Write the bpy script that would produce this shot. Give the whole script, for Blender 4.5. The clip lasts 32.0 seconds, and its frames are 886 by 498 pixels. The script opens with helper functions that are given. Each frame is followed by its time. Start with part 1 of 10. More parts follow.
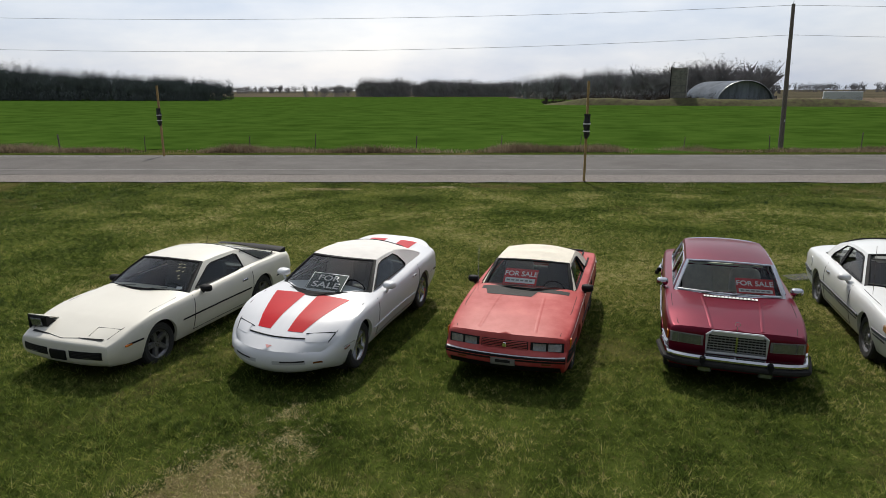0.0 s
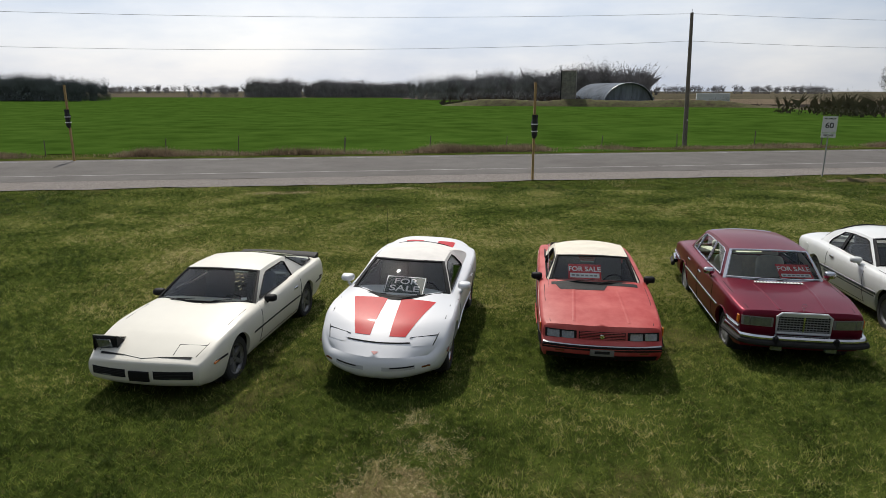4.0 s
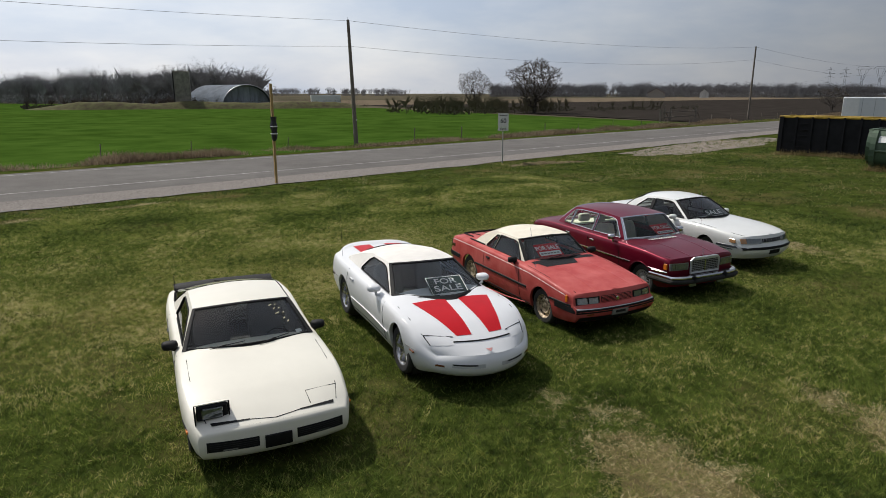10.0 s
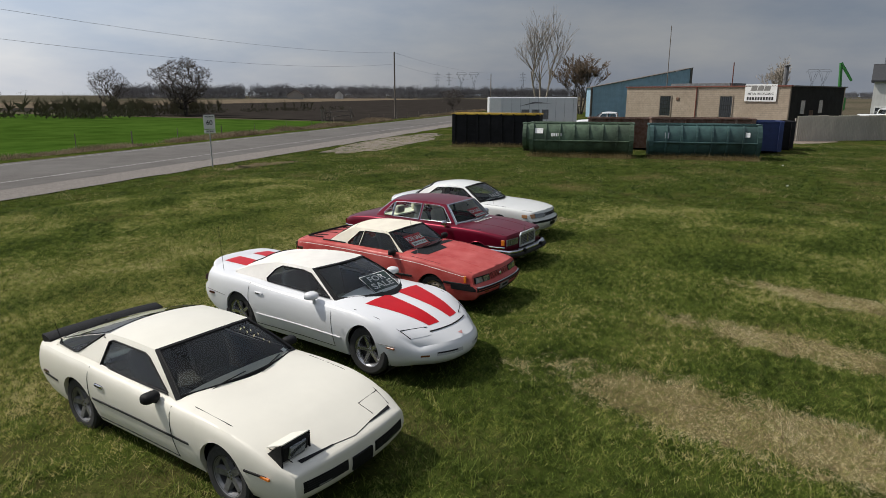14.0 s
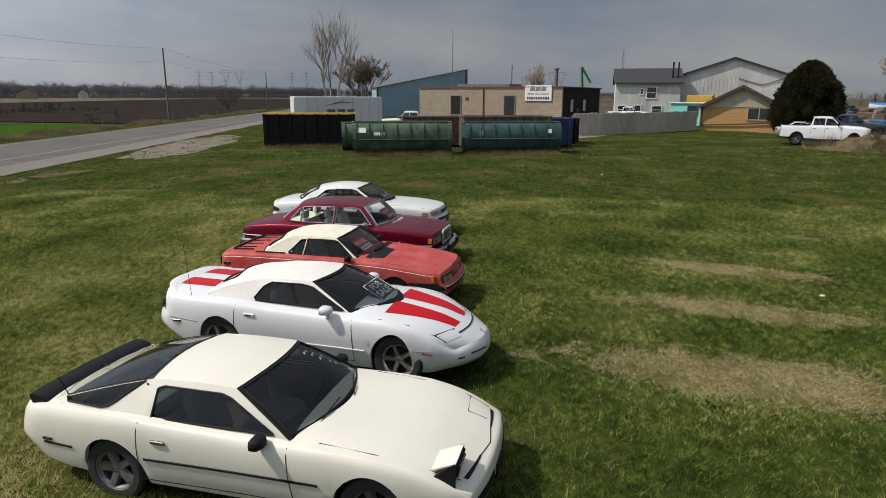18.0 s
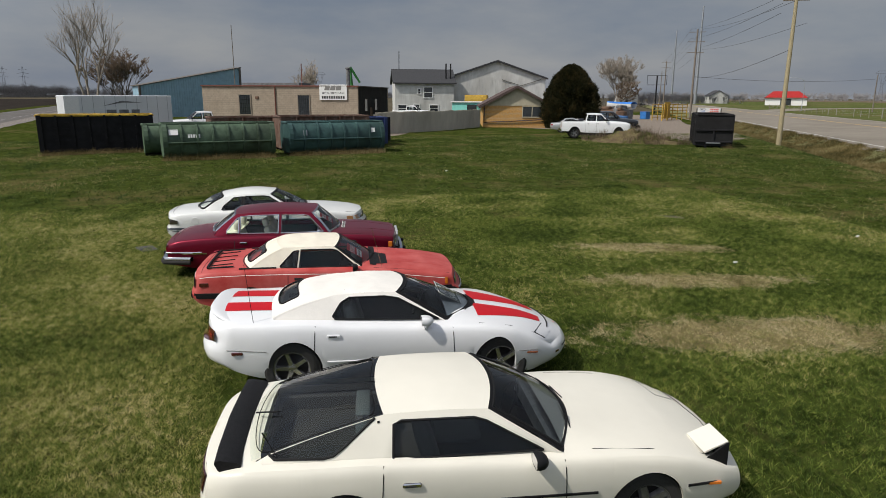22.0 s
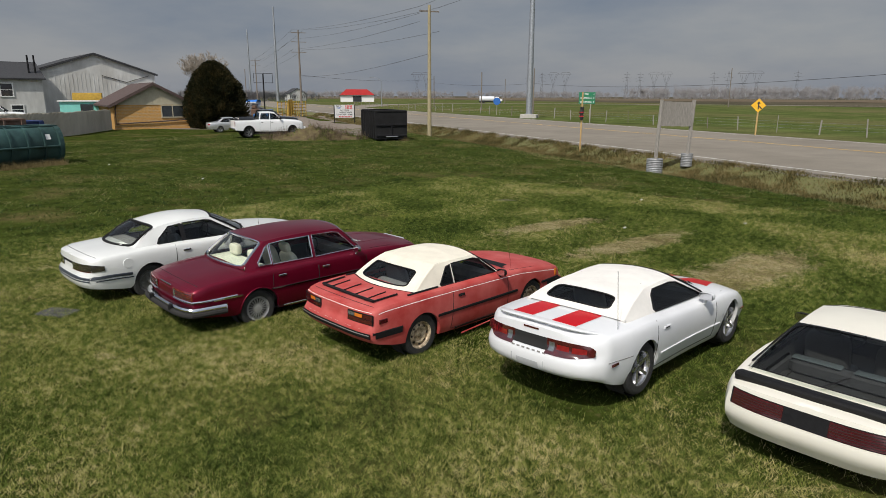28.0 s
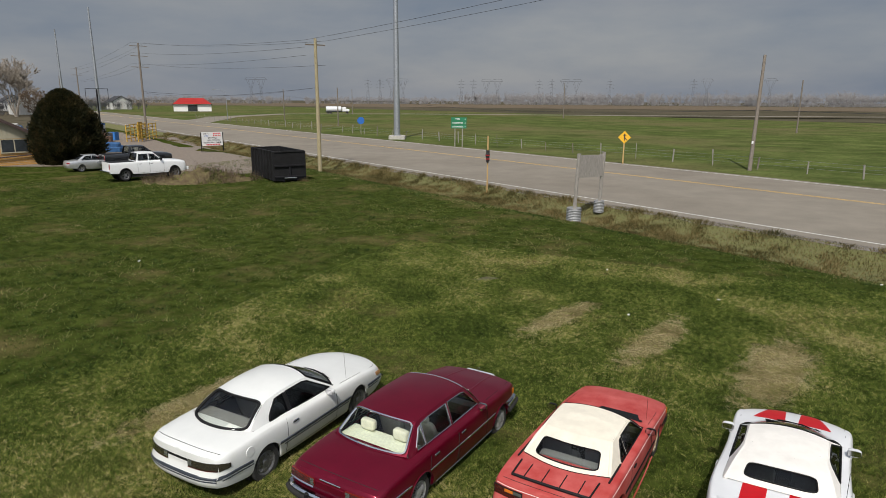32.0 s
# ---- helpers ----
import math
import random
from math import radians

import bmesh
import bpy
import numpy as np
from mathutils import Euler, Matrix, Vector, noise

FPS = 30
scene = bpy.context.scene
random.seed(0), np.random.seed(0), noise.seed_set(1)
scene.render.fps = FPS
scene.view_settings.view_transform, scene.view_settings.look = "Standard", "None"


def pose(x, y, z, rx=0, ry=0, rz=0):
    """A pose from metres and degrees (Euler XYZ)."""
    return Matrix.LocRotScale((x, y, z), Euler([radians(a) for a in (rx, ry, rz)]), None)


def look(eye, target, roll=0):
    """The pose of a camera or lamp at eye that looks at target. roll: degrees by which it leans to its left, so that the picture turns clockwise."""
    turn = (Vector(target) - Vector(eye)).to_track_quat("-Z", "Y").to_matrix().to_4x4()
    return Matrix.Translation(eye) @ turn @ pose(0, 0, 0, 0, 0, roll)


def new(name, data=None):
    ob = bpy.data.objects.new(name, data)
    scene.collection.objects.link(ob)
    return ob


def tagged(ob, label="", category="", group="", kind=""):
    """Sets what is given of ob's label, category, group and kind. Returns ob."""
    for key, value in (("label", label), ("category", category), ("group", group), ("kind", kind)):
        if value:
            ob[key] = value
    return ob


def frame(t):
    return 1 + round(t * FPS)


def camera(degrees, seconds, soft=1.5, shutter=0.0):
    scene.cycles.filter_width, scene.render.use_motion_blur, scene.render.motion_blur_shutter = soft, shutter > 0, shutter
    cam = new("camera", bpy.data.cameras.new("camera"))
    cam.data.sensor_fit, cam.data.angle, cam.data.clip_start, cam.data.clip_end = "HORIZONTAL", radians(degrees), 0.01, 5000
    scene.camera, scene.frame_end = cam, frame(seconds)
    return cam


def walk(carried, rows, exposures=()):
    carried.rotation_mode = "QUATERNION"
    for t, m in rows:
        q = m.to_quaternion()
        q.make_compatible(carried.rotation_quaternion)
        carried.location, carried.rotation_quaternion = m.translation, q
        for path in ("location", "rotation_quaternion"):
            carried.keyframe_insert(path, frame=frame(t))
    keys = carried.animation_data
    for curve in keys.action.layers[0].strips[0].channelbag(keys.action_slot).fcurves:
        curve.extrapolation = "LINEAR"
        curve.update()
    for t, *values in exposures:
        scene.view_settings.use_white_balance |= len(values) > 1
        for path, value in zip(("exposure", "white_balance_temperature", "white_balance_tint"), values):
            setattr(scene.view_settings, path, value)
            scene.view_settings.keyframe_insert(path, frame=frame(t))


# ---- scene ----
cam = camera(69.5, 32.0, 0.8)
PATH = [
    (0, (0.948, 2.956, 3.823), (0.531, 4.852, 3.339), -0.2),
    (1, (0.247, 2.764, 3.841), (-0.125, 4.668, 3.356), -0.1),
    (2, (-0.414, 2.633, 3.836), (-0.734, 4.547, 3.353), -0.1),
    (3, (-1.08, 2.515, 3.83), (-1.271, 4.447, 3.35), -0.1),
    (3.5, (-1.396, 2.524, 3.832), (-1.54, 4.459, 3.35), -0.0),
    (5.5, (-3.009, 2.487, 3.859), (-2.88, 4.424, 3.377), -0.0),
    (6, (-3.523, 2.482, 3.834), (-3.31, 4.412, 3.353), 0.1),
    (6.5, (-3.968, 2.53, 3.849), (-3.674, 4.45, 3.37), 0.0),
    (7, (-4.48, 2.61, 3.87), (-4.093, 4.512, 3.389), 0.1),
    (7.5, (-4.998, 2.746, 3.869), (-4.505, 4.624, 3.388), 0.2),
    (8, (-5.517, 2.911, 3.874), (-4.919, 4.758, 3.392), 0.3),
    (8.5, (-6.028, 3.059, 3.86), (-5.329, 4.871, 3.38), 0.2),
    (9, (-6.561, 3.275, 3.813), (-5.762, 5.045, 3.337), 0.2),
    (9.5, (-7.06, 3.53, 3.809), (-6.152, 5.247, 3.332), 0.1),
    (10, (-7.52, 3.813, 3.804), (-6.505, 5.469, 3.329), 0.1),
    (10.5, (-8.018, 4.131, 3.791), (-6.897, 5.718, 3.317), 0.1),
    (11, (-8.487, 4.41, 3.789), (-7.267, 5.923, 3.316), 0.2),
    (11.5, (-8.882, 4.729, 3.751), (-7.563, 6.157, 3.279), 0.1),
    (12, (-9.25, 5.084, 3.744), (-7.826, 6.407, 3.274), 0.1),
    (12.5, (-9.561, 5.439, 3.737), (-8.031, 6.639, 3.268), 0.0),
    (13, (-9.874, 5.791, 3.775), (-8.261, 6.876, 3.305), 0.2),
    (13.5, (-10.145, 6.16, 3.751), (-8.478, 7.159, 3.281), 0.1),
    (14, (-10.346, 6.514, 3.717), (-8.621, 7.411, 3.248), 0.1),
    (14.5, (-10.52, 6.884, 3.699), (-8.745, 7.678, 3.23), 0.1),
    (15, (-10.633, 7.291, 3.74), (-8.815, 7.979, 3.27), 0.3),
    (15.5, (-10.763, 7.667, 3.739), (-8.91, 8.253, 3.267), 0.2),
    (17.5, (-11.159, 9.15, 3.693), (-9.236, 9.437, 3.225), 0.2),
    (18, (-11.213, 9.526, 3.7), (-9.286, 9.779, 3.232), 0.2),
    (18.5, (-11.263, 9.889, 3.722), (-9.327, 10.073, 3.251), 0.3),
    (19, (-11.275, 10.305, 3.715), (-9.331, 10.31, 3.246), 0.3),
    (19.5, (-11.238, 10.814, 3.704), (-9.295, 10.735, 3.236), 0.3),
    (20, (-11.2, 11.303, 3.693), (-9.261, 11.169, 3.225), 0.3),
    (20.5, (-11.154, 11.835, 3.677), (-9.223, 11.601, 3.21), 0.3),
    (21, (-11.064, 12.405, 3.66), (-9.147, 12.078, 3.194), 0.3),
    (21.5, (-10.922, 12.974, 3.638), (-9.018, 12.576, 3.171), 0.3),
    (22, (-10.809, 13.546, 3.636), (-8.918, 13.092, 3.17), 0.3),
    (22.5, (-10.669, 14.131, 3.642), (-8.812, 13.552, 3.177), 0.3),
    (23, (-10.459, 14.772, 3.646), (-8.643, 14.074, 3.18), 0.2),
    (23.5, (-10.239, 15.405, 3.639), (-8.447, 14.649, 3.174), 0.2),
    (24, (-9.993, 16.024, 3.65), (-8.241, 15.178, 3.184), 0.2),
    (24.5, (-9.65, 16.668, 3.678), (-7.967, 15.695, 3.211), 0.1),
    (25, (-9.301, 17.288, 3.664), (-7.67, 16.229, 3.198), 0.1),
    (25.5, (-8.877, 17.921, 3.655), (-7.284, 16.805, 3.188), 0.1),
    (26, (-8.418, 18.497, 3.644), (-6.862, 17.33, 3.178), 0.1),
    (26.5, (-7.94, 19.133, 3.644), (-6.444, 17.891, 3.177), 0.1),
    (28.5, (-5.688, 21.128, 3.636), (-4.502, 19.587, 3.168), 0.1),
    (29, (-5.131, 21.555, 3.648), (-3.998, 19.975, 3.179), -0.0),
    (29.5, (-4.517, 21.9, 3.672), (-3.462, 20.267, 3.202), 0.1),
    (30, (-3.897, 22.226, 3.67), (-2.922, 20.544, 3.201), 0.1),
    (30.5, (-3.308, 22.484, 3.704), (-2.405, 20.763, 3.233), 0.3),
    (31, (-2.775, 22.788, 3.769), (-1.925, 21.039, 3.299), 0.1),
    (31.5, (-2.289, 22.952, 4.95), (-1.444, 21.204, 4.47), 0.1),
    (32, (-1.771, 23.037, 6.38), (-0.923, 21.283, 5.925), 0.3),
]
walk(cam, [(t, look(eye, target, roll)) for t, eye, target, roll in PATH])

# ---- world and sun ----
SUN_DIR = Vector((-0.27, 0.96, 1.2)).normalized()
world = bpy.data.worlds.new("sky")
scene.world = world
world.use_nodes = True
wn, wl = world.node_tree.nodes, world.node_tree.links
wn.clear()
w_out = wn.new("ShaderNodeOutputWorld")
w_bg = wn.new("ShaderNodeBackground")
w_sky = wn.new("ShaderNodeTexSky")
w_sky.sky_type = "NISHITA"
w_sky.sun_disc = False
w_sky.sun_elevation = math.asin(SUN_DIR.z)
w_sky.sun_rotation = math.atan2(SUN_DIR.x, SUN_DIR.y)
w_sky.air_density, w_sky.dust_density, w_sky.ozone_density = 1.0, 3.0, 1.0
w_co = wn.new("ShaderNodeTexCoord")
w_map = wn.new("ShaderNodeMapping")
w_map.inputs["Scale"].default_value = (1.0, 1.0, 3.4)
w_n = wn.new("ShaderNodeTexNoise")
w_n.inputs["Scale"].default_value, w_n.inputs["Detail"].default_value, w_n.inputs["Roughness"].default_value = 2.6, 6.0, 0.55
w_r = wn.new("ShaderNodeValToRGB")
w_r.color_ramp.elements[0].position, w_r.color_ramp.elements[0].color = 0.36, (5.1, 6.0, 7.6, 1)
w_r.color_ramp.elements[1].position, w_r.color_ramp.elements[1].color = 0.66, (8.6, 8.8, 9.2, 1)
w_mix = wn.new("ShaderNodeMixRGB")
w_mix.inputs[0].default_value = 0.72
wl.new(w_co.outputs["Generated"], w_map.inputs["Vector"])
wl.new(w_map.outputs[0], w_n.inputs["Vector"])
wl.new(w_n.outputs["Fac"], w_r.inputs[0])
wl.new(w_sky.outputs[0], w_mix.inputs[1])
wl.new(w_r.outputs[0], w_mix.inputs[2])
w_nrm = wn.new("ShaderNodeVectorMath")
w_nrm.operation = "DOT_PRODUCT"
w_nrm.inputs[1].default_value = tuple(SUN_DIR)
wl.new(w_co.outputs["Generated"], w_nrm.inputs[0])
w_mr = wn.new("ShaderNodeMapRange")
w_mr.interpolation_type = "SMOOTHSTEP"
w_mr.inputs[1].default_value, w_mr.inputs[2].default_value, w_mr.inputs[3].default_value, w_mr.inputs[4].default_value = 0.02, 0.78, 0.375, 1.08
wl.new(w_nrm.outputs["Value"], w_mr.inputs[0])
w_mul = wn.new("ShaderNodeMixRGB")
w_mul.blend_type = "MULTIPLY"
w_mul.inputs[0].default_value = 1.0
wl.new(w_mix.outputs[0], w_mul.inputs[1])
wl.new(w_mr.outputs[0], w_mul.inputs[2])
# paler towards the horizon, where the haze is thick
w_sep = wn.new("ShaderNodeSeparateXYZ")
wl.new(w_co.outputs["Generated"], w_sep.inputs[0])
w_hz = wn.new("ShaderNodeMapRange")
w_hz.inputs[1].default_value, w_hz.inputs[2].default_value, w_hz.inputs[3].default_value, w_hz.inputs[4].default_value = 0.0, 0.30, 1.22, 0.92
wl.new(w_sep.outputs[2], w_hz.inputs[0])
w_mul2 = wn.new("ShaderNodeMixRGB")
w_mul2.blend_type = "MULTIPLY"
w_mul2.inputs[0].default_value = 1.0
wl.new(w_mul.outputs[0], w_mul2.inputs[1])
wl.new(w_hz.outputs[0], w_mul2.inputs[2])
wl.new(w_mul2.outputs[0], w_bg.inputs["Color"])
w_bg.inputs["Strength"].default_value = 0.1
wl.new(w_bg.outputs[0], w_out.inputs["Surface"])

sun = new("sun", bpy.data.lights.new("sun", "SUN"))
sun.data.energy, sun.data.angle, sun.data.color = 3.75, radians(1.0), (1.0, 0.945, 0.85)
sun.matrix_world = look(SUN_DIR * 200, (0, 0, 0))


# ---- materials ----
def mat(name, col, rough=0.6, metal=0.0, var=0.12, scale=6.0, bump=0.0, bscale=80.0, coat=0.0, spec=0.5, col2=None, stain=0.0, obj_var=0.0, trans=0.0, alpha=1.0, emit=0.0, stretch=(1, 1, 1)):
    """A procedural surface: base colour varied at two scales, fine relief, wear."""
    m = bpy.data.materials.new(name)
    m.use_nodes = True
    n, l = m.node_tree.nodes, m.node_tree.links
    b = n["Principled BSDF"]
    b.inputs["Roughness"].default_value, b.inputs["Metallic"].default_value = rough, metal
    b.inputs["Coat Weight"].default_value, b.inputs["Coat Roughness"].default_value = coat, 0.06
    b.inputs["Specular IOR Level"].default_value = spec
    b.inputs["Transmission Weight"].default_value = trans
    b.inputs["Alpha"].default_value = alpha
    if emit:
        b.inputs["Emission Color"].default_value, b.inputs["Emission Strength"].default_value = (*col, 1), emit
    co = n.new("ShaderNodeTexCoord")
    mp = n.new("ShaderNodeMapping")
    mp.inputs["Scale"].default_value = stretch
    l.new(co.outputs["Object"], mp.inputs[0])
    n1 = n.new("ShaderNodeTexNoise")
    n1.inputs["Scale"].default_value, n1.inputs["Detail"].default_value, n1.inputs["Roughness"].default_value = scale, 5.0, 0.6
    l.new(mp.outputs[0], n1.inputs["Vector"])
    lo = [max(0.0, c * (1 - var)) for c in col]
    hi = [min(1.0, c * (1 + var)) for c in (col2 or col)]
    mx = n.new("ShaderNodeMixRGB")
    mx.inputs[1].default_value, mx.inputs[2].default_value = (*lo, 1), (*hi, 1)
    rp = n.new("ShaderNodeValToRGB")
    rp.color_ramp.elements[0].position, rp.color_ramp.elements[1].position = 0.32, 0.68
    l.new(n1.outputs["Fac"], rp.inputs[0])
    l.new(rp.outputs[0], mx.inputs[0])
    last = mx.outputs[0]
    if stain:
        n3 = n.new("ShaderNodeTexNoise")
        n3.inputs["Scale"].default_value, n3.inputs["Detail"].default_value = scale * 0.21, 7.0
        l.new(mp.outputs[0], n3.inputs["Vector"])
        r3 = n.new("ShaderNodeValToRGB")
        r3.color_ramp.elements[0].position, r3.color_ramp.elements[1].position = 0.42, 0.75
        l.new(n3.outputs["Fac"], r3.inputs[0])
        m3 = n.new("ShaderNodeMixRGB")
        m3.blend_type = "MULTIPLY"
        m3.inputs[2].default_value = (1 - stain, 1 - stain * 1.08, 1 - stain * 1.15, 1)
        l.new(r3.outputs[0], m3.inputs[0])
        l.new(last, m3.inputs[1])
        last = m3.outputs[0]
    if obj_var:
        oi = n.new("ShaderNodeObjectInfo")
        mr = n.new("ShaderNodeMapRange")
        mr.inputs[3].default_value, mr.inputs[4].default_value = 1 - obj_var, 1 + obj_var
        l.new(oi.outputs["Random"], mr.inputs[0])
        hv = n.new("ShaderNodeHueSaturation")
        l.new(mr.outputs[0], hv.inputs["Value"])
        l.new(last, hv.inputs["Color"])
        last = hv.outputs[0]
    l.new(last, b.inputs["Base Color"])
    if bump:
        n2 = n.new("ShaderNodeTexNoise")
        n2.inputs["Scale"].default_value, n2.inputs["Detail"].default_value = bscale, 4.0
        l.new(mp.outputs[0], n2.inputs["Vector"])
        bp = n.new("ShaderNodeBump")
        bp.inputs["Strength"].default_value, bp.inputs["Distance"].default_value = bump, 0.02
        l.new(n2.outputs["Fac"], bp.inputs["Height"])
        l.new(bp.outputs[0], b.inputs["Normal"])
    return m


def glass(name, tint, rough=0.02):
    """Thin car or window glass: a tinted pane with a real gloss."""
    m = bpy.data.materials.new(name)
    m.use_nodes = True
    n, l = m.node_tree.nodes, m.node_tree.links
    n.remove(n["Principled BSDF"])
    tr, gl, fr, mx = n.new("ShaderNodeBsdfTransparent"), n.new("ShaderNodeBsdfGlossy"), n.new("ShaderNodeFresnel"), n.new("ShaderNodeMixShader")
    tr.inputs[0].default_value = (*tint, 1)
    gl.inputs["Roughness"].default_value = rough
    fr.inputs[0].default_value = 1.5
    l.new(fr.outputs[0], mx.inputs[0])
    l.new(tr.outputs[0], mx.inputs[1])
    l.new(gl.outputs[0], mx.inputs[2])
    l.new(mx.outputs[0], n["Material Output"].inputs[0])
    return m


# ---- geometry ----
class Geo:
    """Vertices and faces of one mesh, with a material slot for each face."""

    def __init__(self):
        self.v, self.f, self.k = [], [], []

    def add(self, vs, fs, k=0):
        o = len(self.v)
        self.v += [tuple(p) for p in vs]
        self.f += [tuple(i + o for i in f) for f in fs]
        self.k += [k] * len(fs)
        return self

    def box(self, c, s, rz=0.0, k=0, top=1.0, m=None):
        """A box round c of size s; top: how far its top is drawn in."""
        hx, hy, hz = s[0] / 2, s[1] / 2, s[2] / 2
        ca, sa = math.cos(radians(rz)), math.sin(radians(rz))
        vs = []
        for dz, q in ((-hz, 1.0), (hz, top)):
            for dx, dy in ((-hx, -hy), (hx, -hy), (hx, hy), (-hx, hy)):
                p = Vector((c[0] + (dx * ca - dy * sa) * q, c[1] + (dx * sa + dy * ca) * q, c[2] + dz))
                vs.append(m @ p if m else p)
        return self.add(vs, [(3, 2, 1, 0), (4, 5, 6, 7), (0, 1, 5, 4), (1, 2, 6, 5), (2, 3, 7, 6), (3, 0, 4, 7)], k)

    def bbox(self, c, s, b=0.02, rz=0.0, k=0):
        """A box with bevelled edges."""
        hx, hy, hz = s[0] / 2, s[1] / 2, s[2] / 2
        b = min(b, hx * 0.9, hy * 0.9, hz * 0.9)
        ca, sa = math.cos(radians(rz)), math.sin(radians(rz))
        rings = [(-hz, b), (-hz + b, 0.0), (hz - b, 0.0), (hz, b)]
        vs, fs = [], []
        for z, e in rings:
            ex, ey = hx - e, hy - e
            for dx, dy in ((-ex + b, -ey), (ex - b, -ey), (ex, -ey + b), (ex, ey - b), (ex - b, ey), (-ex + b, ey), (-ex, ey - b), (-ex, -ey + b)):
                vs.append((c[0] + dx * ca - dy * sa, c[1] + dx * sa + dy * ca, c[2] + z))
        for r in range(3):
            for i in range(8):
                j = (i + 1) % 8
                fs.append((r * 8 + i, r * 8 + j, r * 8 + 8 + j, r * 8 + 8 + i))
        fs += [tuple(range(7, -1, -1)), tuple(range(24, 32))]
        return self.add(vs, fs, k)

    def tube(self, pts, r, n=8, k=0, cap=True):
        """A round bar along points; r: one radius or one for each point."""
        pts = [Vector(p) for p in pts]
        rs = r if isinstance(r, (list, tuple)) else [r] * len(pts)
        vs, fs = [], []
        for i, p in enumerate(pts):
            d = (pts[min(i + 1, len(pts) - 1)] - pts[max(i - 1, 0)]).normalized()
            a = d.orthogonal().normalized() if i == 0 else (a - d * a.dot(d)).normalized()
            e = d.cross(a)
            for j in range(n):
                t = 2 * math.pi * j / n
                vs.append(p + (a * math.cos(t) + e * math.sin(t)) * rs[i])
        for i in range(len(pts) - 1):
            for j in range(n):
                fs.append((i * n + j, i * n + (j + 1) % n, (i + 1) * n + (j + 1) % n, (i + 1) * n + j))
        if cap:
            fs += [tuple(range(n - 1, -1, -1)), tuple(range((len(pts) - 1) * n, len(pts) * n))]
        return self.add(vs, fs, k)

    def grid(self, fn, nu, nv, k=0, flip=False):
        """A sheet fn(u, v) for u, v from 0 to 1."""
        vs = [fn(i / nu, j / nv) for i in range(nu + 1) for j in range(nv + 1)]
        fs = []
        for i in range(nu):
            for j in range(nv):
                q = (i * (nv + 1) + j, (i + 1) * (nv + 1) + j, (i + 1) * (nv + 1) + j + 1, i * (nv + 1) + j + 1)
                fs.append(q[::-1] if flip else q)
        return self.add(vs, fs, k)

    def prism(self, poly, a, b, axis="z", k=0):
        """A polygon drawn out from a to b along an axis (poly in the two other axes, in order)."""
        def at(p, q):
            return {"z": (p[0], p[1], q), "y": (p[0], q, p[1]), "x": (q, p[0], p[1])}[axis]
        n = len(poly)
        vs = [at(p, a) for p in poly] + [at(p, b) for p in poly]
        fs = [tuple(range(n - 1, -1, -1)), tuple(range(n, 2 * n))] + [(i, (i + 1) % n, n + (i + 1) % n, n + i) for i in range(n)]
        return self.add(vs, fs, k)

    def lathe(self, prof, c, axis="z", n=24, k=0, a0=0.0, a1=2 * math.pi):
        """A profile of (radius, height) turned round an axis through c."""
        full = abs(a1 - a0 - 2 * math.pi) < 1e-6
        m = n if full else n + 1
        vs, fs = [], []
        for r, h in prof:
            for j in range(m):
                t = a0 + (a1 - a0) * j / n
                p, q = r * math.cos(t), r * math.sin(t)
                d = {"z": (p, q, h), "y": (p, h, q), "x": (h, p, q)}[axis]
                vs.append((c[0] + d[0], c[1] + d[1], c[2] + d[2]))
        for i in range(len(prof) - 1):
            for j in range(n):
                fs.append((i * m + j, i * m + (j + 1) % m, (i + 1) * m + (j + 1) % m, (i + 1) * m + j))
        return self.add(vs, fs, k)

    def move(self, m):
        self.v = [tuple(m @ Vector(p)) for p in self.v]
        return self


def mesh(name, geo, mats, smooth=0.0, fix=True):
    me = bpy.data.meshes.new(name)
    me.from_pydata(geo.v, [], geo.f)
    for m in (mats if isinstance(mats, (list, tuple)) else [mats]):
        me.materials.append(m)
    if any(geo.k):
        me.polygons.foreach_set("material_index", geo.k)
    if fix:
        bm = bmesh.new()
        bm.from_mesh(me)
        bmesh.ops.remove_doubles(bm, verts=bm.verts, dist=0.0004)
        bmesh.ops.recalc_face_normals(bm, faces=bm.faces)
        bm.to_mesh(me)
        bm.free()
    if smooth:
        me.polygons.foreach_set("use_smooth", [True] * len(me.polygons))
        me.set_sharp_from_angle(angle=radians(smooth))
    me.update()
    return me


def part(name, geo, mats, parent=None, label="", smooth=0.0, at=None, fix=True):
    """One mesh object, under a thing or a part where one is given."""
    ob = new(name, mesh(name, geo, mats, smooth, fix))
    if at is not None:
        ob.matrix_basis = at
    if parent is not None:
        ob.parent = parent
    if label:
        ob["label"] = label
    return ob


def again(ob, m, parent=None):
    """The same mesh once more, at another pose."""
    o = new(ob.name.split(".")[0], ob.data)
    o.matrix_basis = m
    o.parent = parent or ob.parent
    if "label" in ob:
        o["label"] = ob["label"]
    return o


def thing(name, label, category, m=None, group="", kind=""):
    ob = new(name)
    ob.empty_display_size = 0.2
    if m is not None:
        ob.matrix_basis = m
    return tagged(ob, label, category, group, kind)


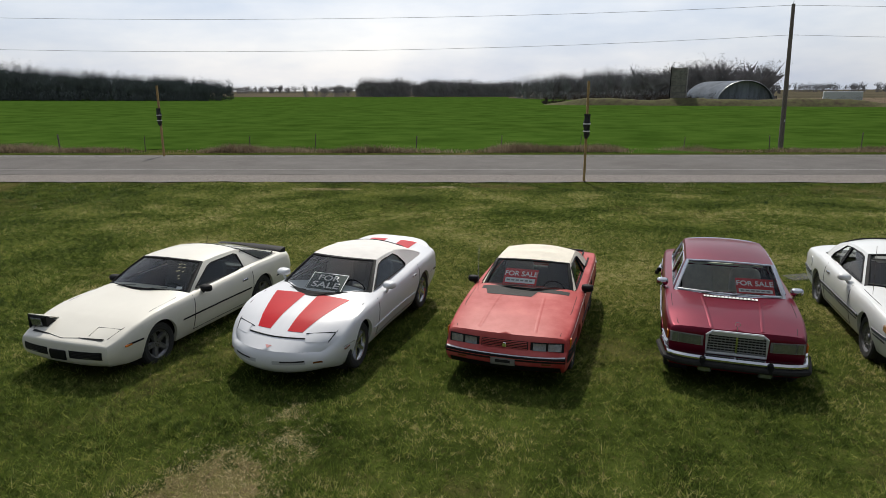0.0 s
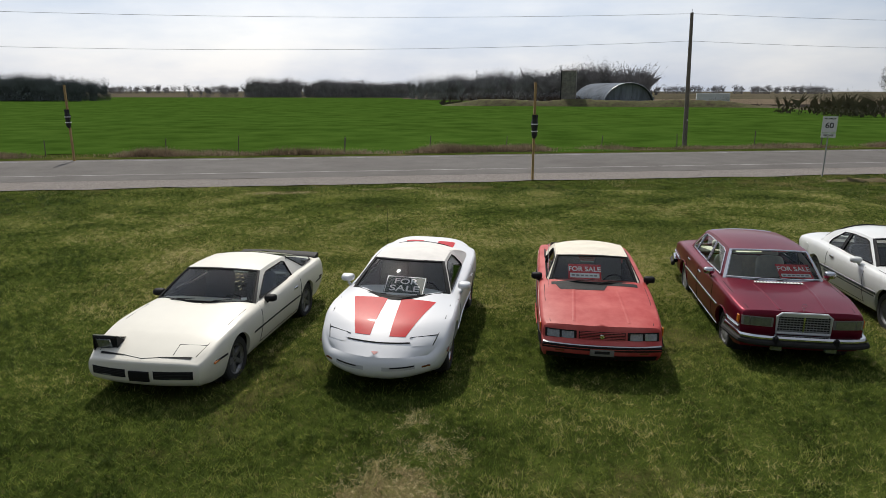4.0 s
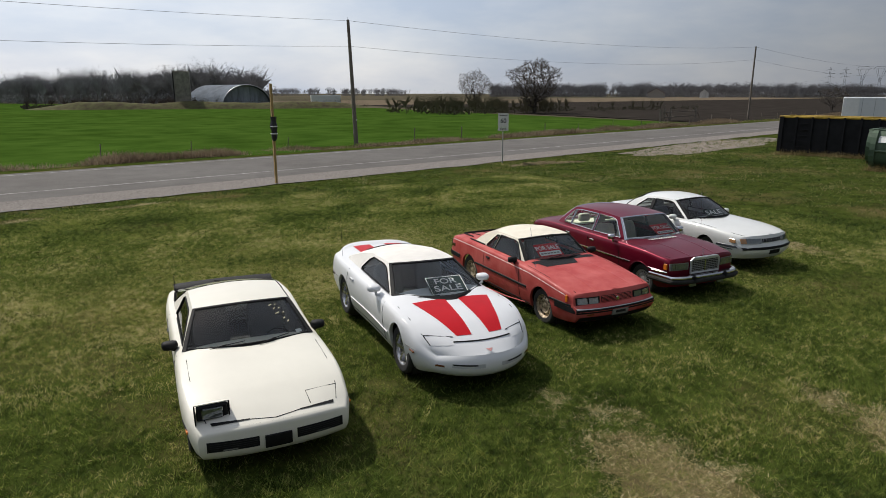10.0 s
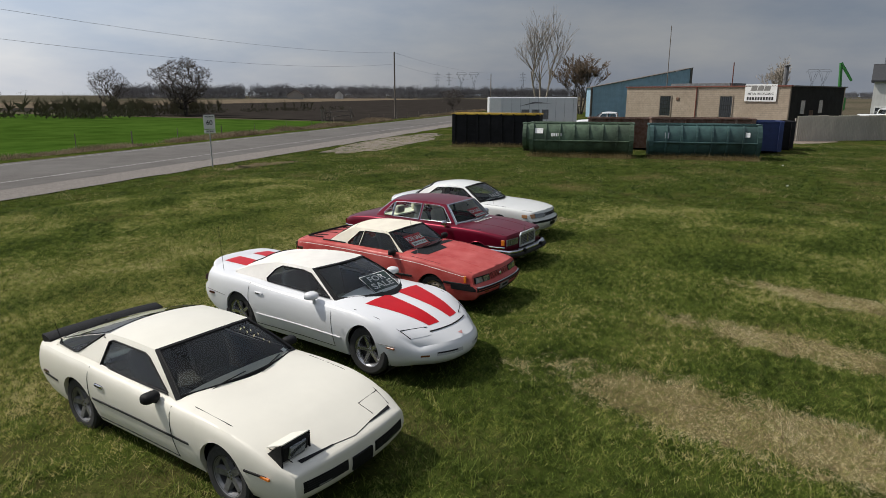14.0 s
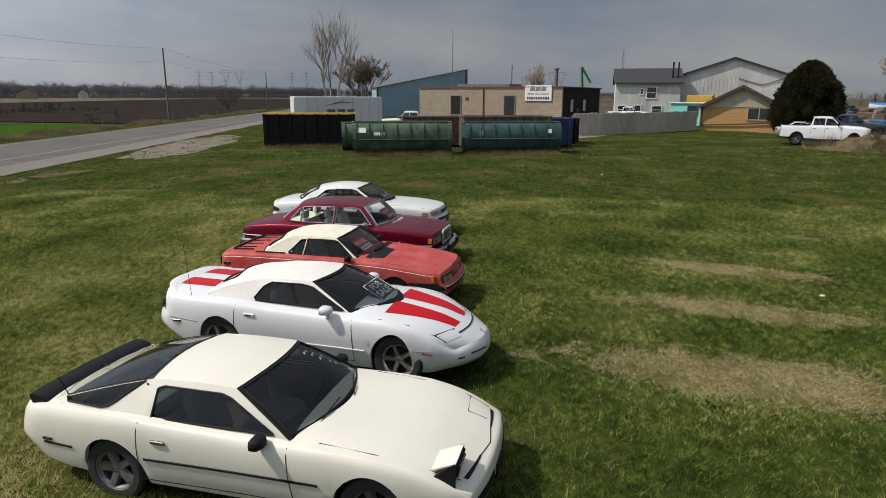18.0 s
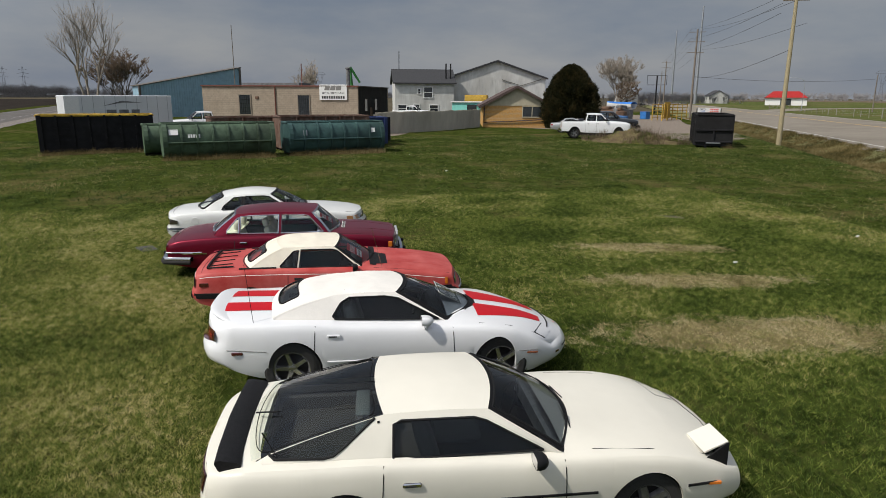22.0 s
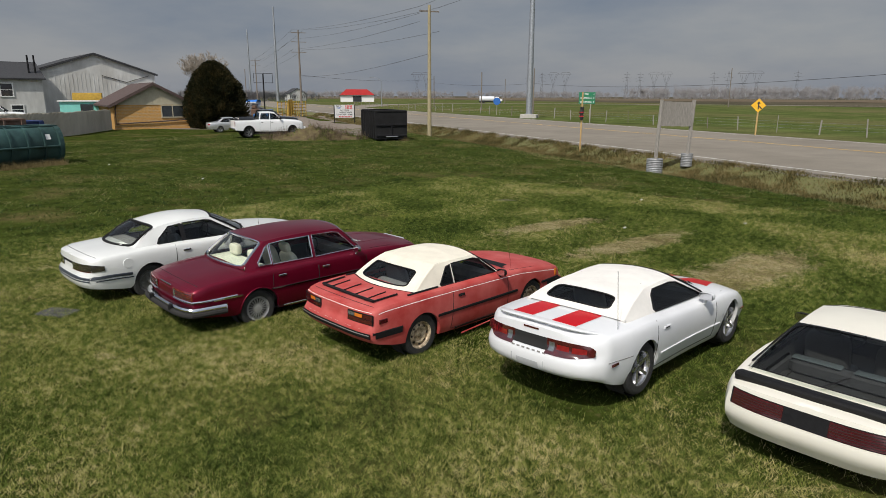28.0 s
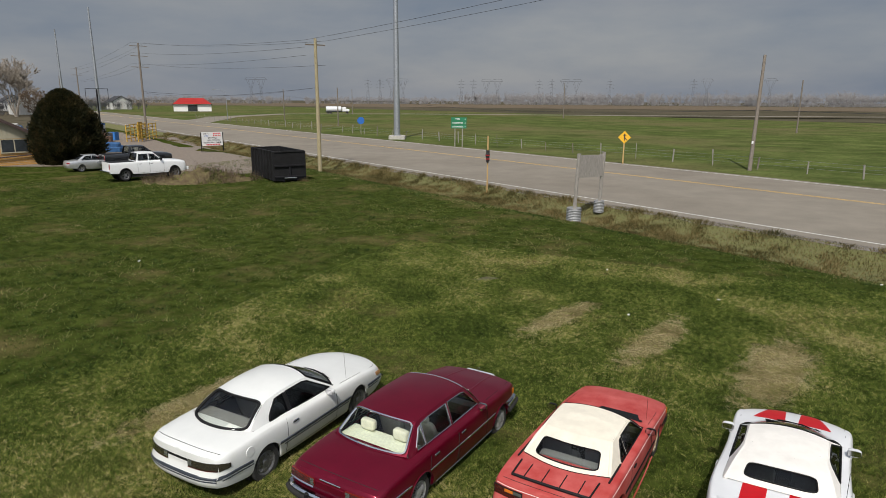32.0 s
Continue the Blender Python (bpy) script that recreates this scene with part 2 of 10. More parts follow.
def curve(pts):
    """A smooth curve through (x, value) points, with no overshoot."""
    xs = np.array([p[0] for p in pts], float)
    ys = np.array([p[1] for p in pts], float)
    d = np.diff(ys) / np.diff(xs)
    s = np.zeros(len(xs))
    s[0], s[-1] = d[0], d[-1]
    for i in range(1, len(xs) - 1):
        s[i] = 0 if d[i - 1] * d[i] <= 0 else 2 * d[i - 1] * d[i] / (d[i - 1] + d[i])

    def f(x):
        x = min(max(x, xs[0]), xs[-1])
        i = min(max(int(np.searchsorted(xs, x)) - 1, 0), len(xs) - 2)
        h = xs[i + 1] - xs[i]
        t = (x - xs[i]) / h
        return float((2 * t**3 - 3 * t**2 + 1) * ys[i] + (t**3 - 2 * t**2 + t) * h * s[i] + (-2 * t**3 + 3 * t**2) * ys[i + 1] + (t**3 - t**2) * h * s[i + 1])

    return f


def smooth01(t):
    t = min(max(t, 0.0), 1.0)
    return t * t * (3 - 2 * t)


# ---- the lie of the land ----
N_SLOPE, S_SLOPE = 0.19, -0.52


def north(x, y):
    """Metres past the near edge of the north road."""
    return (y - 31.6 - N_SLOPE * x) * 0.982


def south(x, y):
    """Metres past the near edge line of the south road."""
    return -(y + 14.4 - S_SLOPE * x) * 0.887


def ground_z(x, y):
    n, s = north(x, y), south(x, y)
    z = -0.17 * smooth01((n + 14) / 12) - 0.30 * smooth01((n - 11.5) / 7)
    z += 0.12 * smooth01((s + 2.2) / 1.5)
    z += -0.5 * smooth01((s + 7.5) / 3.6) * (1 - smooth01((s + 3.4) / 2.2))
    return z


# ---- colours of the place ----
def grass_mat(name, greens, dry, scale, dry_lo, dry_hi):
    m = mat(name, greens[0], 0.9, var=0.3, scale=1.6 * scale, bump=0.9, bscale=34 * scale, col2=greens[1], spec=0.0)
    n, l = m.node_tree.nodes, m.node_tree.links
    b = n["Principled BSDF"]
    src = b.inputs["Base Color"].links[0].from_socket
    co = n.new("ShaderNodeTexCoord")
    for sc, lo, hi, col in ((0.23 * scale, dry_lo, dry_hi, dry), (9.0 * scale, 0.55, 0.8, dry), (21.0 * scale, 0.5, 0.75, tuple(c * 0.6 for c in greens[0]))):
        t = n.new("ShaderNodeTexNoise")
        t.inputs["Scale"].default_value, t.inputs["Detail"].default_value, t.inputs["Roughness"].default_value = sc, 8.0, 0.65
        l.new(co.outputs["Object"], t.inputs["Vector"])
        r = n.new("ShaderNodeValToRGB")
        r.color_ramp.elements[0].position, r.color_ramp.elements[1].position = lo, hi
        l.new(t.outputs["Fac"], r.inputs[0])
        x = n.new("ShaderNodeMixRGB")
        x.inputs[2].default_value = (*col, 1)
        l.new(r.outputs[0], x.inputs[0])
        l.new(src, x.inputs[1])
        src = x.outputs[0]
    l.new(src, b.inputs["Base Color"])
    return m


M_LAWN = grass_mat("lawn_turf", ((0.022, 0.035, 0.007), (0.048, 0.063, 0.013)), (0.130, 0.100, 0.045), 1.0, 0.52, 0.72)
M_FIELD = mat("winter_wheat", (0.032, 0.069, 0.010), 0.9, var=0.18, scale=0.22, bump=0.5, bscale=4.0, col2=(0.044, 0.083, 0.013), spec=0.0, stain=0.16)
M_SOUTH = grass_mat("rough_pasture", ((0.06, 0.085, 0.025), (0.09, 0.11, 0.035)), (0.14, 0.12, 0.06), 0.1, 0.45, 0.7)
M_FAR = grass_mat("far_farmland", ((0.060, 0.058, 0.038), (0.078, 0.070, 0.048)), (0.105, 0.09, 0.065), 0.02, 0.4, 0.6)
M_SOIL = mat("ploughed_soil", (0.031, 0.027, 0.024), 0.95, var=0.25, scale=0.2, bump=0.6, bscale=3.0, spec=0.0)
M_STUBBLE = mat("pale_stubble", (0.135, 0.108, 0.078), 0.95, var=0.2, scale=0.15, bump=0.5, bscale=3.0, spec=0.0)
M_ASPHALT = mat("grey_asphalt", (0.118, 0.110, 0.104), 0.9, var=0.12, scale=0.7, bump=0.5, bscale=120, stain=0.2, spec=0.15)
M_CONCRETE_ROAD = mat("pale_road", (0.222, 0.198, 0.165), 0.9, var=0.09, scale=0.5, bump=0.4, bscale=90, stain=0.18, spec=0.15)
M_GRAVEL = mat("gravel", (0.19, 0.172, 0.158), 0.95, var=0.6, spec=0.1, scale=16, bump=1.0, bscale=60)
M_DIRT = mat("driveway_dirt", (0.19, 0.155, 0.125), 0.95, var=0.3, scale=3, bump=0.9, bscale=30)
M_LINE = mat("white_road_paint", (0.62, 0.62, 0.60), 0.7, var=0.2, scale=3)
M_WORNLINE = mat("worn_road_paint", (0.36, 0.355, 0.35), 0.8, var=0.35, scale=1.2, stain=0.3)
M_YLINE = mat("yellow_road_paint", (0.55, 0.36, 0.10), 0.7, var=0.2, scale=3)
M_DRY = mat("dry_grass", (0.16, 0.135, 0.06), 0.95, var=0.35, scale=9, bump=1.0, bscale=50, col2=(0.10, 0.11, 0.03))


def sheet(name, x0, x1, y0, y1, step, m, zoff=0.0, keep=None, label="", category="ground"):
    """A piece of ground that follows the lie of the land."""
    nx, ny = max(1, round((x1 - x0) / step)), max(1, round((y1 - y0) / step))
    g = Geo()
    idx = {}
    for i in range(nx + 1):
        for j in range(ny + 1):
            x, y = x0 + (x1 - x0) * i / nx, y0 + (y1 - y0) * j / ny
            idx[i, j] = (x, y, ground_z(x, y) + zoff)
    vs, fs = list(idx.values()), []
    for i in range(nx):
        for j in range(ny):
            a = i * (ny + 1) + j
            cx, cy = x0 + (x1 - x0) * (i + 0.5) / nx, y0 + (y1 - y0) * (j + 0.5) / ny
            if keep is None or keep(cx, cy):
                fs.append((a, a + ny + 1, a + ny + 2, a + 1))
    g.add(vs, fs)
    ob = part(name, g, m, fix=False, smooth=60)
    return tagged(ob, label, category, kind="structure")


def band(name, side, d0, d1, t0, t1, m, zoff, label, category="road", step=6.0, wob=0.0):
    """A long strip beside or on a road, from d0 to d1 metres past its near edge, t0 to t1 along it."""
    sl, c = (N_SLOPE, 31.6) if side == "n" else (S_SLOPE, -14.4)
    dx, dy = 1 / math.hypot(1, sl), sl / math.hypot(1, sl)
    px, py = (-dy, dx) if side == "n" else (dy, -dx)
    g = Geo()
    n = max(2, int((t1 - t0) / step))

    def at(u, v):
        t = t0 + (t1 - t0) * u
        d = d0 + (d1 - d0) * v
        w = wob * noise.noise((t * 0.35, d * 0.3, 3.0)) + wob * 0.5 * noise.noise((t * 1.3, d, 9.0)) if wob else 0.0
        if v > 0.5 and side == "s" and wob:
            w = 0.0
        x, y = t * dx + px * (d + w), c + t * dy + py * (d + w)
        return (x, y, ground_z(x, y) + zoff)

    g.grid(at, n, max(1, int(abs(d1 - d0) / (0.35 if wob else 1.2))))
    return tagged(part(name, g, m, fix=False, smooth=60), label, category, kind="structure")


# one ground sheet out to the horizon, under everything
g = Geo()
g.lathe([(0.01, 0), (60, 0), (200, 0), (900, 0), (4500, -2)], (0, 0, -0.62), n=48)
tagged(part("ground", g, M_FAR, fix=False, smooth=60), "flat pale farmland reaching the horizon", "ground", kind="structure")

sheet("lawn", -70, 140, -90, 52, 1.0, M_LAWN, 0.0, lambda x, y: north(x, y) < 1.0 and south(x, y) < -4.4, "mown green lawn with worn dry spots", "lawn")
sheet("wheat_field", -330, 74, 30, 330, 8.0, M_FIELD, 0.0, lambda x, y: north(x, y) > 16 and y < 190 + 0.25 * x, "bright green field of young wheat", "field")
band("road_north", "n", 2.3, 12.0, -140, 260, M_ASPHALT, 0.034, "two-lane grey asphalt road past the lawn")
band("gravel_shoulder", "n", -0.2, 2.4, -140, 260, M_GRAVEL, 0.03, "grey gravel shoulder of the road", "gravel", 1.0, 0.35)
band("verge", "n", 11.8, 19, -140, 260, M_LAWN, 0.02, "grass verge beyond the road", "grass", 3.0)
band("line_white", "n", 4.36, 4.45, -140, 260, M_WORNLINE, 0.040, "white edge line on the road", "road line")
band("line_white_far", "n", 11.1, 11.18, -140, 260, M_WORNLINE, 0.040, "white edge line on the road", "road line")
band("road_south", "s", -0.9, 21.5, -140, 420, M_CONCRETE_ROAD, 0.05, "wide pale multi-lane highway")
band("shoulder_south", "s", -1.45, -0.7, -140, 420, M_GRAVEL, 0.04, "gravel edge of the highway", "gravel", 1.0, 0.25)
band("ditch_bank", "s", -4.6, -1.2, -140, 300, M_DRY, 0.035, "dry yellow grass along the ditch", "grass", 0.8, 0.5)
band("line_edge", "s", 0.0, 0.14, -140, 420, M_LINE, 0.055, "white edge line on the highway", "road line")
band("line_yellow", "s", 13.0, 13.14, -140, 420, M_YLINE, 0.055, "yellow centre line on the highway", "road line")
band("line_yellow_second", "s", 13.3, 13.44, -140, 420, M_YLINE, 0.055, "yellow centre line on the highway", "road line")
band("line_edge_far", "s", 20.6, 20.74, -140, 420, M_LINE, 0.055, "white edge line on the highway", "road line")
band("pasture", "s", 21.3, 190, -500, 600, M_SOUTH, 0.0, "rough green pasture beyond the highway", "field", 30.0)


# ---- cars ----
M_RUBBER = mat("tyre_rubber", (0.022, 0.022, 0.022), 0.85, var=0.25, scale=30, bump=0.3, bscale=200)
M_BLACK = mat("black_plastic", (0.010, 0.010, 0.011), 0.62, spec=0.18, var=0.2, scale=20, bump=0.15, bscale=300)
M_GAP = mat("panel_gap", (0.012, 0.012, 0.012), 0.9, var=0.05)
M_UNDER = mat("underbody", (0.014, 0.013, 0.012), 0.9, var=0.3, scale=9)
M_CHROME = mat("chrome", (0.58, 0.58, 0.60), 0.12, 1.0, var=0.05, scale=10)
M_ALLOY = mat("alloy", (0.40, 0.40, 0.41), 0.32, 0.45, var=0.15, scale=14)
M_STARALLOY = mat("polished_alloy", (0.46, 0.46, 0.47), 0.24, 0.85, var=0.12, scale=14)
M_RUST = mat("rusty_steel_wheel", (0.25, 0.17, 0.10), 0.6, 0.5, var=0.5, scale=16, col2=(0.55, 0.45, 0.32), bump=0.3)
M_GLASS = glass("windscreen_glass", (0.93, 0.965, 0.945))
M_TINT = glass("dark_tinted_glass", (0.70, 0.76, 0.76))
M_LENS = mat("lamp_lens", (0.20, 0.215, 0.22), 0.08, 0.6, var=0.25, scale=30, coat=1.0)
M_RED = mat("red_lamp", (0.28, 0.012, 0.012), 0.15, var=0.25, scale=18, coat=1.0)
M_DKRED = mat("smoked_red_lamp", (0.06, 0.006, 0.008), 0.12, var=0.2, scale=18, coat=1.0)
M_AMBER = mat("amber_lamp", (0.62, 0.17, 0.02), 0.15, var=0.2, scale=18, coat=1.0)
M_DASH = mat("grey_trim", (0.20, 0.195, 0.185), 0.8, var=0.15, scale=12, bump=0.2)
# pale dash, its colour raised further to include daylight through the windscreen
M_PALEDASH = mat("daylit_pale_dash", (0.55, 0.54, 0.51), 0.8, var=0.15, scale=12, bump=0.2)
M_CARPET = mat("dark_carpet", (0.03, 0.03, 0.032), 0.95, var=0.3, scale=25, bump=0.5)
M_DARKSEAT = mat("dark_cloth_seat", (0.055, 0.056, 0.058), 0.9, var=0.2, scale=30, bump=0.3)
M_GREYSEAT = mat("grey_cloth_seat", (0.17, 0.17, 0.17), 0.9, var=0.15, scale=30, bump=0.3)
M_CREAMSEAT = mat("cream_leather", (0.72, 0.70, 0.58), 0.6, var=0.1, scale=10, bump=0.2)
M_PALEGREEN = mat("parcel_shelf_cloth", (0.72, 0.74, 0.60), 0.85, var=0.1, scale=20)
M_PLATE = mat("white_card", (0.88, 0.88, 0.86), 0.7, var=0.06)
M_SIGNRED = mat("sign_red", (0.62, 0.02, 0.025), 0.5, var=0.08)
M_SIGNDARK = mat("sign_dark_green", (0.012, 0.03, 0.022), 0.4, var=0.1)
M_SIGNINK = mat("sign_ink", (0.25, 0.25, 0.24), 0.7, var=0.1)
M_STRIPE = mat("red_stripe_paint", (0.47, 0.006, 0.012), 0.4, var=0.05, coat=0.05, spec=0.12)
P_CREAM = mat("cream_car_paint", (0.71, 0.685, 0.605), 0.42, var=0.025, scale=2.5, coat=0.25, stain=0.05, spec=0.3)
P_WHITE = mat("white_car_paint", (0.70, 0.71, 0.73), 0.35, var=0.02, scale=2.5, coat=0.4, stain=0.04, spec=0.3)
P_CORAL = mat("faded_red_car_paint", (0.41, 0.042, 0.038), 0.5, var=0.10, scale=2.2, coat=0.05, stain=0.16, spec=0.2, col2=(0.47, 0.105, 0.095))
P_MAROON = mat("maroon_metallic_paint", (0.135, 0.003, 0.018), 0.36, 0.45, var=0.08, scale=3, coat=0.28, spec=0.15)
M_GRILLE = mat("satin_grille_metal", (0.30, 0.30, 0.31), 0.4, 0.3, var=0.1)
M_DARKALLOY = mat("brake_dust_alloy", (0.20, 0.20, 0.205), 0.45, 0.7, var=0.25, scale=18)
P_WHITE_OLD = mat("aged_white_car_paint", (0.69, 0.70, 0.685), 0.35, var=0.03, scale=3, coat=0.6, stain=0.06)
M_CLOTH = mat("cream_convertible_cloth", (0.74, 0.69, 0.58), 0.9, var=0.06, scale=5, bump=0.35, bscale=160, stain=0.08)
M_CLOTHW = mat("white_convertible_cloth", (0.75, 0.725, 0.685), 0.9, var=0.05, scale=5, bump=0.35, bscale=160, stain=0.06)


def words(name, text, size, m, parent, at, thick=0.001, wide=1.0):
    """Letters in the built-in font, as a mesh of their own."""
    cu = bpy.data.curves.new("letters", "FONT")
    cu.body, cu.size, cu.extrude = text, size, thick
    cu.align_x, cu.align_y = "CENTER", "CENTER"
    cu.offset = size * 0.014
    tmp = bpy.data.objects.new("letters", cu)
    scene.collection.objects.link(tmp)
    bpy.context.view_layer.update()
    me = bpy.data.meshes.new_from_object(tmp.evaluated_get(bpy.context.evaluated_depsgraph_get()))
    bpy.data.objects.remove(tmp)
    me.name = name
    me.transform(Matrix.Diagonal((wide, 1, 1, 1)))
    me.materials.clear()
    me.materials.append(m)
    ob = new(name, me)
    ob.matrix_basis = at
    ob.parent = parent
    return ob


def pillow(g, c, s, e=0.45):
    """A cushion with soft, rounded edges."""
    def fn(u, v):
        a, b = 2 * math.pi * u, math.pi * (v - 0.5)
        pw = lambda t: math.copysign(abs(t) ** e, t)
        return (c[0] + s[0] / 2 * pw(math.cos(b)) * pw(math.cos(a)), c[1] + s[1] / 2 * pw(math.cos(b)) * pw(math.sin(a)), c[2] + s[2] / 2 * pw(math.sin(b)))
    return g.grid(fn, 20, 12)


class Car:
    """A car body from a few curves along its length. x ahead from mid-wheelbase, y to its left, z up."""

    def __init__(self, root, s, paint):
        self.root, self.s, self.paint = root, s, paint
        self.W, self.zs, self.zc, self.zb = curve(s["W"]), curve(s["zs"]), curve(s["zc"]), curve(s["zb"])
        self.ff, self.rf = curve(s["ff"]), curve(s["rf"])
        self.fs = curve(s["fs"])
        self.xf, self.xr = s["zc"][-1][0], s["zc"][0][0]
        self.ax = s["wb"] / 2
        self.qb, self.p = s.get("qb", 0.86), s.get("p", 3.0)
        self.f0 = self.fs(0)
        self.kr, self.kf, self.x0 = s.get("kr", 1.0), s.get("kf", 1.0), s["wb"] / 2 + s["ra"] + 0.02

    def mx(self, p):
        """The overhangs past the wheels, drawn in."""
        x = p.x
        if x < -self.x0:
            x = -self.x0 + (x + self.x0) * self.kr
        elif x > self.x0:
            x = self.x0 + (x - self.x0) * self.kf
        return Vector((x, p.y, p.z))

    def bow(self, x):
        s = self.s
        return s["bowf"] * smooth01((x - 0.9) / (self.xf - 0.9)) - s["bowr"] * smooth01((-0.9 - x) / (-0.9 - self.xr))

    def bq(self, x, q):
        return abs(q) ** (self.s.get("ef", 2.3) if x > 0 else self.s.get("er", 3.6))

    def top(self, x, q, off=0.0):
        z = self.zc(x) - (self.zc(x) - self.zs(x)) * abs(q) ** self.p
        return self.mx(Vector((x - self.bow(x) * self.bq(x, q), q * self.W(x) * self.f0, z + off)))

    def top_y(self, x, y, off=0.0):
        return self.top(x, y / (self.W(x) * self.f0), off)

    def low(self, x):
        z = self.zb(x)
        for a in (self.ax, -self.ax):
            d = abs(x - a)
            ra = self.s["ra"]
            if d < ra:
                z = max(z, self.s["rw"] + math.sqrt(ra * ra - d * d))
        return z

    def face(self, x, r):
        return self.ff(r) * smooth01((x - self.xf + 0.55) / 0.55) - self.rf(r) * smooth01((self.xr + 0.55 - x) / 0.55)

    def side(self, x, z, sg=1, off=0.0):
        zs = self.zs(x)
        d = (zs - z) / (zs - 0.2)
        r = (zs - z) / max(0.05, zs - self.zb(x))
        return self.mx(Vector((x - self.bow(x) + self.face(x, r), sg * (self.W(x) * self.fs(d) + off), z)))

    def end(self, q, t, rear=False, off=0.0):
        x = self.xr if rear else self.xf
        ztop = self.zc(x) - (self.zc(x) - self.zs(x)) * abs(q) ** self.p
        zs = self.zs(x)
        z = ztop + (self.zb(x) - ztop) * t
        zz = zs + (self.zb(x) - zs) * t
        y = q * self.W(x) * self.fs((zs - zz) / (zs - 0.2))
        bx = x - self.bow(x) * self.bq(x, q)
        bx += (-(self.rf(t) + off) if rear else self.ff(t) + off)
        return self.mx(Vector((bx, y, z)))

    def end_yz(self, y, z, rear=False, off=0.0):
        x = self.xr if rear else self.xf
        q = 0.0
        for _ in range(6):
            ztop = self.zc(x) - (self.zc(x) - self.zs(x)) * abs(q) ** self.p
            t = min(max((ztop - z) / (ztop - self.zb(x)), 0), 1)
            w = abs(self.end(1.0, t, rear).y)
            q = min(max(y / w, -1), 1)
        p = self.end(q, t, rear, off)
        return Vector((p.x, y, z))

    # -- the shell
    def shell(self):
        s = self.s
        xs = set(np.linspace(self.xr, self.xf, 64).tolist())
        for a in (self.ax, -self.ax):
            xs = {x for x in xs if abs(abs(x - a) - s["ra"]) > 0.03}
            for i in range(19):
                xs.add(a + (s["ra"] - 0.003) * math.cos(math.pi * i / 18))
            xs |= {a + s["ra"], a - s["ra"]}
        xs = sorted(xs)
        R = 12
        qs = [0, 0.15, 0.3, 0.45, 0.6, 0.74, self.qb, 0.93, 0.97, 1.0]
        xa, xb = s["hole"]
        g = Geo()
        for sg in (1, -1):
            vs, fs = [], []
            n = len(qs)
            for x in xs:
                vs += [self.top(x, q * sg) for q in qs]
            for i in range(len(xs) - 1):
                xm = (xs[i] + xs[i + 1]) / 2
                for j in range(n - 1):
                    if xa < xm < xb and qs[j + 1] <= self.qb + 1e-6:
                        continue
                    fs.append((i * n + j, i * n + n + j, i * n + n + j + 1, i * n + j + 1))
            g.add(vs, fs)
            vs, fs = [], []
            rr = [0, 0.035, 0.08, 0.15, 0.25, 0.36, 0.48, 0.6, 0.72, 0.84, 0.93, 1.0]
            n = len(rr) + 1
            for x in xs:
                zs, zl = self.zs(x), self.low(x)
                vs += [self.side(x, zs + (zl - zs) * r, sg) for r in rr]
                p = self.side(x, zl, sg)
                vs.append((p.x, p.y - sg * 0.05, p.z + 0.004))
            for i in range(len(xs) - 1):
                for j in range(n - 1):
                    fs.append((i * n + j, i * n + n + j, i * n + n + j + 1, i * n + j + 1))
            g.add(vs, fs)
            for rear in (False, True):
                def fe(u, v):
                    return self.end(u * sg, rr[round(v * (len(rr) - 1))], rear)
                g.grid(fe, 14, len(rr) - 1)
        body = part("body", g, self.paint, self.root, smooth=38)
        # dark floor pan and wheel housings
        u = Geo()
        w = self.W(0) - 0.10
        u.box((0, 0, 0.27), (2 * (self.ax - s["ra"]) - 0.06, 2 * w, 0.12))
        xn, xt = self.mx(Vector((self.xf, 0, 0))).x - 0.5, self.mx(Vector((self.xr, 0, 0))).x + 0.45
        u.box(((xn + self.ax) / 2, 0, 0.36), (xn - self.ax, 0.9, 0.12))
        u.box(((xt - self.ax) / 2, 0, 0.44), (abs(xt + self.ax), 0.9, 0.12))
        u.box(((xn + xt) / 2, 0, 0.40), (xn - xt, 0.8, 0.10))
        for a in (self.ax, -self.ax):
            for sg in (1, -1):
                yo = abs(self.side(a, s["rw"] + s["ra"]).y) - 0.03
                u.lathe([(s["ra"] + 0.004, sg * (yo - 0.09)), (s["ra"] + 0.004, sg * (yo - 0.34)), (0.02, sg * (yo - 0.35))], (a, 0, s["rw"]), "y", 20)
        part("underbody", u, M_UNDER, self.root)
        return body

    # -- roof and glass
    def upper(self, x):
        s = self.s
        A0, A1, C1, C0 = s["A0"], s["A1"], s["C1"], s["C0"]
        pts = [C0, C1, A1, A0]
        for p, q in zip(pts, pts[1:]):
            if x <= q[0] or q is A0:
                t = min(max((x - p[0]) / (q[0] - p[0]), 0), 1)
                lift = s.get("rail", 0.012) * math.sin(math.pi * t) if p is C1 else 0.0
                if p is C0:
                    lift = s.get("cbow", 0.0) * math.sin(math.pi * t)
                return p[1] + (q[1] - p[1]) * t, p[2] + (q[2] - p[2]) * t + lift

    def cab(self, x, z, sg=1, off=0.0):
        """A point on the side of the cabin."""
        b = self.top(x, self.qb)
        yu, zu = self.upper(x)
        zb = min(b.z, zu)
        t = min(max((z - zb) / max(0.02, zu - zb), 0), 1) if zu - zb > 0.02 else 1.0
        y = b.y + (yu - b.y) * t + 0.014 * math.sin(math.pi * t)
        return self.mx(Vector((x, sg * (y + off), z)))

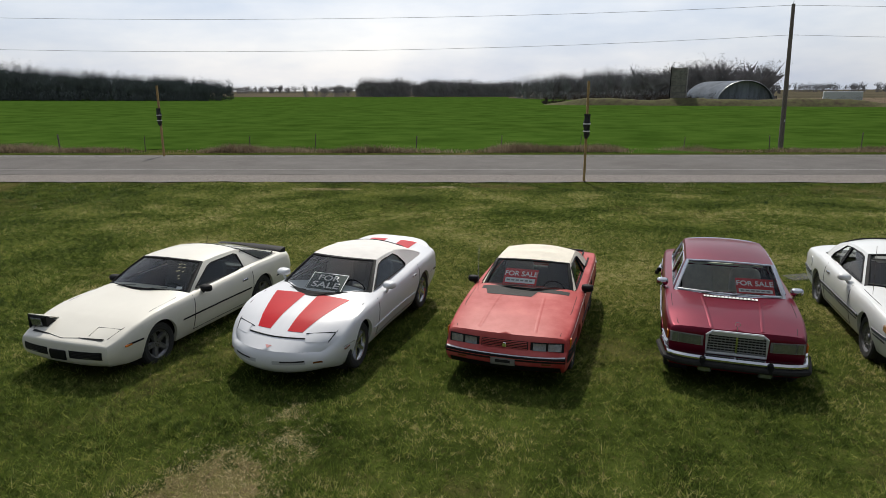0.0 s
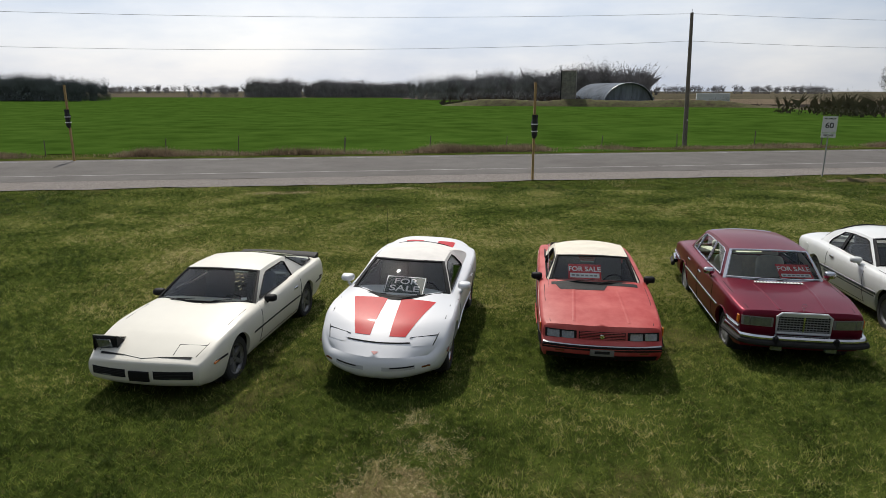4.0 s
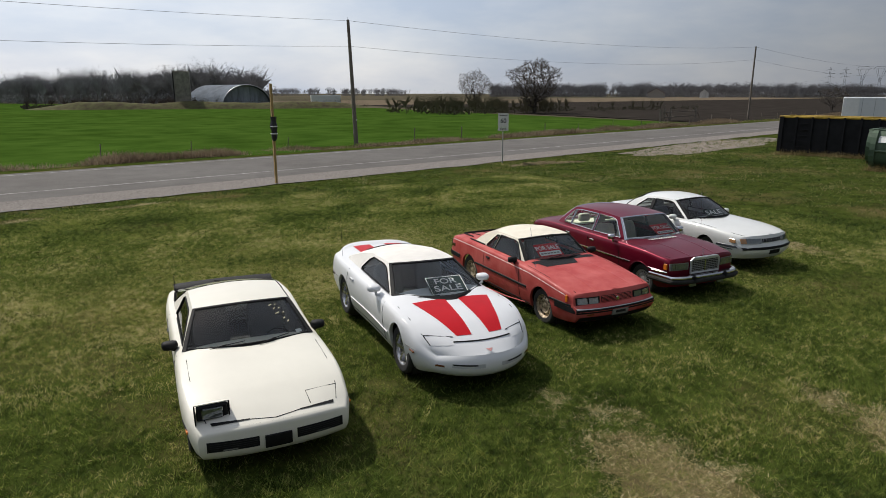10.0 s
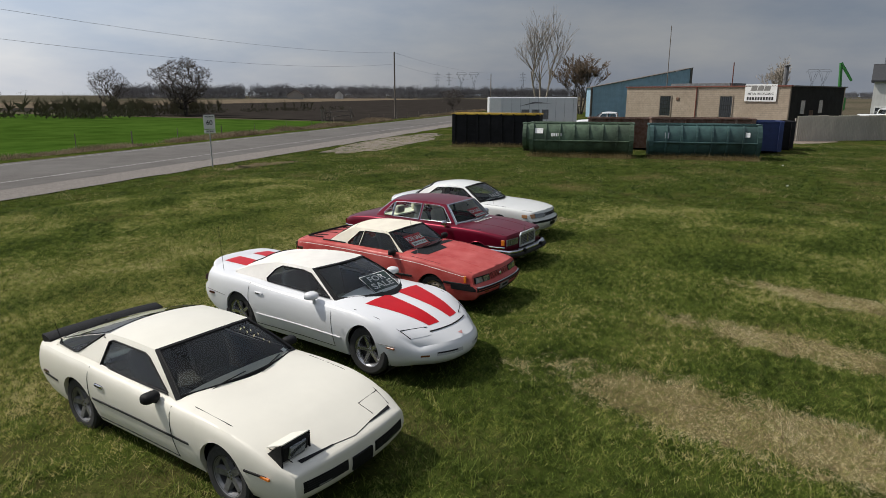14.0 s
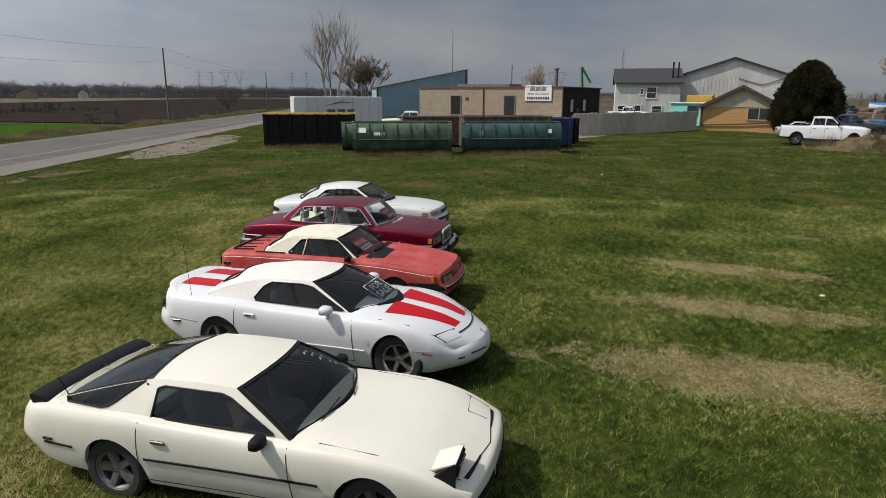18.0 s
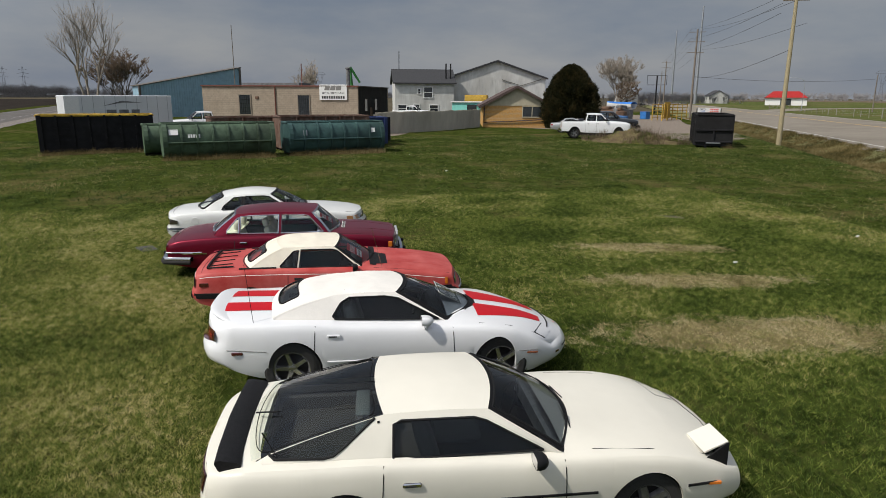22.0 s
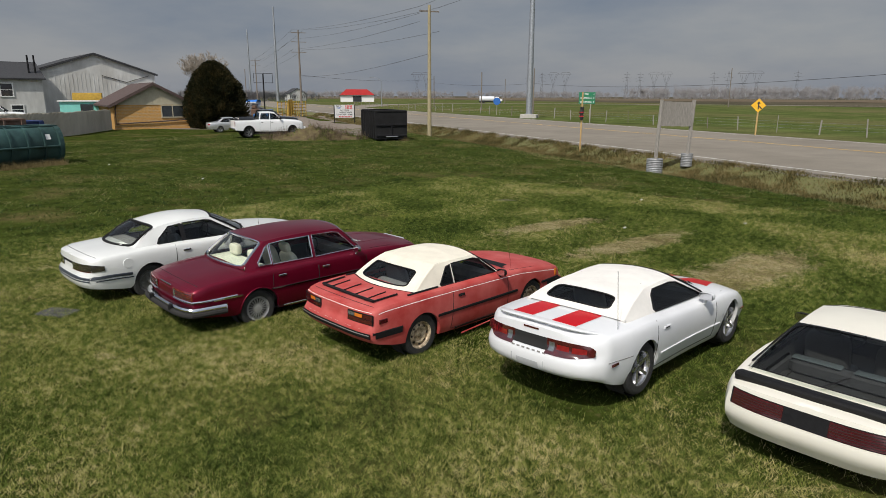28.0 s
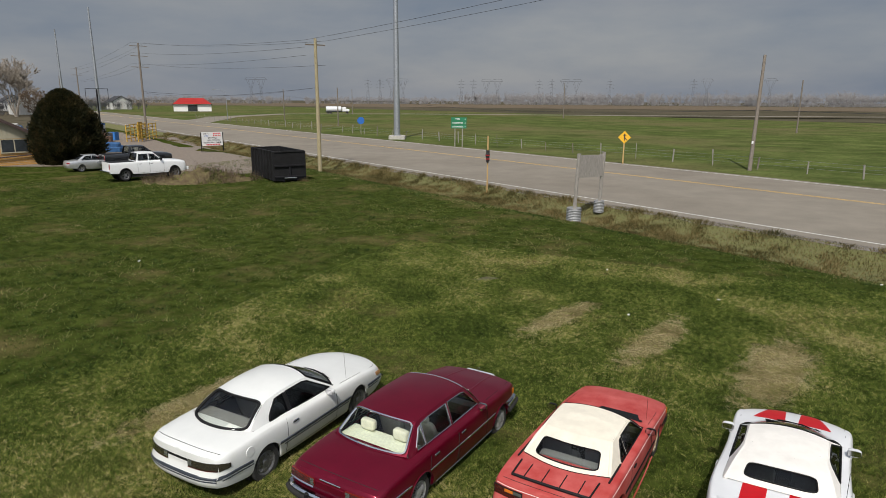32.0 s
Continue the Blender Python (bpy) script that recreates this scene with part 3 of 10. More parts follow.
    def pane(self, base, basec, topp, topc, u, v, off=0.0, bulge=0.025):
        a = u * u
        bx, bz = basec[0] + (base[0] - basec[0]) * a, basec[1] + (base[2] - basec[1]) * a
        tx, tz = topc[0] + (topp[0] - topc[0]) * a, topc[1] + (topp[2] - topc[1]) * a
        y = u * (base[1] + (topp[1] - base[1]) * v)
        d = bulge * math.sin(math.pi * v) * (1 - 0.5 * a)
        sgn = 1 if basec[0] > topc[0] else -1
        return self.mx(Vector((bx + (tx - bx) * v + sgn * (d + off) * 0.5, y, bz + (tz - bz) * v + (d + off))))

    def front_pane(self, u, v, off=0.0):
        s = self.s
        return self.pane(s["A0"], s["A0c"], s["A1"], s["A1c"], u, v, off)

    def rear_pane(self, u, v, off=0.0):
        s = self.s
        return self.pane(s["C0"], s["C0c"], s["C1"], s["C1c"], u, v, off, s.get("rbulge", 0.02))

    def cabin(self, mat_side, mat_roof, trim, glass_f, glass_s, glass_r, rear_win=(0.93, 0.06, 0.94), mat_pillar=None, sunroof=False):
        s = self.s
        A0, A1, C1, C0 = s["A0"], s["A1"], s["C1"], s["C0"]
        g = Geo()

        def roof(u, v):
            q = u * 2 - 1
            a = q * q
            x0, z0 = s["A1c"][0] + (A1[0] - s["A1c"][0]) * a, s["A1c"][1] + (A1[2] - s["A1c"][1]) * a
            x1, z1 = s["C1c"][0] + (C1[0] - s["C1c"][0]) * a, s["C1c"][1] + (C1[2] - s["C1c"][1]) * a
            y = q * (A1[1] + (C1[1] - A1[1]) * v)
            lift = s.get("rail", 0.012) * math.sin(math.pi * v)
            z = z0 + (z1 - z0) * v + lift + s.get("lift", 0.02) * math.sin(math.pi * v) * (1 - a * a)
            if s.get("bows"):
                z += 0.010 * max(0.0, math.cos(v * math.pi * 2 * 2.5)) * (1 - a) - 0.004
            return Vector((x0 + (x1 - x0) * v, y, z))

        g.grid(roof, 20, 18)
        part("roof", g, mat_roof, self.root, smooth=35)
        # cabin sides, with the window openings cut out
        n = 16
        outer = [(x, self.top(x, self.qb).z - 0.01) for x in np.linspace(C0[0], A0[0], n)]
        up = [(x, self.upper(x)[1]) for x in np.linspace(A0[0], A1[0], 6)[1:]] + [(x, self.upper(x)[1]) for x in np.linspace(A1[0], C1[0], 8)[1:]] + [(x, self.upper(x)[1]) for x in np.linspace(C1[0], C0[0], 8)[1:-1]]
        loops = [outer + up] + s["win"]
        bm = bmesh.new()
        es = []
        for lp in loops:
            vv = [bm.verts.new((x, z, 0)) for x, z in lp]
            es += [bm.edges.new((vv[i], vv[(i + 1) % len(vv)])) for i in range(len(vv))]
        bmesh.ops.triangle_fill(bm, use_beauty=True, use_dissolve=False, edges=es)
        for _ in range(1):
            bmesh.ops.subdivide_edges(bm, edges=[e for e in bm.edges if len(e.link_faces) == 2 and e.calc_length() > 0.3], cuts=1)
        bmesh.ops.triangulate(bm, faces=bm.faces)
        bm.verts.ensure_lookup_table()
        flat = [(v.co.x, v.co.y) for v in bm.verts]
        tris = [[v.index for v in f.verts] for f in bm.faces]
        bm.free()
        for sg, nm in ((1, "cabin_side"), (-1, "cabin_side")):
            g = Geo()
            g.add([self.cab(x, z, sg) for x, z in flat], tris)
            part(nm, g, mat_side, self.root, smooth=30)
            g = Geo()
            g.add([self.cab(x, z, sg, -0.018) for x, z in flat], tris)
            part("side_lining", g, M_CARPET, self.root, smooth=30)
            for lp in s["win"]:
                w = Geo()
                m = len(lp)
                cx, cz = sum(p[0] for p in lp) / m, sum(p[1] for p in lp) / m
                w.add([self.cab(x, z, sg, -0.008) for x, z in lp] + [self.cab(cx, cz, sg, -0.008)], [(i, (i + 1) % m, m) for i in range(m)])
                wi = part("side_window", w, glass_s, self.root)
                t = Geo()
                rim = lp[3:] + lp[:1] if s.get("wrap") and lp is not s["win"][0] else lp + lp[:2]
                t.tube([self.cab(x, z, sg, 0.002) for x, z in rim], s.get("trim_r", 0.011), 6, cap=False)
                part("window_trim", t, trim, wi)
            if s.get("soft"):
                t = Geo()
                rim = [(self.upper(x), x) for x in np.linspace(C0[0], C1[0], 12)]
                t.tube([self.mx(Vector((x - 0.004, sg * (yu - 0.022), zu - 0.024))) for (yu, zu), x in rim], 0.034, 12)
                part("top_corner", t, mat_side, self.root, smooth=60)
        # windscreen
        g = Geo()
        g.grid(lambda u, v: self.front_pane(u * 1.88 - 0.94, 0.05 + 0.90 * v, -0.004), 16, 8)
        w = part("windscreen", g, glass_f, self.root, smooth=60)
        for k, (nm, mm, pane, u1, v0, v1) in enumerate((("windscreen_surround", mat_pillar or trim, self.front_pane, 0.94, 0.05, 0.95), ("rear_window_surround", s.get("rear_mat", mat_side), self.rear_pane, *rear_win))):
            g = Geo()
            round_n = s.get("rear_round", 0) if k else s.get("front_round", 0)

            def loop(e, w0, w1, f=1.0, N=24, V=12):
                sq = [(-1 + 2 * i / N, -1) for i in range(N)] + [(1, -1 + 2 * i / V) for i in range(V)]
                sq += [(1 - 2 * i / N, 1) for i in range(N)] + [(-1, 1 - 2 * i / V) for i in range(V)]
                o = []
                for a, b in sq:
                    t = 1 - f + f * (abs(a) ** round_n + abs(b) ** round_n) ** (-1 / round_n) if round_n else 1.0
                    o.append((a * t * e, (w0 + w1) / 2 + b * t * (w1 - w0) / 2))
                return o
            steps = 4 if round_n or u1 < 0.9 else 1
            rings = []
            for i in range(steps + 1):
                f = i / steps
                rings.append(loop(1.0 + (u1 - 1.0) * f, v0 * f, 1.0 + (v1 - 1.0) * f, f))
            for ra, rb in zip(rings, rings[1:]):
                M = len(ra)
                g.add([pane(*p) for p in ra] + [pane(*p, -0.003 if rb is rings[-1] else 0.0) for p in rb], [(i, (i + 1) % M, M + (i + 1) % M, M + i) for i in range(M)])
            part(nm, g, mm, self.root, smooth=40)
            t = Geo()
            lp = loop(u1, v0, v1)
            t.tube([pane(*p, 0.001) for p in lp + lp[:2]], s.get("rear_trim_r", s.get("trim_r", 0.011)) if k else s.get("trim_r", 0.011), 6, cap=False)
            part("window_trim", t, trim, w if k == 0 else self.root)
        g = Geo()
        u1, v0, v1 = rear_win
        rn = s.get("rear_round", 0)

        def pane_at(u, v):
            a, b = u * 2 - 1, v * 2 - 1
            m = max(abs(a), abs(b))
            t = (abs(a / m) ** rn + abs(b / m) ** rn) ** (-1 / rn) if rn and m > 1e-6 else 1.0
            return self.rear_pane(a * t * u1, (v0 + v1) / 2 + b * t * (v1 - v0) / 2, -0.006)

        g.grid(pane_at, 20, 12)
        part("rear_window", g, glass_r, self.root, smooth=60)

    # -- surface patches and lines
    def patch(self, name, fn, m, label="", n=(6, 4), parent=None):
        g = Geo()
        g.grid(fn, *n)
        return part(name, g, m, parent or self.root, label, smooth=50)

    def on_end(self, name, y0, y1, z0, z1, m, rear=False, off=0.006, label="", parent=None, n=(6, 3), solid=0.0):
        g = Geo()
        nu, nv = n
        g.grid(lambda u, v: self.end_yz(y0 + (y1 - y0) * u, z0 + (z1 - z0) * v, rear, off), nu, nv)
        if solid:
            rim = [(i / nu, 0) for i in range(nu)] + [(1, j / nv) for j in range(nv)] + [(1 - i / nu, 1) for i in range(nu)] + [(0, 1 - j / nv) for j in range(nv)]
            M = len(rim)
            a = [self.end_yz(y0 + (y1 - y0) * u, z0 + (z1 - z0) * v, rear, off) for u, v in rim]
            b = [self.end_yz(y0 + (y1 - y0) * u, z0 + (z1 - z0) * v, rear, off - solid) for u, v in rim]
            g.add(a + b, [(i, (i + 1) % M, M + (i + 1) % M, M + i) for i in range(M)])
        return part(name, g, m, parent or self.root, label, smooth=40)

    def gap(self, pts, name="panel_gap", m=None, r=0.0045):
        g = Geo()
        g.tube(pts, r, 5)
        return part(name, g, m or M_GAP, self.root)

    def both(self, fn):
        for sg in (1, -1):
            fn(sg)

    def side_strip(self, name, x0, x1, zf, h, m, off=0.008, n=24, skip=True):
        """A moulding along both sides at the height zf(x)."""
        for sg in (1, -1):
            runs, cur = [], []
            for i in range(n + 1):
                x = x0 + (x1 - x0) * i / n
                if self.low(x) < zf(x) - h / 2 - 0.005 or not skip:
                    cur.append(x)
                elif cur:
                    runs.append(cur)
                    cur = []
            if cur:
                runs.append(cur)
            for run in runs:
                if len(run) < 2:
                    continue
                g = Geo()
                vs, fs = [], []
                for x in run:
                    z = zf(x)
                    vs += [self.side(x, z - h / 2, sg, 0.0), self.side(x, z - h / 3, sg, off), self.side(x, z + h / 3, sg, off), self.side(x, z + h / 2, sg, 0.0)]
                for i in range(len(run) - 1):
                    for j in range(3):
                        fs.append((i * 4 + j, i * 4 + 4 + j, i * 4 + 5 + j, i * 4 + 1 + j))
                fs += [(0, 1, 2, 3), tuple(len(vs) - k for k in (1, 2, 3, 4))]
                g.add(vs, fs)
                part(name, g, m, self.root, smooth=30)

    def doors(self, x0, x1, zt, zbot=0.26, lean=0.03):
        for sg in (1, -1):
            zs = np.linspace(zbot, 1, 9)
            for x, d in ((x0, lean), (x1, -lean)):
                top = self.zs(x) - 0.004
                self.gap([self.side(x + d * (1 - i / 8), zbot + (top - zbot) * i / 8, sg, 0.0006) for i in range(9)])
            self.gap([self.side(x0 + (x1 - x0) * i / 12 + lean * (1 - 2 * i / 12), zbot, sg, 0.0006) for i in range(13)])

    def handles(self, x, z, m, l=0.15):
        for sg in (1, -1):
            g = Geo()
            c = self.side(x, z, sg)
            g.bbox((c.x, c.y + sg * 0.006, c.z), (l, 0.024, 0.04), 0.008)
            h = part("door_handle", g, m, self.root)
            g = Geo()
            g.bbox((c.x - 0.01, c.y + sg * 0.016, c.z - 0.003), (l * 0.6, 0.012, 0.016), 0.004)
            part("grip", g, M_GAP, h)

    def wheels(self, style, r=0.31, w=0.21, track=None, m=None):
        s = self.s
        for a in (self.ax, -self.ax):
            for sg in (1, -1):
                yo = abs(self.side(a, s["rw"] + s["ra"] + 0.01).y) - 0.05
                c = pose(a, sg * (yo - w / 2), s["rw"] - s.get("sink", 0.0), 0, 0, 0 if sg > 0 else 180)
                key = (style, round(r, 3), round(w, 3))
                if key not in WHEELS:
                    WHEELS[key] = make_wheel(style, r, w)
                wh = new("wheel")
                wh.matrix_basis = c
                wh.parent = self.root
                for nm, me, lab in WHEELS[key]:
                    o = new(nm, me)
                    o.parent = wh
                    if lab:
                        o["label"] = lab

    def mirrors(self, x, z, m, size=(0.12, 0.19, 0.10), reach=0.06, chrome=False):
        for sg in (1, -1):
            b = self.top(x, self.qb)
            y = sg * (self.W(x) * 0.96 + reach)
            g = Geo()
            prof = [(0.02, -0.5), (0.55, -0.42), (0.9, -0.15), (1.0, 0.2), (0.96, 0.5)]
            vs, fs = [], []
            for rr, h in prof:
                for j in range(14):
                    t = 2 * math.pi * j / 14
                    ct, st = math.cos(t), math.sin(t)
                    e = 0.6
                    vs.append((x - h * size[0], y + 0.5 * size[1] * rr * math.copysign(abs(ct) ** e, ct), z + 0.5 * size[2] * rr * math.copysign(abs(st) ** e, st)))
            for i in range(len(prof) - 1):
                for j in range(14):
                    fs.append((i * 14 + j, i * 14 + (j + 1) % 14, i * 14 + 14 + (j + 1) % 14, i * 14 + 14 + j))
            g.add(vs, fs)
            foot = self.side(x - 0.02, self.zs(x) - 0.02, sg)
            g.tube([(x - 0.01, y - sg * 0.02, z - size[2] * 0.3), (x, (y + foot.y) / 2, (z + foot.z) / 2 - 0.01), foot], 0.022, 6)
            mi = part("wing_mirror", g, m, self.root, smooth=50)
            g = Geo()
            g.grid(lambda u, v: (x - size[0] * 0.49, y + (u - 0.5) * size[1] * 0.84, z + (v - 0.5) * size[2] * 0.8), 1, 1)
            part("mirror_glass", g, M_CHROME, mi)

    def interior(self, seat_m, dash_m, xd, shelf_x=None, shelf_m=None, rests=True, zseat=0.48, rear_seat=True, back_h=0.62):
        s = self.s
        y = self.W(0) * 0.8
        xa, xb = s["hole"]
        g = Geo()
        g.box(((xa + xb) / 2, 0, 0.34), (xb - xa, 2 * y, 0.04))
        for sg in (1, -1):
            g.box(((xa + xb) / 2, sg * (y + 0.02), 0.58), (xb - xa, 0.05, 0.50))
        g.box((xb - 0.02, 0, 0.55), (0.04, 2 * y, 0.45))
        g.box((xa + 0.02, 0, 0.55), (0.04, 2 * y, 0.40))
        part("cabin_floor", g, M_CARPET, self.root)
        g = Geo()
        zc = self.zc(xb) - 0.05
        g.prism([(xb - 0.02, zc - 0.02), (xd + 0.10, zc), (xd, zc - 0.04), (xd - 0.02, zc - 0.16), (xd + 0.12, zc - 0.32), (xb - 0.02, zc - 0.34)], -y, y, "y")
        part("dashboard", g, dash_m, self.root)
        g = Geo()
        c = Vector((xd - 0.16, 0.36, zc - 0.10))
        ring = [c + Vector((0.10 * math.sin(t) * 0.7, 0.17 * math.cos(t), 0.17 * math.sin(t))) for t in np.linspace(0, 2 * math.pi, 19)]
        g.tube(ring, 0.013, 6, cap=False)
        g.tube([c + Vector((0, -0.16, 0)), c + Vector((0.04, 0, -0.02)), c + Vector((0, 0.16, 0))], 0.012, 6)
        g.tube([c + Vector((0.03, 0, -0.02)), c + Vector((0.2, 0, -0.12))], 0.02, 6)
        part("steering_wheel", g, M_BLACK, self.root)
        for sg in (1, -1):
            xs = xd - 0.75
            g = Geo()
            pillow(g, (xs + 0.05, sg * 0.36, zseat - 0.06), (0.5, 0.5, 0.18))
            st = part("seat", g, seat_m, self.root, smooth=50)
            g = Geo()
            pillow(g, (0, 0, back_h / 2), (0.15, 0.48, back_h))
            g.move(pose(xs - 0.20, sg * 0.36, zseat - 0.04, 0, -17, 0))
            part("seat_back", g, seat_m, st, smooth=40)
            if rests:
                g = Geo()
                pillow(g, (0, 0, back_h + 0.09), (0.11, 0.27, 0.17))
                g.move(pose(xs - 0.20, sg * 0.36, zseat - 0.04, 0, -17, 0))
                part("headrest", g, seat_m, st, smooth=40)
        if rear_seat:
            xr = xa + (0.42 if shelf_x is None else shelf_x - xa)
            g = Geo()
            g.bbox((xr + 0.22, 0, zseat - 0.10), (0.46, 1.15, 0.16), 0.05)
            rs = part("rear_seat", g, seat_m, self.root, smooth=40)
            g = Geo()
            pillow(g, (0, 0, 0.22), (0.15, 1.15, 0.46), 0.3)
            g.move(pose(xr - 0.0, 0, zseat - 0.06, 0, -18, 0))
            part("rear_seat_back", g, seat_m, rs, smooth=40)
        if shelf_x is not None:
            g = Geo()
            z = self.zc(xa) - 0.05
            g.box(((xa + shelf_x) / 2 - 0.06, 0, z), (shelf_x - xa + 0.12, 2 * y * 0.94, 0.03))
            part("parcel_shelf", g, shelf_m or dash_m, self.root)

    def wipers(self, spans):
        for u0, u1, v1 in spans:
            g = Geo()
            g.tube([self.front_pane(u0, -0.01, 0.012), self.front_pane((u0 + u1) / 2, v1 * 0.6, 0.022)], 0.006, 5)
            g.tube([self.front_pane(u0 * 0.7 + u1 * 0.3, v1 * 0.45, 0.012), self.front_pane(u1, v1, 0.012)], 0.006, 5)
            part("wiper", g, M_BLACK, self.root)

    def sign(self, frame_pts, board, text_m, lines, border=True, inner=True):
        """A card in the windscreen. frame_pts: centre, width, height, lean, turn."""
        (x, y, z), w, h, lean, turn = frame_pts
        at = self.root.matrix_basis @ pose(x, y, z) @ pose(0, 0, 0, 0, 0, 90 + turn) @ pose(0, 0, 0, 90 - lean)
        g = Geo()
        g.box((0, 0, 0), (w, h, 0.004))
        ob = part("for_sale_sign", g, board, at=at)
        if border:
            b = Geo()
            for sx in (-1, 1):
                b.box((sx * (w / 2 - 0.014), 0, 0.003), (0.012, h - 0.02, 0.002))
                b.box((0, sx * (h / 2 - 0.014), 0.003), (w - 0.02, 0.012, 0.002))
            part("border", b, text_m, ob)
        for txt, size, dy, wide in lines:
            words("lettering", txt, size, text_m, ob, pose(0, dy, 0.003), wide=wide)
        return ob


WHEELS = {}


def make_wheel(style, r, w):
    """Tyre, rim and spokes of one wheel, turned so that its outer face looks along +y."""
    out = []
    h = w / 2
    g = Geo()
    ri = r * 0.62
    prof = [(ri, -h * 0.8), (ri + 0.02, -h * 0.95), (r * 0.88, -h), (r * 0.97, -h * 0.86), (r, -h * 0.6), (r, -h * 0.42), (r - 0.007, -h * 0.40), (r - 0.007, -h * 0.34), (r, -h * 0.32), (r, -h * 0.04), (r - 0.007, -h * 0.03), (r - 0.007, h * 0.03), (r, h * 0.04), (r, h * 0.32), (r - 0.007, h * 0.34), (r - 0.007, h * 0.40), (r, h * 0.42), (r, h * 0.6), (r * 0.97, h * 0.86), (r * 0.88, h), (ri + 0.02, h * 0.95), (ri, h * 0.8)]
    g.lathe(prof, (0, 0, 0), "y", 36)
    out.append(("tyre", mesh("tyre", g, M_RUBBER, 30), "black rubber tyre"))
    m = {"star": M_STARALLOY, "steel": M_RUST, "dish": M_DARKALLOY, "cap": M_ALLOY, "turbine": M_DARKALLOY}[style]
    g = Geo()
    g.lathe([(ri + 0.004, -h * 0.8), (ri - 0.012, -h * 0.5), (ri - 0.02, h * 0.55), (ri + 0.006, h * 0.86), (ri + 0.016, h * 0.9), (ri + 0.014, h * 0.78)], (0, 0, 0), "y", 36)
    out.append(("rim", mesh("rim", g, m, 40), ""))
    g = Geo()
    dep = 0.28 if style in ("star", "turbine") else 0.5
    g.lathe([(ri - 0.015, h * (dep - 0.3)), (ri * 0.3, h * (dep - 0.35)), (0.001, h * (dep - 0.3))], (0, 0, 0), "y", 30)
    if style == "cap":
        g.lathe([(ri * 0.9, h * 0.62), (0.04, h * 0.62)], (0, 0, 0), "y", 24)
    out.append(("brake_disc", mesh("brake_disc", g, M_UNDER, 40), ""))
    g = Geo()
    if style in ("star", "turbine"):
        n = 5
        for k in range(n):
            a = 2 * math.pi * k / n + 0.3
            rot = Matrix.Rotation(a, 4, "Y")
            wd = 0.034 if style == "turbine" else 0.025
            pr = [(-wd, 0.03), (wd, 0.03), (wd * 0.8, ri - 0.01), (-wd * 0.8, ri - 0.01)]
            vs = [rot @ Vector((x, h * (0.55 if z < 0.1 else 0.80), z)) for x, z in pr] + [rot @ Vector((x * 1.5, h * 0.3, z)) for x, z in pr]
            g.add(vs, [(0, 1, 2, 3), (7, 6, 5, 4), (0, 4, 5, 1), (1, 5, 6, 2), (2, 6, 7, 3), (3, 7, 4, 0)])
        g.lathe([(0.065, h * 0.1), (0.06, h * 0.5), (0.03, h * 0.58), (0.001, h * 0.6)], (0, 0, 0), "y", 18)
    elif style == "steel":
        g.lathe([(ri - 0.018, h * 0.3), (ri * 0.80, h * 0.42), (ri * 0.62, h * 0.62), (ri * 0.42, h * 0.45), (0.05, h * 0.45), (0.045, h * 0.62), (0.001, h * 0.64)], (0, 0, 0), "y", 30)
    elif style == "dish":
        g.lathe([(ri - 0.016, h * 0.5), (ri * 0.86, h * 0.66), (ri * 0.5, h * 0.6), (0.06, h * 0.62), (0.05, h * 0.8), (0.001, h * 0.84)], (0, 0, 0), "y", 30)
        for k in range(15):
            a = 2 * math.pi * k / 15
            g.box((0, 0, 0), (0.018, 0.02, ri * 0.26), m=Matrix.Rotation(a, 4, "Y") @ Matrix.Translation((0, h * 0.68, ri * 0.70)))
    else:
        g.lathe([(ri - 0.016, h * 0.55), (ri * 0.93, h * 0.78), (ri * 0.86, h * 0.76), (ri * 0.85, h * 0.6)], (0, 0, 0), "y", 30)
        g.lathe([(0.085, h * 0.6), (0.08, h * 0.82), (0.05, h * 0.9), (0.001, h * 0.94)], (0, 0, 0), "y", 24)
        for k in range(20):
            a = 2 * math.pi * k / 20
            g.box((0, 0, 0), (0.012, 0.024, ri * 0.5), m=Matrix.Rotation(a, 4, "Y") @ Matrix.Translation((0, h * 0.79, ri * 0.58)))
    out.append(("wheel_cover" if style in ("cap", "dish") else "spokes", mesh("spokes", g, m, 35), ""))
    if style in ("steel", "star", "turbine"):
        for k in range(5 if style != "steel" else 8):
            g = Geo()
            a = 2 * math.pi * k / (5 if style != "steel" else 8)
            if style == "steel":
                g.box((0, 0, 0), (0.03, 0.006, 0.026), m=Matrix.Rotation(a, 4, "Y") @ Matrix.Translation((0, h * 0.5 + 0.004, ri * 0.74)))
            else:
                g.lathe([(0.010, 0), (0.010, 0.02), (0.001, 0.022)], (0.035 * math.sin(a), h * 0.46, 0.035 * math.cos(a)), "y", 6)
            out.append(("vent_hole" if style == "steel" else "wheel_nut", mesh("nut", g, M_GAP if style == "steel" else M_CHROME), ""))
    return out


FS_ROUND = [(0, 0.945), (0.05, 0.972), (0.13, 0.99), (0.28, 1.0), (0.45, 0.995), (0.7, 0.965), (0.88, 0.93), (1.0, 0.89), (1.3, 0.8)]
FS_BOX = [(0, 0.95), (0.04, 0.975), (0.10, 0.988), (0.3, 1.0), (0.5, 1.0), (0.75, 0.98), (0.9, 0.955), (1.0, 0.92), (1.3, 0.85)]


def at_car(x, y, a, dz=0.0, pitch=0.0, roll=0.0):
    return pose(x, y, dz, roll, pitch, -90 - a)


# ---- the five parked cars ----
M_CHALK = mat("window_chalk", (0.66, 0.62, 0.38), 0.8, var=0.1)
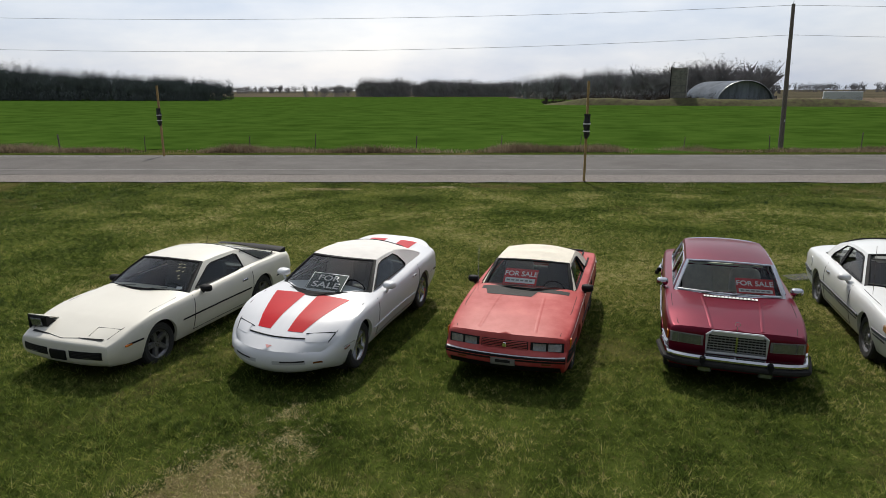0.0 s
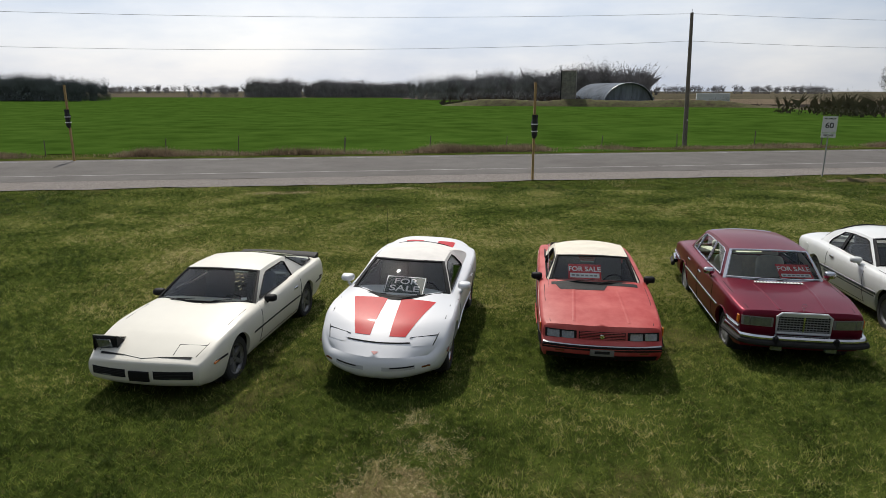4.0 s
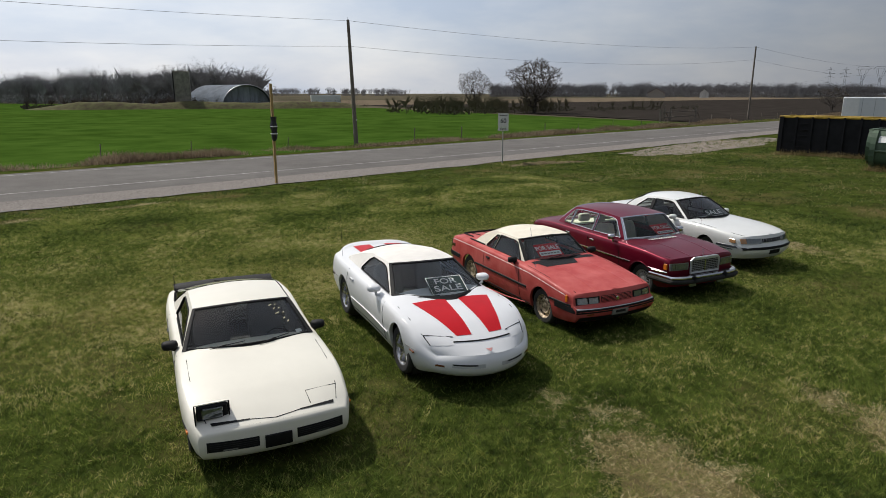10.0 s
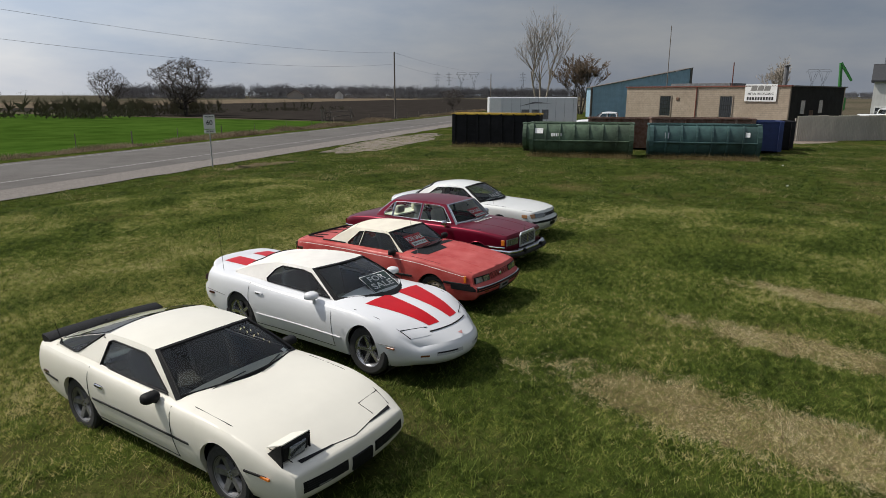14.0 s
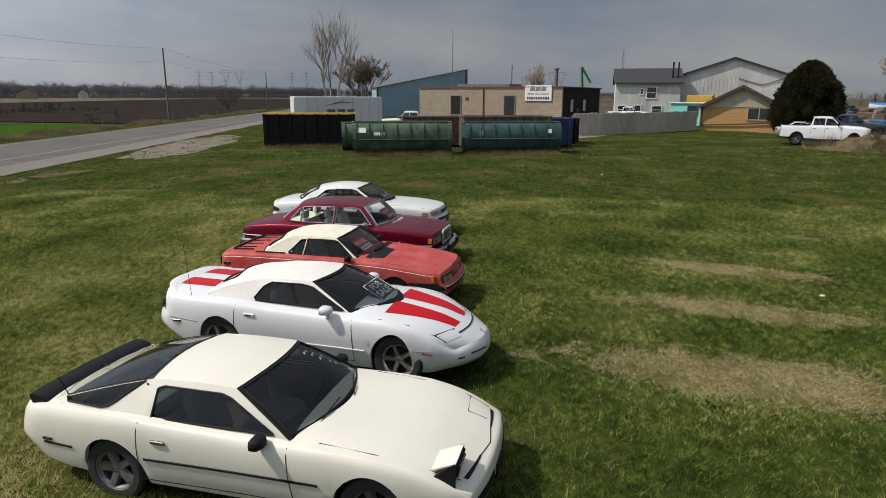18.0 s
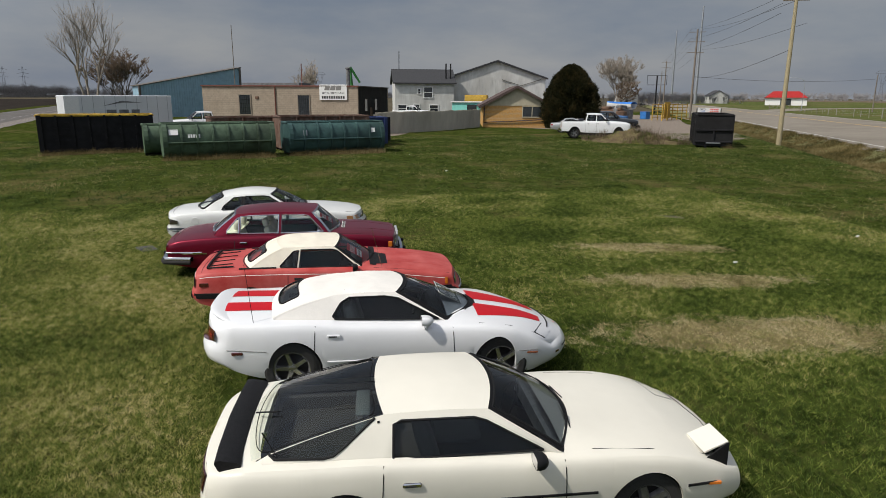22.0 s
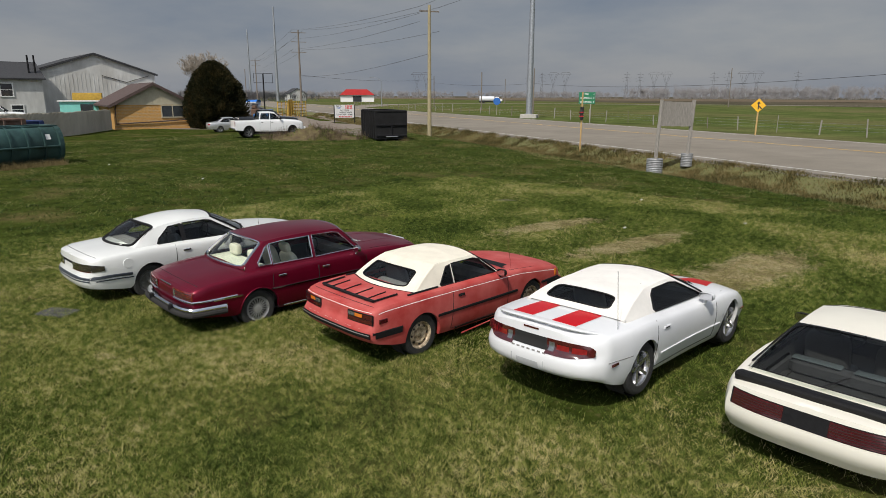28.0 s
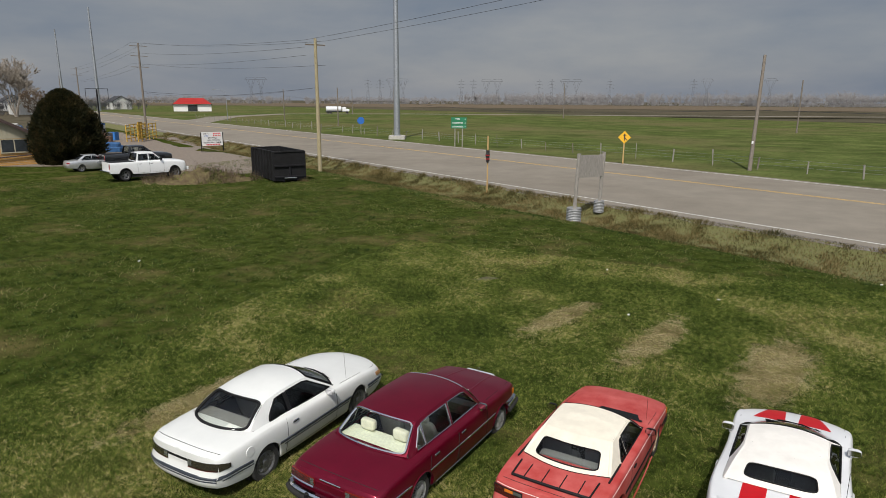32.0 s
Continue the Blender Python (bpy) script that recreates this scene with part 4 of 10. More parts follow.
# cream coupe with a raised headlamp
cream_car = thing("parked_car", "cream 1980s sports coupe with black spoiler and one raised headlamp", "car", at_car(-5.622, 11.906, 6.5, -0.04), "cars for sale in a row")
c = Car(cream_car, dict(
    wb=2.565, kr=1.0, kf=0.76, ra=0.36, rw=0.30, bowf=0.12, ef=2.4, bowr=0.10, fs=FS_ROUND, rear_round=9, hole=(-1.96, 0.54), p=4.6, qb=0.91, rear_mat=M_GLASS, rear_trim_r=0.004, wrap=True,
    W=[(-2.40, 0.77), (-2.2, 0.85), (-1.28, 0.905), (0, 0.885), (1.28, 0.89), (2.05, 0.84), (2.24, 0.79), (2.33, 0.765)],
    zs=[(-2.40, 0.81), (-2.0, 0.855), (-1.2, 0.87), (-0.6, 0.84), (0.3, 0.81), (0.8, 0.81), (1.28, 0.79), (1.9, 0.69), (2.23, 0.60), (2.33, 0.57)],
    zc=[(-2.40, 0.835), (-2.0, 0.885), (-1.2, 0.91), (0.5, 0.90), (0.8, 0.875), (1.4, 0.81), (2.0, 0.69), (2.33, 0.60)],
    zb=[(-2.40, 0.34), (-1.8, 0.24), (0, 0.19), (1.8, 0.2), (2.33, 0.25)],
    ff=[(0, 0), (0.06, 0.045), (0.12, 0.05), (0.5, 0.07), (0.8, 0.045), (1, -0.05)], rf=[(0, 0), (0.3, 0.03), (0.6, 0.06), (1, -0.05)],
    A0=(0.52, 0.79, 0.84), A0c=(0.76, 0.878), A1=(-0.08, 0.60, 1.17), A1c=(0.02, 1.215), C1=(-0.94, 0.60, 1.165), C1c=(-1.0, 1.205), C0=(-1.98, 0.715, 0.885), C0c=(-2.07, 0.90), rbulge=0.035, cbow=0.015,
    win=[[(0.36, 0.862), (-0.10, 1.09), (-0.20, 1.118), (-0.80, 1.122), (-0.86, 1.10), (-0.87, 0.87), (-0.84, 0.858)], [(-1.01, 1.146), (-1.30, 1.078), (-1.55, 1.012), (-1.84, 0.926), (-1.80, 0.905), (-1.42, 0.900), (-1.34, 0.915), (-1.24, 0.98)]]), P_CREAM)
c.shell()
c.cabin(P_CREAM, P_CREAM, M_BLACK, M_GLASS, M_TINT, M_GLASS, rear_win=(0.975, 0.05, 0.965))
c.interior(M_DARKSEAT, M_PALEDASH, 0.48, rear_seat=False)
c.wheels("turbine", 0.315, 0.21)
c.doors(0.52, -0.95, 0.8)
c.handles(-0.73, 0.70, M_CHROME)
c.mirrors(0.30, 0.855, M_BLACK, (0.11, 0.19, 0.11))
c.wipers([(-0.65, -0.1, 0.10), (0.1, 0.6, 0.10)])
c.side_strip("side_moulding", -2.1, 2.0, lambda x: 0.505, 0.028, M_BLACK)
c.both(lambda sg: c.gap([c.top(x, sg * q) for x, q in ((0.78, 0.90), (1.3, 0.90), (1.9, 0.89), (2.2, 0.88))]))
# black slots over the nose, the grilles and the blank plate
for sg in (1, -1):
    c.patch("nose_slot", lambda u, v: c.top(2.235 + (0.02 + 0.035 * u) * v - 0.02 * u, sg * (0.34 + 0.50 * u), 0.005), M_BLACK, n=(10, 2))
    c.gap([c.top(2.24 + 0.05 * (1 - t), sg * 0.36 * t, 0.001) for t in np.linspace(0, 1, 7)], "hood_edge")
    gr = c.on_end("lower_grille", sg * 0.19, sg * 0.69, 0.375, 0.485, M_BLACK, off=0.004)
    for k in range(5):
        c.on_end("grille_bar", sg * 0.21, sg * 0.66, 0.378 + 0.021 * k, 0.383 + 0.021 * k, M_CARPET, off=0.009, parent=gr, n=(6, 1))
    c.on_end("marker_lamp", sg * 0.40, sg * 0.54, 0.385, 0.40, M_LENS if sg > 0 else M_DASH, off=0.011, n=(4, 1))
    s1 = c.side(1.98, 0.50, sg, 0.004)
    g = Geo().bbox((s1.x, s1.y, s1.z), (0.12, 0.02, 0.03), 0.005)
    part("side_marker", g, M_AMBER, c.root)
    s1 = c.side(-2.05, 0.55, sg, 0.004)
    part("side_marker", Geo().bbox((s1.x, s1.y, s1.z), (0.11, 0.02, 0.03), 0.005), M_DKRED, c.root)
pl = c.on_end("blank_plate", -0.135, 0.135, 0.34, 0.475, M_BLACK, off=0.03, solid=0.03)
# raised lamp on the right, closed lid on the left
lid = Geo().bbox((0, 0, 0), (0.05, 0.30, 0.17), 0.012)
lid.move(pose(1.965, -0.60, 0.725, 0, 12, 0))
lp = part("headlamp_pod", lid, M_BLACK, c.root)
part("headlamp", Geo().bbox((0, 0, 0), (0.02, 0.20, 0.13), 0.012).move(pose(1.997, -0.60, 0.72, 0, 12, 0)), M_LENS, lp)
part("headlamp_lid", Geo().prism([(-0.20, -0.055), (0.02, 0.0), (0.02, 0.010), (-0.20, -0.04)], -0.155, 0.155, "y").move(pose(1.965, -0.60, 0.812, 0, -10, 0)), P_CREAM, lp)
for sg in (1, -1):
    part("pod_cheek", Geo().prism([(-0.26, -0.11), (0.02, -0.12), (0.02, 0.09), (0.0, 0.09)], -0.006, 0.006, "y").move(pose(1.965, -0.60 + sg * 0.165, 0.725)), M_BLACK, lp)
c.gap([c.top_y(x, y, 0.001) for x, y in ((2.18, 0.38), (1.93, 0.37), (1.92, 0.72))])
# tail: spoiler, lamps, bumper
g = Geo()


blade = [(-2.005, 0.845), (-2.015, 0.905), (-2.04, 0.925), (-2.17, 0.955), (-2.205, 0.95), (-2.215, 0.925), (-2.19, 0.86), (-2.16, 0.83)]
vs, fs = [], []
for y in (-0.745, -0.73, -0.5, 0, 0.5, 0.73, 0.745):
    e = 0.985 if abs(y) > 0.735 else 1.0
    vs += [(-2.17 + (x + 2.10) * e + 0.05 * y * y, y, 0.875 + (z - 0.89) * e * 0.9 - 0.02 * y * y) for x, z in blade]
for i in range(6):
    for j in range(8):
        fs.append((i * 8 + j, i * 8 + (j + 1) % 8, i * 8 + 8 + (j + 1) % 8, i * 8 + 8 + j))
fs += [tuple(range(8)), tuple(range(55, 47, -1))]
g.add(vs, fs)
part("spoiler", g, M_BLACK, c.root, "matt black rear spoiler", smooth=35)
tl = c.on_end("tail_panel", -0.72, 0.72, 0.63, 0.79, M_BLACK, True, 0.004, n=(16, 3))
for sg in (1, -1):
    lamp = c.on_end("tail_lamp", sg * 0.20, sg * 0.70, 0.64, 0.78, M_DKRED, True, 0.012, n=(10, 3), solid=0.02)
    for k in range(5):
        c.on_end("lamp_rib", sg * 0.21, sg * 0.69, 0.655 + 0.026 * k, 0.661 + 0.026 * k, M_GAP, True, 0.016, parent=lamp, n=(10, 1))
c.on_end("rear_plate_recess", -0.17, 0.17, 0.40, 0.50, P_CREAM, True, -0.004)
part("antenna", Geo().tube([(-1.75, -0.73, 0.86), (-1.88, -0.74, 1.14)], 0.005, 5), M_BLACK, c.root)
part("rear_wiper", Geo().tube([c.rear_pane(0.0, 0.03, 0.02), c.rear_pane(-0.25, 0.25, 0.02)], 0.008, 5), M_BLACK, c.root)
for sg in (1, -1):
    part("hatch_vent", Geo().bbox(tuple(c.cab(-0.98, 1.12, sg, 0.004)), (0.02, 0.006, 0.02), 0.003), M_BLACK, c.root)

# chalk scrawl across the windscreen, as plain bars
for k, (u, v, w) in enumerate(((0.52, 0.80, 0.09), (0.62, 0.80, 0.05), (0.56, 0.70, 0.06), (0.66, 0.70, 0.06), (0.58, 0.58, 0.10), (0.70, 0.58, 0.04), (0.66, 0.44, 0.05), (0.70, 0.36, 0.05))):
    p = c.front_pane(u, v, 0.004)
    c.patch("chalk_bar", lambda a, b: c.front_pane(u + (a - 0.5) * w * 0.8, v + (b - 0.5) * 0.022 + 0.03 * a, 0.002), M_CHALK, n=(3, 1))
c.patch("windscreen_sticker", lambda a, b: c.front_pane(0.74 + 0.10 * a, 0.10 + 0.07 * b, -0.008), M_PLATE, n=(1, 1))
# cargo floor and folded seat under the hatch glass
part("cargo_floor", Geo().bbox((-1.44, 0, 0.62), (1.0, 1.20, 0.04), 0.01), M_UNDER, c.root, "dark worn cargo floor")
M_TEALTRIM = mat("dark_teal_trim", (0.052, 0.064, 0.068), 0.8, var=0.2, scale=14, bump=0.2)
part("cargo_side", Geo().bbox((-1.44, 0.64, 0.70), (1.0, 0.08, 0.18), 0.03), M_CARPET, c.root)
part("cargo_side", Geo().bbox((-1.44, -0.64, 0.70), (1.0, 0.08, 0.18), 0.03), M_CARPET, c.root)
fold = part("folded_seat", Geo().bbox((-1.10, 0, 0.72), (0.17, 1.16, 0.20), 0.05), M_CARPET, c.root, "dark folded rear seat back", smooth=40)
for sg in (1, -1):
    part("seat_panel", Geo().bbox((-1.11, sg * 0.31, 0.82), (0.13, 0.50, 0.025), 0.01), M_TEALTRIM, fold, "grey-teal cloth panel", smooth=40)

# white convertible with red stripes
white_car = thing("parked_car", "white convertible sports car with red hood stripes and white cloth top", "car", at_car(-2.75, 12.28, 5.96, 0.05, 0.9, -1.6), "cars for sale in a row")
c = Car(white_car, dict(
    wb=2.567, kr=0.79, kf=0.82, rear_round=6, soft=True, lift=0.03, ra=0.365, rw=0.335, bowf=0.36, bowr=0.20, fs=FS_ROUND, hole=(-1.46, 0.62), p=3.2,
    W=[(-2.50, 0.75), (-2.25, 0.87), (-1.28, 0.925), (0, 0.90), (1.28, 0.93), (2.0, 0.87), (2.28, 0.77), (2.40, 0.68)],
    zs=[(-2.50, 0.83), (-2.25, 0.89), (-1.28, 0.895), (-0.5, 0.85), (0.3, 0.83), (1.0, 0.83), (1.5, 0.79), (2.0, 0.655), (2.40, 0.49)],
    zc=[(-2.50, 0.93), (-2.2, 0.975), (-1.5, 0.97), (0.6, 0.95), (1.05, 0.89), (1.6, 0.80), (2.1, 0.655), (2.40, 0.53)],
    zb=[(-2.50, 0.37), (-2.0, 0.27), (-1.7, 0.22), (0, 0.17), (1.8, 0.18), (2.40, 0.22)],
    ff=[(0, 0), (0.25, 0.06), (0.5, 0.075), (0.75, 0.05), (1, -0.06)], rf=[(0, 0), (0.36, 0.02), (0.46, 0.085), (0.65, 0.11), (0.85, 0.085), (1, -0.08)],
    A0=(0.60, 0.755, 0.865), A0c=(1.06, 0.885), A1=(-0.03, 0.555, 1.195), A1c=(0.10, 1.225), C1=(-0.74, 0.555, 1.17), C1c=(-0.92, 1.212), C0=(-1.50, 0.725, 0.950), C0c=(-1.58, 0.985), cbow=0.03, rbulge=0.06,
    win=[[(0.50, 0.895), (0.0, 1.13), (-0.16, 1.153), (-0.60, 1.143), (-0.70, 1.09), (-0.80, 0.945), (-0.77, 0.915)]]), P_WHITE)
c.shell()
c.cabin(M_CLOTHW, M_CLOTHW, M_BLACK, M_GLASS, M_TINT, M_TINT, rear_win=(0.68, 0.15, 0.52))
c.interior(M_DASH, M_CARPET, 0.50, rear_seat=True)
c.wheels("star", 0.335, 0.23)
c.doors(0.66, -1.0, 0.8)
c.handles(-0.78, 0.76, P_WHITE, 0.16)
c.mirrors(0.34, 0.93, P_WHITE, (0.15, 0.20, 0.11), 0.05)
c.wipers([(-0.75, -0.2, 0.09), (0.05, 0.55, 0.09)])
M_LAMPGLOW = mat("red_lens_inner", (0.20, 0.009, 0.011), 0.15, var=0.3, scale=18, coat=1.0)
# shade in the white bumper's hollows and creases, painted as a grey
M_INLET = mat("shaded_bumper_grey", (0.45, 0.46, 0.48), 0.5, var=0.1)
M_AMBERDK = mat("smoked_amber_lamp", (0.16, 0.05, 0.02), 0.2, var=0.2, coat=0.8)
c.patch("cowl_band", lambda u, v: c.front_pane(u * 1.96 - 0.98, -0.05 + 0.14 * v, 0.008), M_BLACK, n=(20, 3))
for sg in (1, -1):
    c.patch("hood_stripe", lambda u, v: c.top_y(1.02 + 0.98 * u, sg * ((0.10 + 0.03 * u) + ((0.60 - 0.26 * u) - (0.10 + 0.03 * u)) * v), 0.004), M_STRIPE, "glossy red hood stripe", (14, 6))
    c.patch("deck_stripe", lambda u, v: c.top_y(-1.55 - 0.78 * u, sg * (0.14 + 0.32 * v), 0.004), M_STRIPE, "glossy red deck stripe", (8, 4))
    lid = c.patch("headlamp_lid", lambda u, v: c.top_y(2.00 + 0.20 * u, sg * (0.44 + 0.26 * v), 0.004), P_WHITE, "closed white headlamp lid", (5, 5))
    c.gap([c.top_y(x, y * sg, 0.004) for x, y in ((2.02, 0.40), (1.96, 0.74), (1.98, 0.74), (2.2, 0.70))], r=0.007)
    c.gap([c.top(x, sg * q, 0.001) for x, q in ((1.0, 0.92), (1.5, 0.91), (1.95, 0.90))])
    s1 = c.side(1.95, 0.47, sg, 0.004)
    part("side_marker", Geo().bbox((s1.x, s1.y, s1.z), (0.14, 0.02, 0.025), 0.005), M_AMBERDK, c.root)
    s1 = c.side(-2.12, 0.56, sg, 0.004)
    part("side_marker", Geo().bbox((s1.x, s1.y, s1.z), (0.13, 0.02, 0.035), 0.005), M_DKRED, c.root)
    c.on_end("bumper_inlet", sg * 0.12, sg * 0.52, 0.375, 0.425, M_INLET, off=0.003, n=(10, 2))
    c.on_end("inlet_slot", sg * 0.22, sg * 0.51, 0.405, 0.424, M_GAP, off=0.006, n=(6, 1))
    c.on_end("turn_marker", sg * 0.60, sg * 0.70, 0.37, 0.395, M_AMBERDK, off=0.006, n=(4, 1))
    def lamp_at(u, v, y0, y1, h, off):
        y = y0 + (y1 - y0) * u
        t = (y - 0.24) / 0.58
        k = h * max(0.04, 1 - max(0.0, t) ** 4) ** 0.5
        return c.end_yz(sg * y, 0.75 - 0.012 * t + (v - 0.5) * k, True, off)

    lamp = c.patch("tail_lamp", lambda u, v: lamp_at(u, v, 0.24, 0.79, 0.17, 0.012), M_DKRED, "smoked red tail lamp", (16, 5))
    c.patch("lamp_glow", lambda u, v: lamp_at(u, v, 0.37, 0.52, 0.07, 0.015), M_LAMPGLOW, n=(5, 3), parent=lamp)
    c.patch("lamp_glow", lambda u, v: lamp_at(u, v, 0.55, 0.70, 0.07, 0.015), M_LAMPGLOW, n=(5, 3), parent=lamp)
    c.patch("reverse_lamp", lambda u, v: lamp_at(u, v, 0.27, 0.345, 0.10, 0.016), M_LENS, n=(2, 3), parent=lamp)
    c.gap([c.end_yz(sg * 0.235, z, True, 0.003) for z in np.linspace(0.39, 0.56, 6)], "plate_crease", M_INLET, 0.006)
c.gap([c.top_y(2.14 - 0.03 * abs(y), y, 0.003) for y in np.linspace(-0.42, 0.42, 11)], r=0.010)
c.side_strip("side_crease", -0.86, 0.84, lambda x: 0.43, 0.022, P_WHITE, 0.014)
for sg in (1, -1):
    c.gap([c.side(x, 0.585 - 0.03 * (x + 1.66), sg, 0.001) for x in np.linspace(-1.66, -2.26, 8)], "bumper_seam", M_DASH, 0.004)
    c.gap([c.side(x, 0.50, sg, 0.001) for x in np.linspace(1.68, 2.05, 5)], "bumper_seam", M_DASH, 0.004)
M_BADGE = mat("pale_red_badge", (0.62, 0.30, 0.28), 0.5, var=0.2)
c.patch("nose_badge", lambda u, v: c.top_y(2.30 + 0.06 * u, (v - 0.5) * 0.10 * (1 - u), 0.005), M_BADGE, n=(2, 2))
c.on_end("tail_panel", -0.26, 0.26, 0.695, 0.83, M_GAP, True, 0.010, n=(6, 3))
c.on_end("high_brake_lamp", -0.11, 0.11, 0.895, 0.915, M_DKRED, True, 0.012, n=(4, 1))
pr = c.on_end("rear_plate_recess", -0.16, 0.16, 0.43, 0.53, M_INLET, True, 0.008, n=(4, 2))
for k in range(7):
    c.on_end("name_bar", -0.26 + 0.076 * k, -0.215 + 0.076 * k, 0.650, 0.668, M_DASH, True, 0.006, n=(1, 1))
g = Geo()


def wing(u, v):
    q = u * 2 - 1
    p = c.top(-2.36, q * 0.975)
    prof = [(0.22, -0.012), (0.12, 0.012), (0.0, 0.040), (-0.075, 0.050), (-0.095, 0.040), (-0.085, 0.020), (-0.03, 0.0), (-0.01, -0.02)]
    dx, dz = prof[round(v * 7)]
    e = 1 - 0.45 * abs(q) ** 6
    return (p.x + dx * e + 0.16 * abs(q) ** 5, p.y, p.z + dz * (1 - 0.5 * abs(q) ** 8))


g.grid(wing, 32, 7)
part("spoiler", g, P_WHITE, c.root, "white ducktail spoiler", smooth=50)
part("antenna", Geo().tube([(-1.72, -0.78, 0.88), (-1.80, -0.79, 1.62)], 0.0035, 5), M_BLACK, c.root)
sg1 = c.sign(((0.74, 0.08, 0.985), 0.60, 0.42, 62, 0), M_SIGNDARK, M_PLATE, [("FOR", 0.15, 0.10, 1.25), ("SALE", 0.16, -0.045, 1.35)])
part("price_strip", Geo().box((0, -0.165, 0.003), (0.42, 0.05, 0.002)), M_PLATE, sg1)
tagged(sg1, "dark green and white for-sale card in a windscreen", "sign", "for-sale signs")

# faded red convertible
red_car = thing("parked_car", "faded red 1980s convertible with cream cloth top", "car", at_car(0.25, 12.92, 5.3, -0.025), "cars for sale in a row")
c = Car(red_car, dict(
    wb=2.552, rear_round=9, soft=True, kr=0.80, kf=0.92, ra=0.345, rw=0.305, bowf=0.10, bowr=0.07, fs=FS_BOX, hole=(-1.25, 0.56), p=5.0, qb=0.88,
    W=[(-2.30, 0.78), (-2.2, 0.83), (-1.27, 0.87), (0, 0.875), (1.27, 0.865), (2.0, 0.835), (2.16, 0.80)],
    zs=[(-2.30, 0.85), (-2.0, 0.885), (-1.2, 0.90), (0, 0.885), (0.8, 0.865), (1.27, 0.825), (2.0, 0.74), (2.16, 0.715)],
    zc=[(-2.30, 0.87), (-1.6, 0.925), (0.6, 0.935), (0.8, 0.905), (1.4, 0.855), (2.0, 0.77), (2.16, 0.74)],
    zb=[(-2.30, 0.39), (-1.7, 0.28), (0, 0.2), (1.7, 0.22), (2.16, 0.27)],
    ff=[(0, 0), (0.1, 0.03), (0.42, 0.07), (0.5, 0.15), (0.72, 0.15), (1, 0.05)], rf=[(0, 0), (0.1, 0.02), (0.45, 0.03), (0.55, 0.10), (0.75, 0.10), (1, 0.0)],
    A0=(0.52, 0.70, 0.885), A0c=(0.74, 0.92), A1=(0.08, 0.575, 1.215), A1c=(0.16, 1.245), C1=(-0.76, 0.57, 1.21), C1c=(-0.90, 1.25), C0=(-1.28, 0.71, 0.91), C0c=(-1.46, 0.92), cbow=0.03, rbulge=0.03, bows=True,
    win=[[(0.43, 0.91), (0.13, 1.155), (0.03, 1.18), (-0.46, 1.18), (-0.50, 0.912)], [(-0.54, 0.912), (-0.50, 1.175), (-0.58, 1.16), (-0.80, 0.94), (-0.78, 0.915)]]), P_CORAL)
c.shell()
c.cabin(M_CLOTH, M_CLOTH, M_BLACK, M_GLASS, M_GLASS, M_GLASS, rear_win=(0.74, 0.13, 0.66))
c.interior(M_GREYSEAT, M_DASH, 0.36)
c.wheels("steel", 0.31, 0.20)
c.doors(0.58, -0.66, 0.8)
c.handles(-0.50, 0.76, M_BLACK, 0.13)
c.mirrors(0.42, 0.93, M_BLACK, (0.09, 0.18, 0.11), 0.05)
c.wipers([(-0.6, 0.0, 0.12), (0.05, 0.7, 0.12)])
c.side_strip("side_moulding", -2.25, 2.1, lambda x: 0.54, 0.045, M_BLACK, 0.012)
c.side_strip("pinstripe", -2.2, 2.0, lambda x: c.zs(x) - 0.06, 0.008, M_PLATE, 0.002, 30)
c.side_strip("sill_trim", -0.9, 0.9, lambda x: 0.235, 0.03, M_BLACK, 0.006)
c.patch("cowl_panel", lambda u, v: c.top_y(0.66 + 0.30 * v * (1 if 0.05 < u < 0.65 else 0.35), -0.66 + 1.32 * u, 0.004), M_BLACK, n=(20, 3))
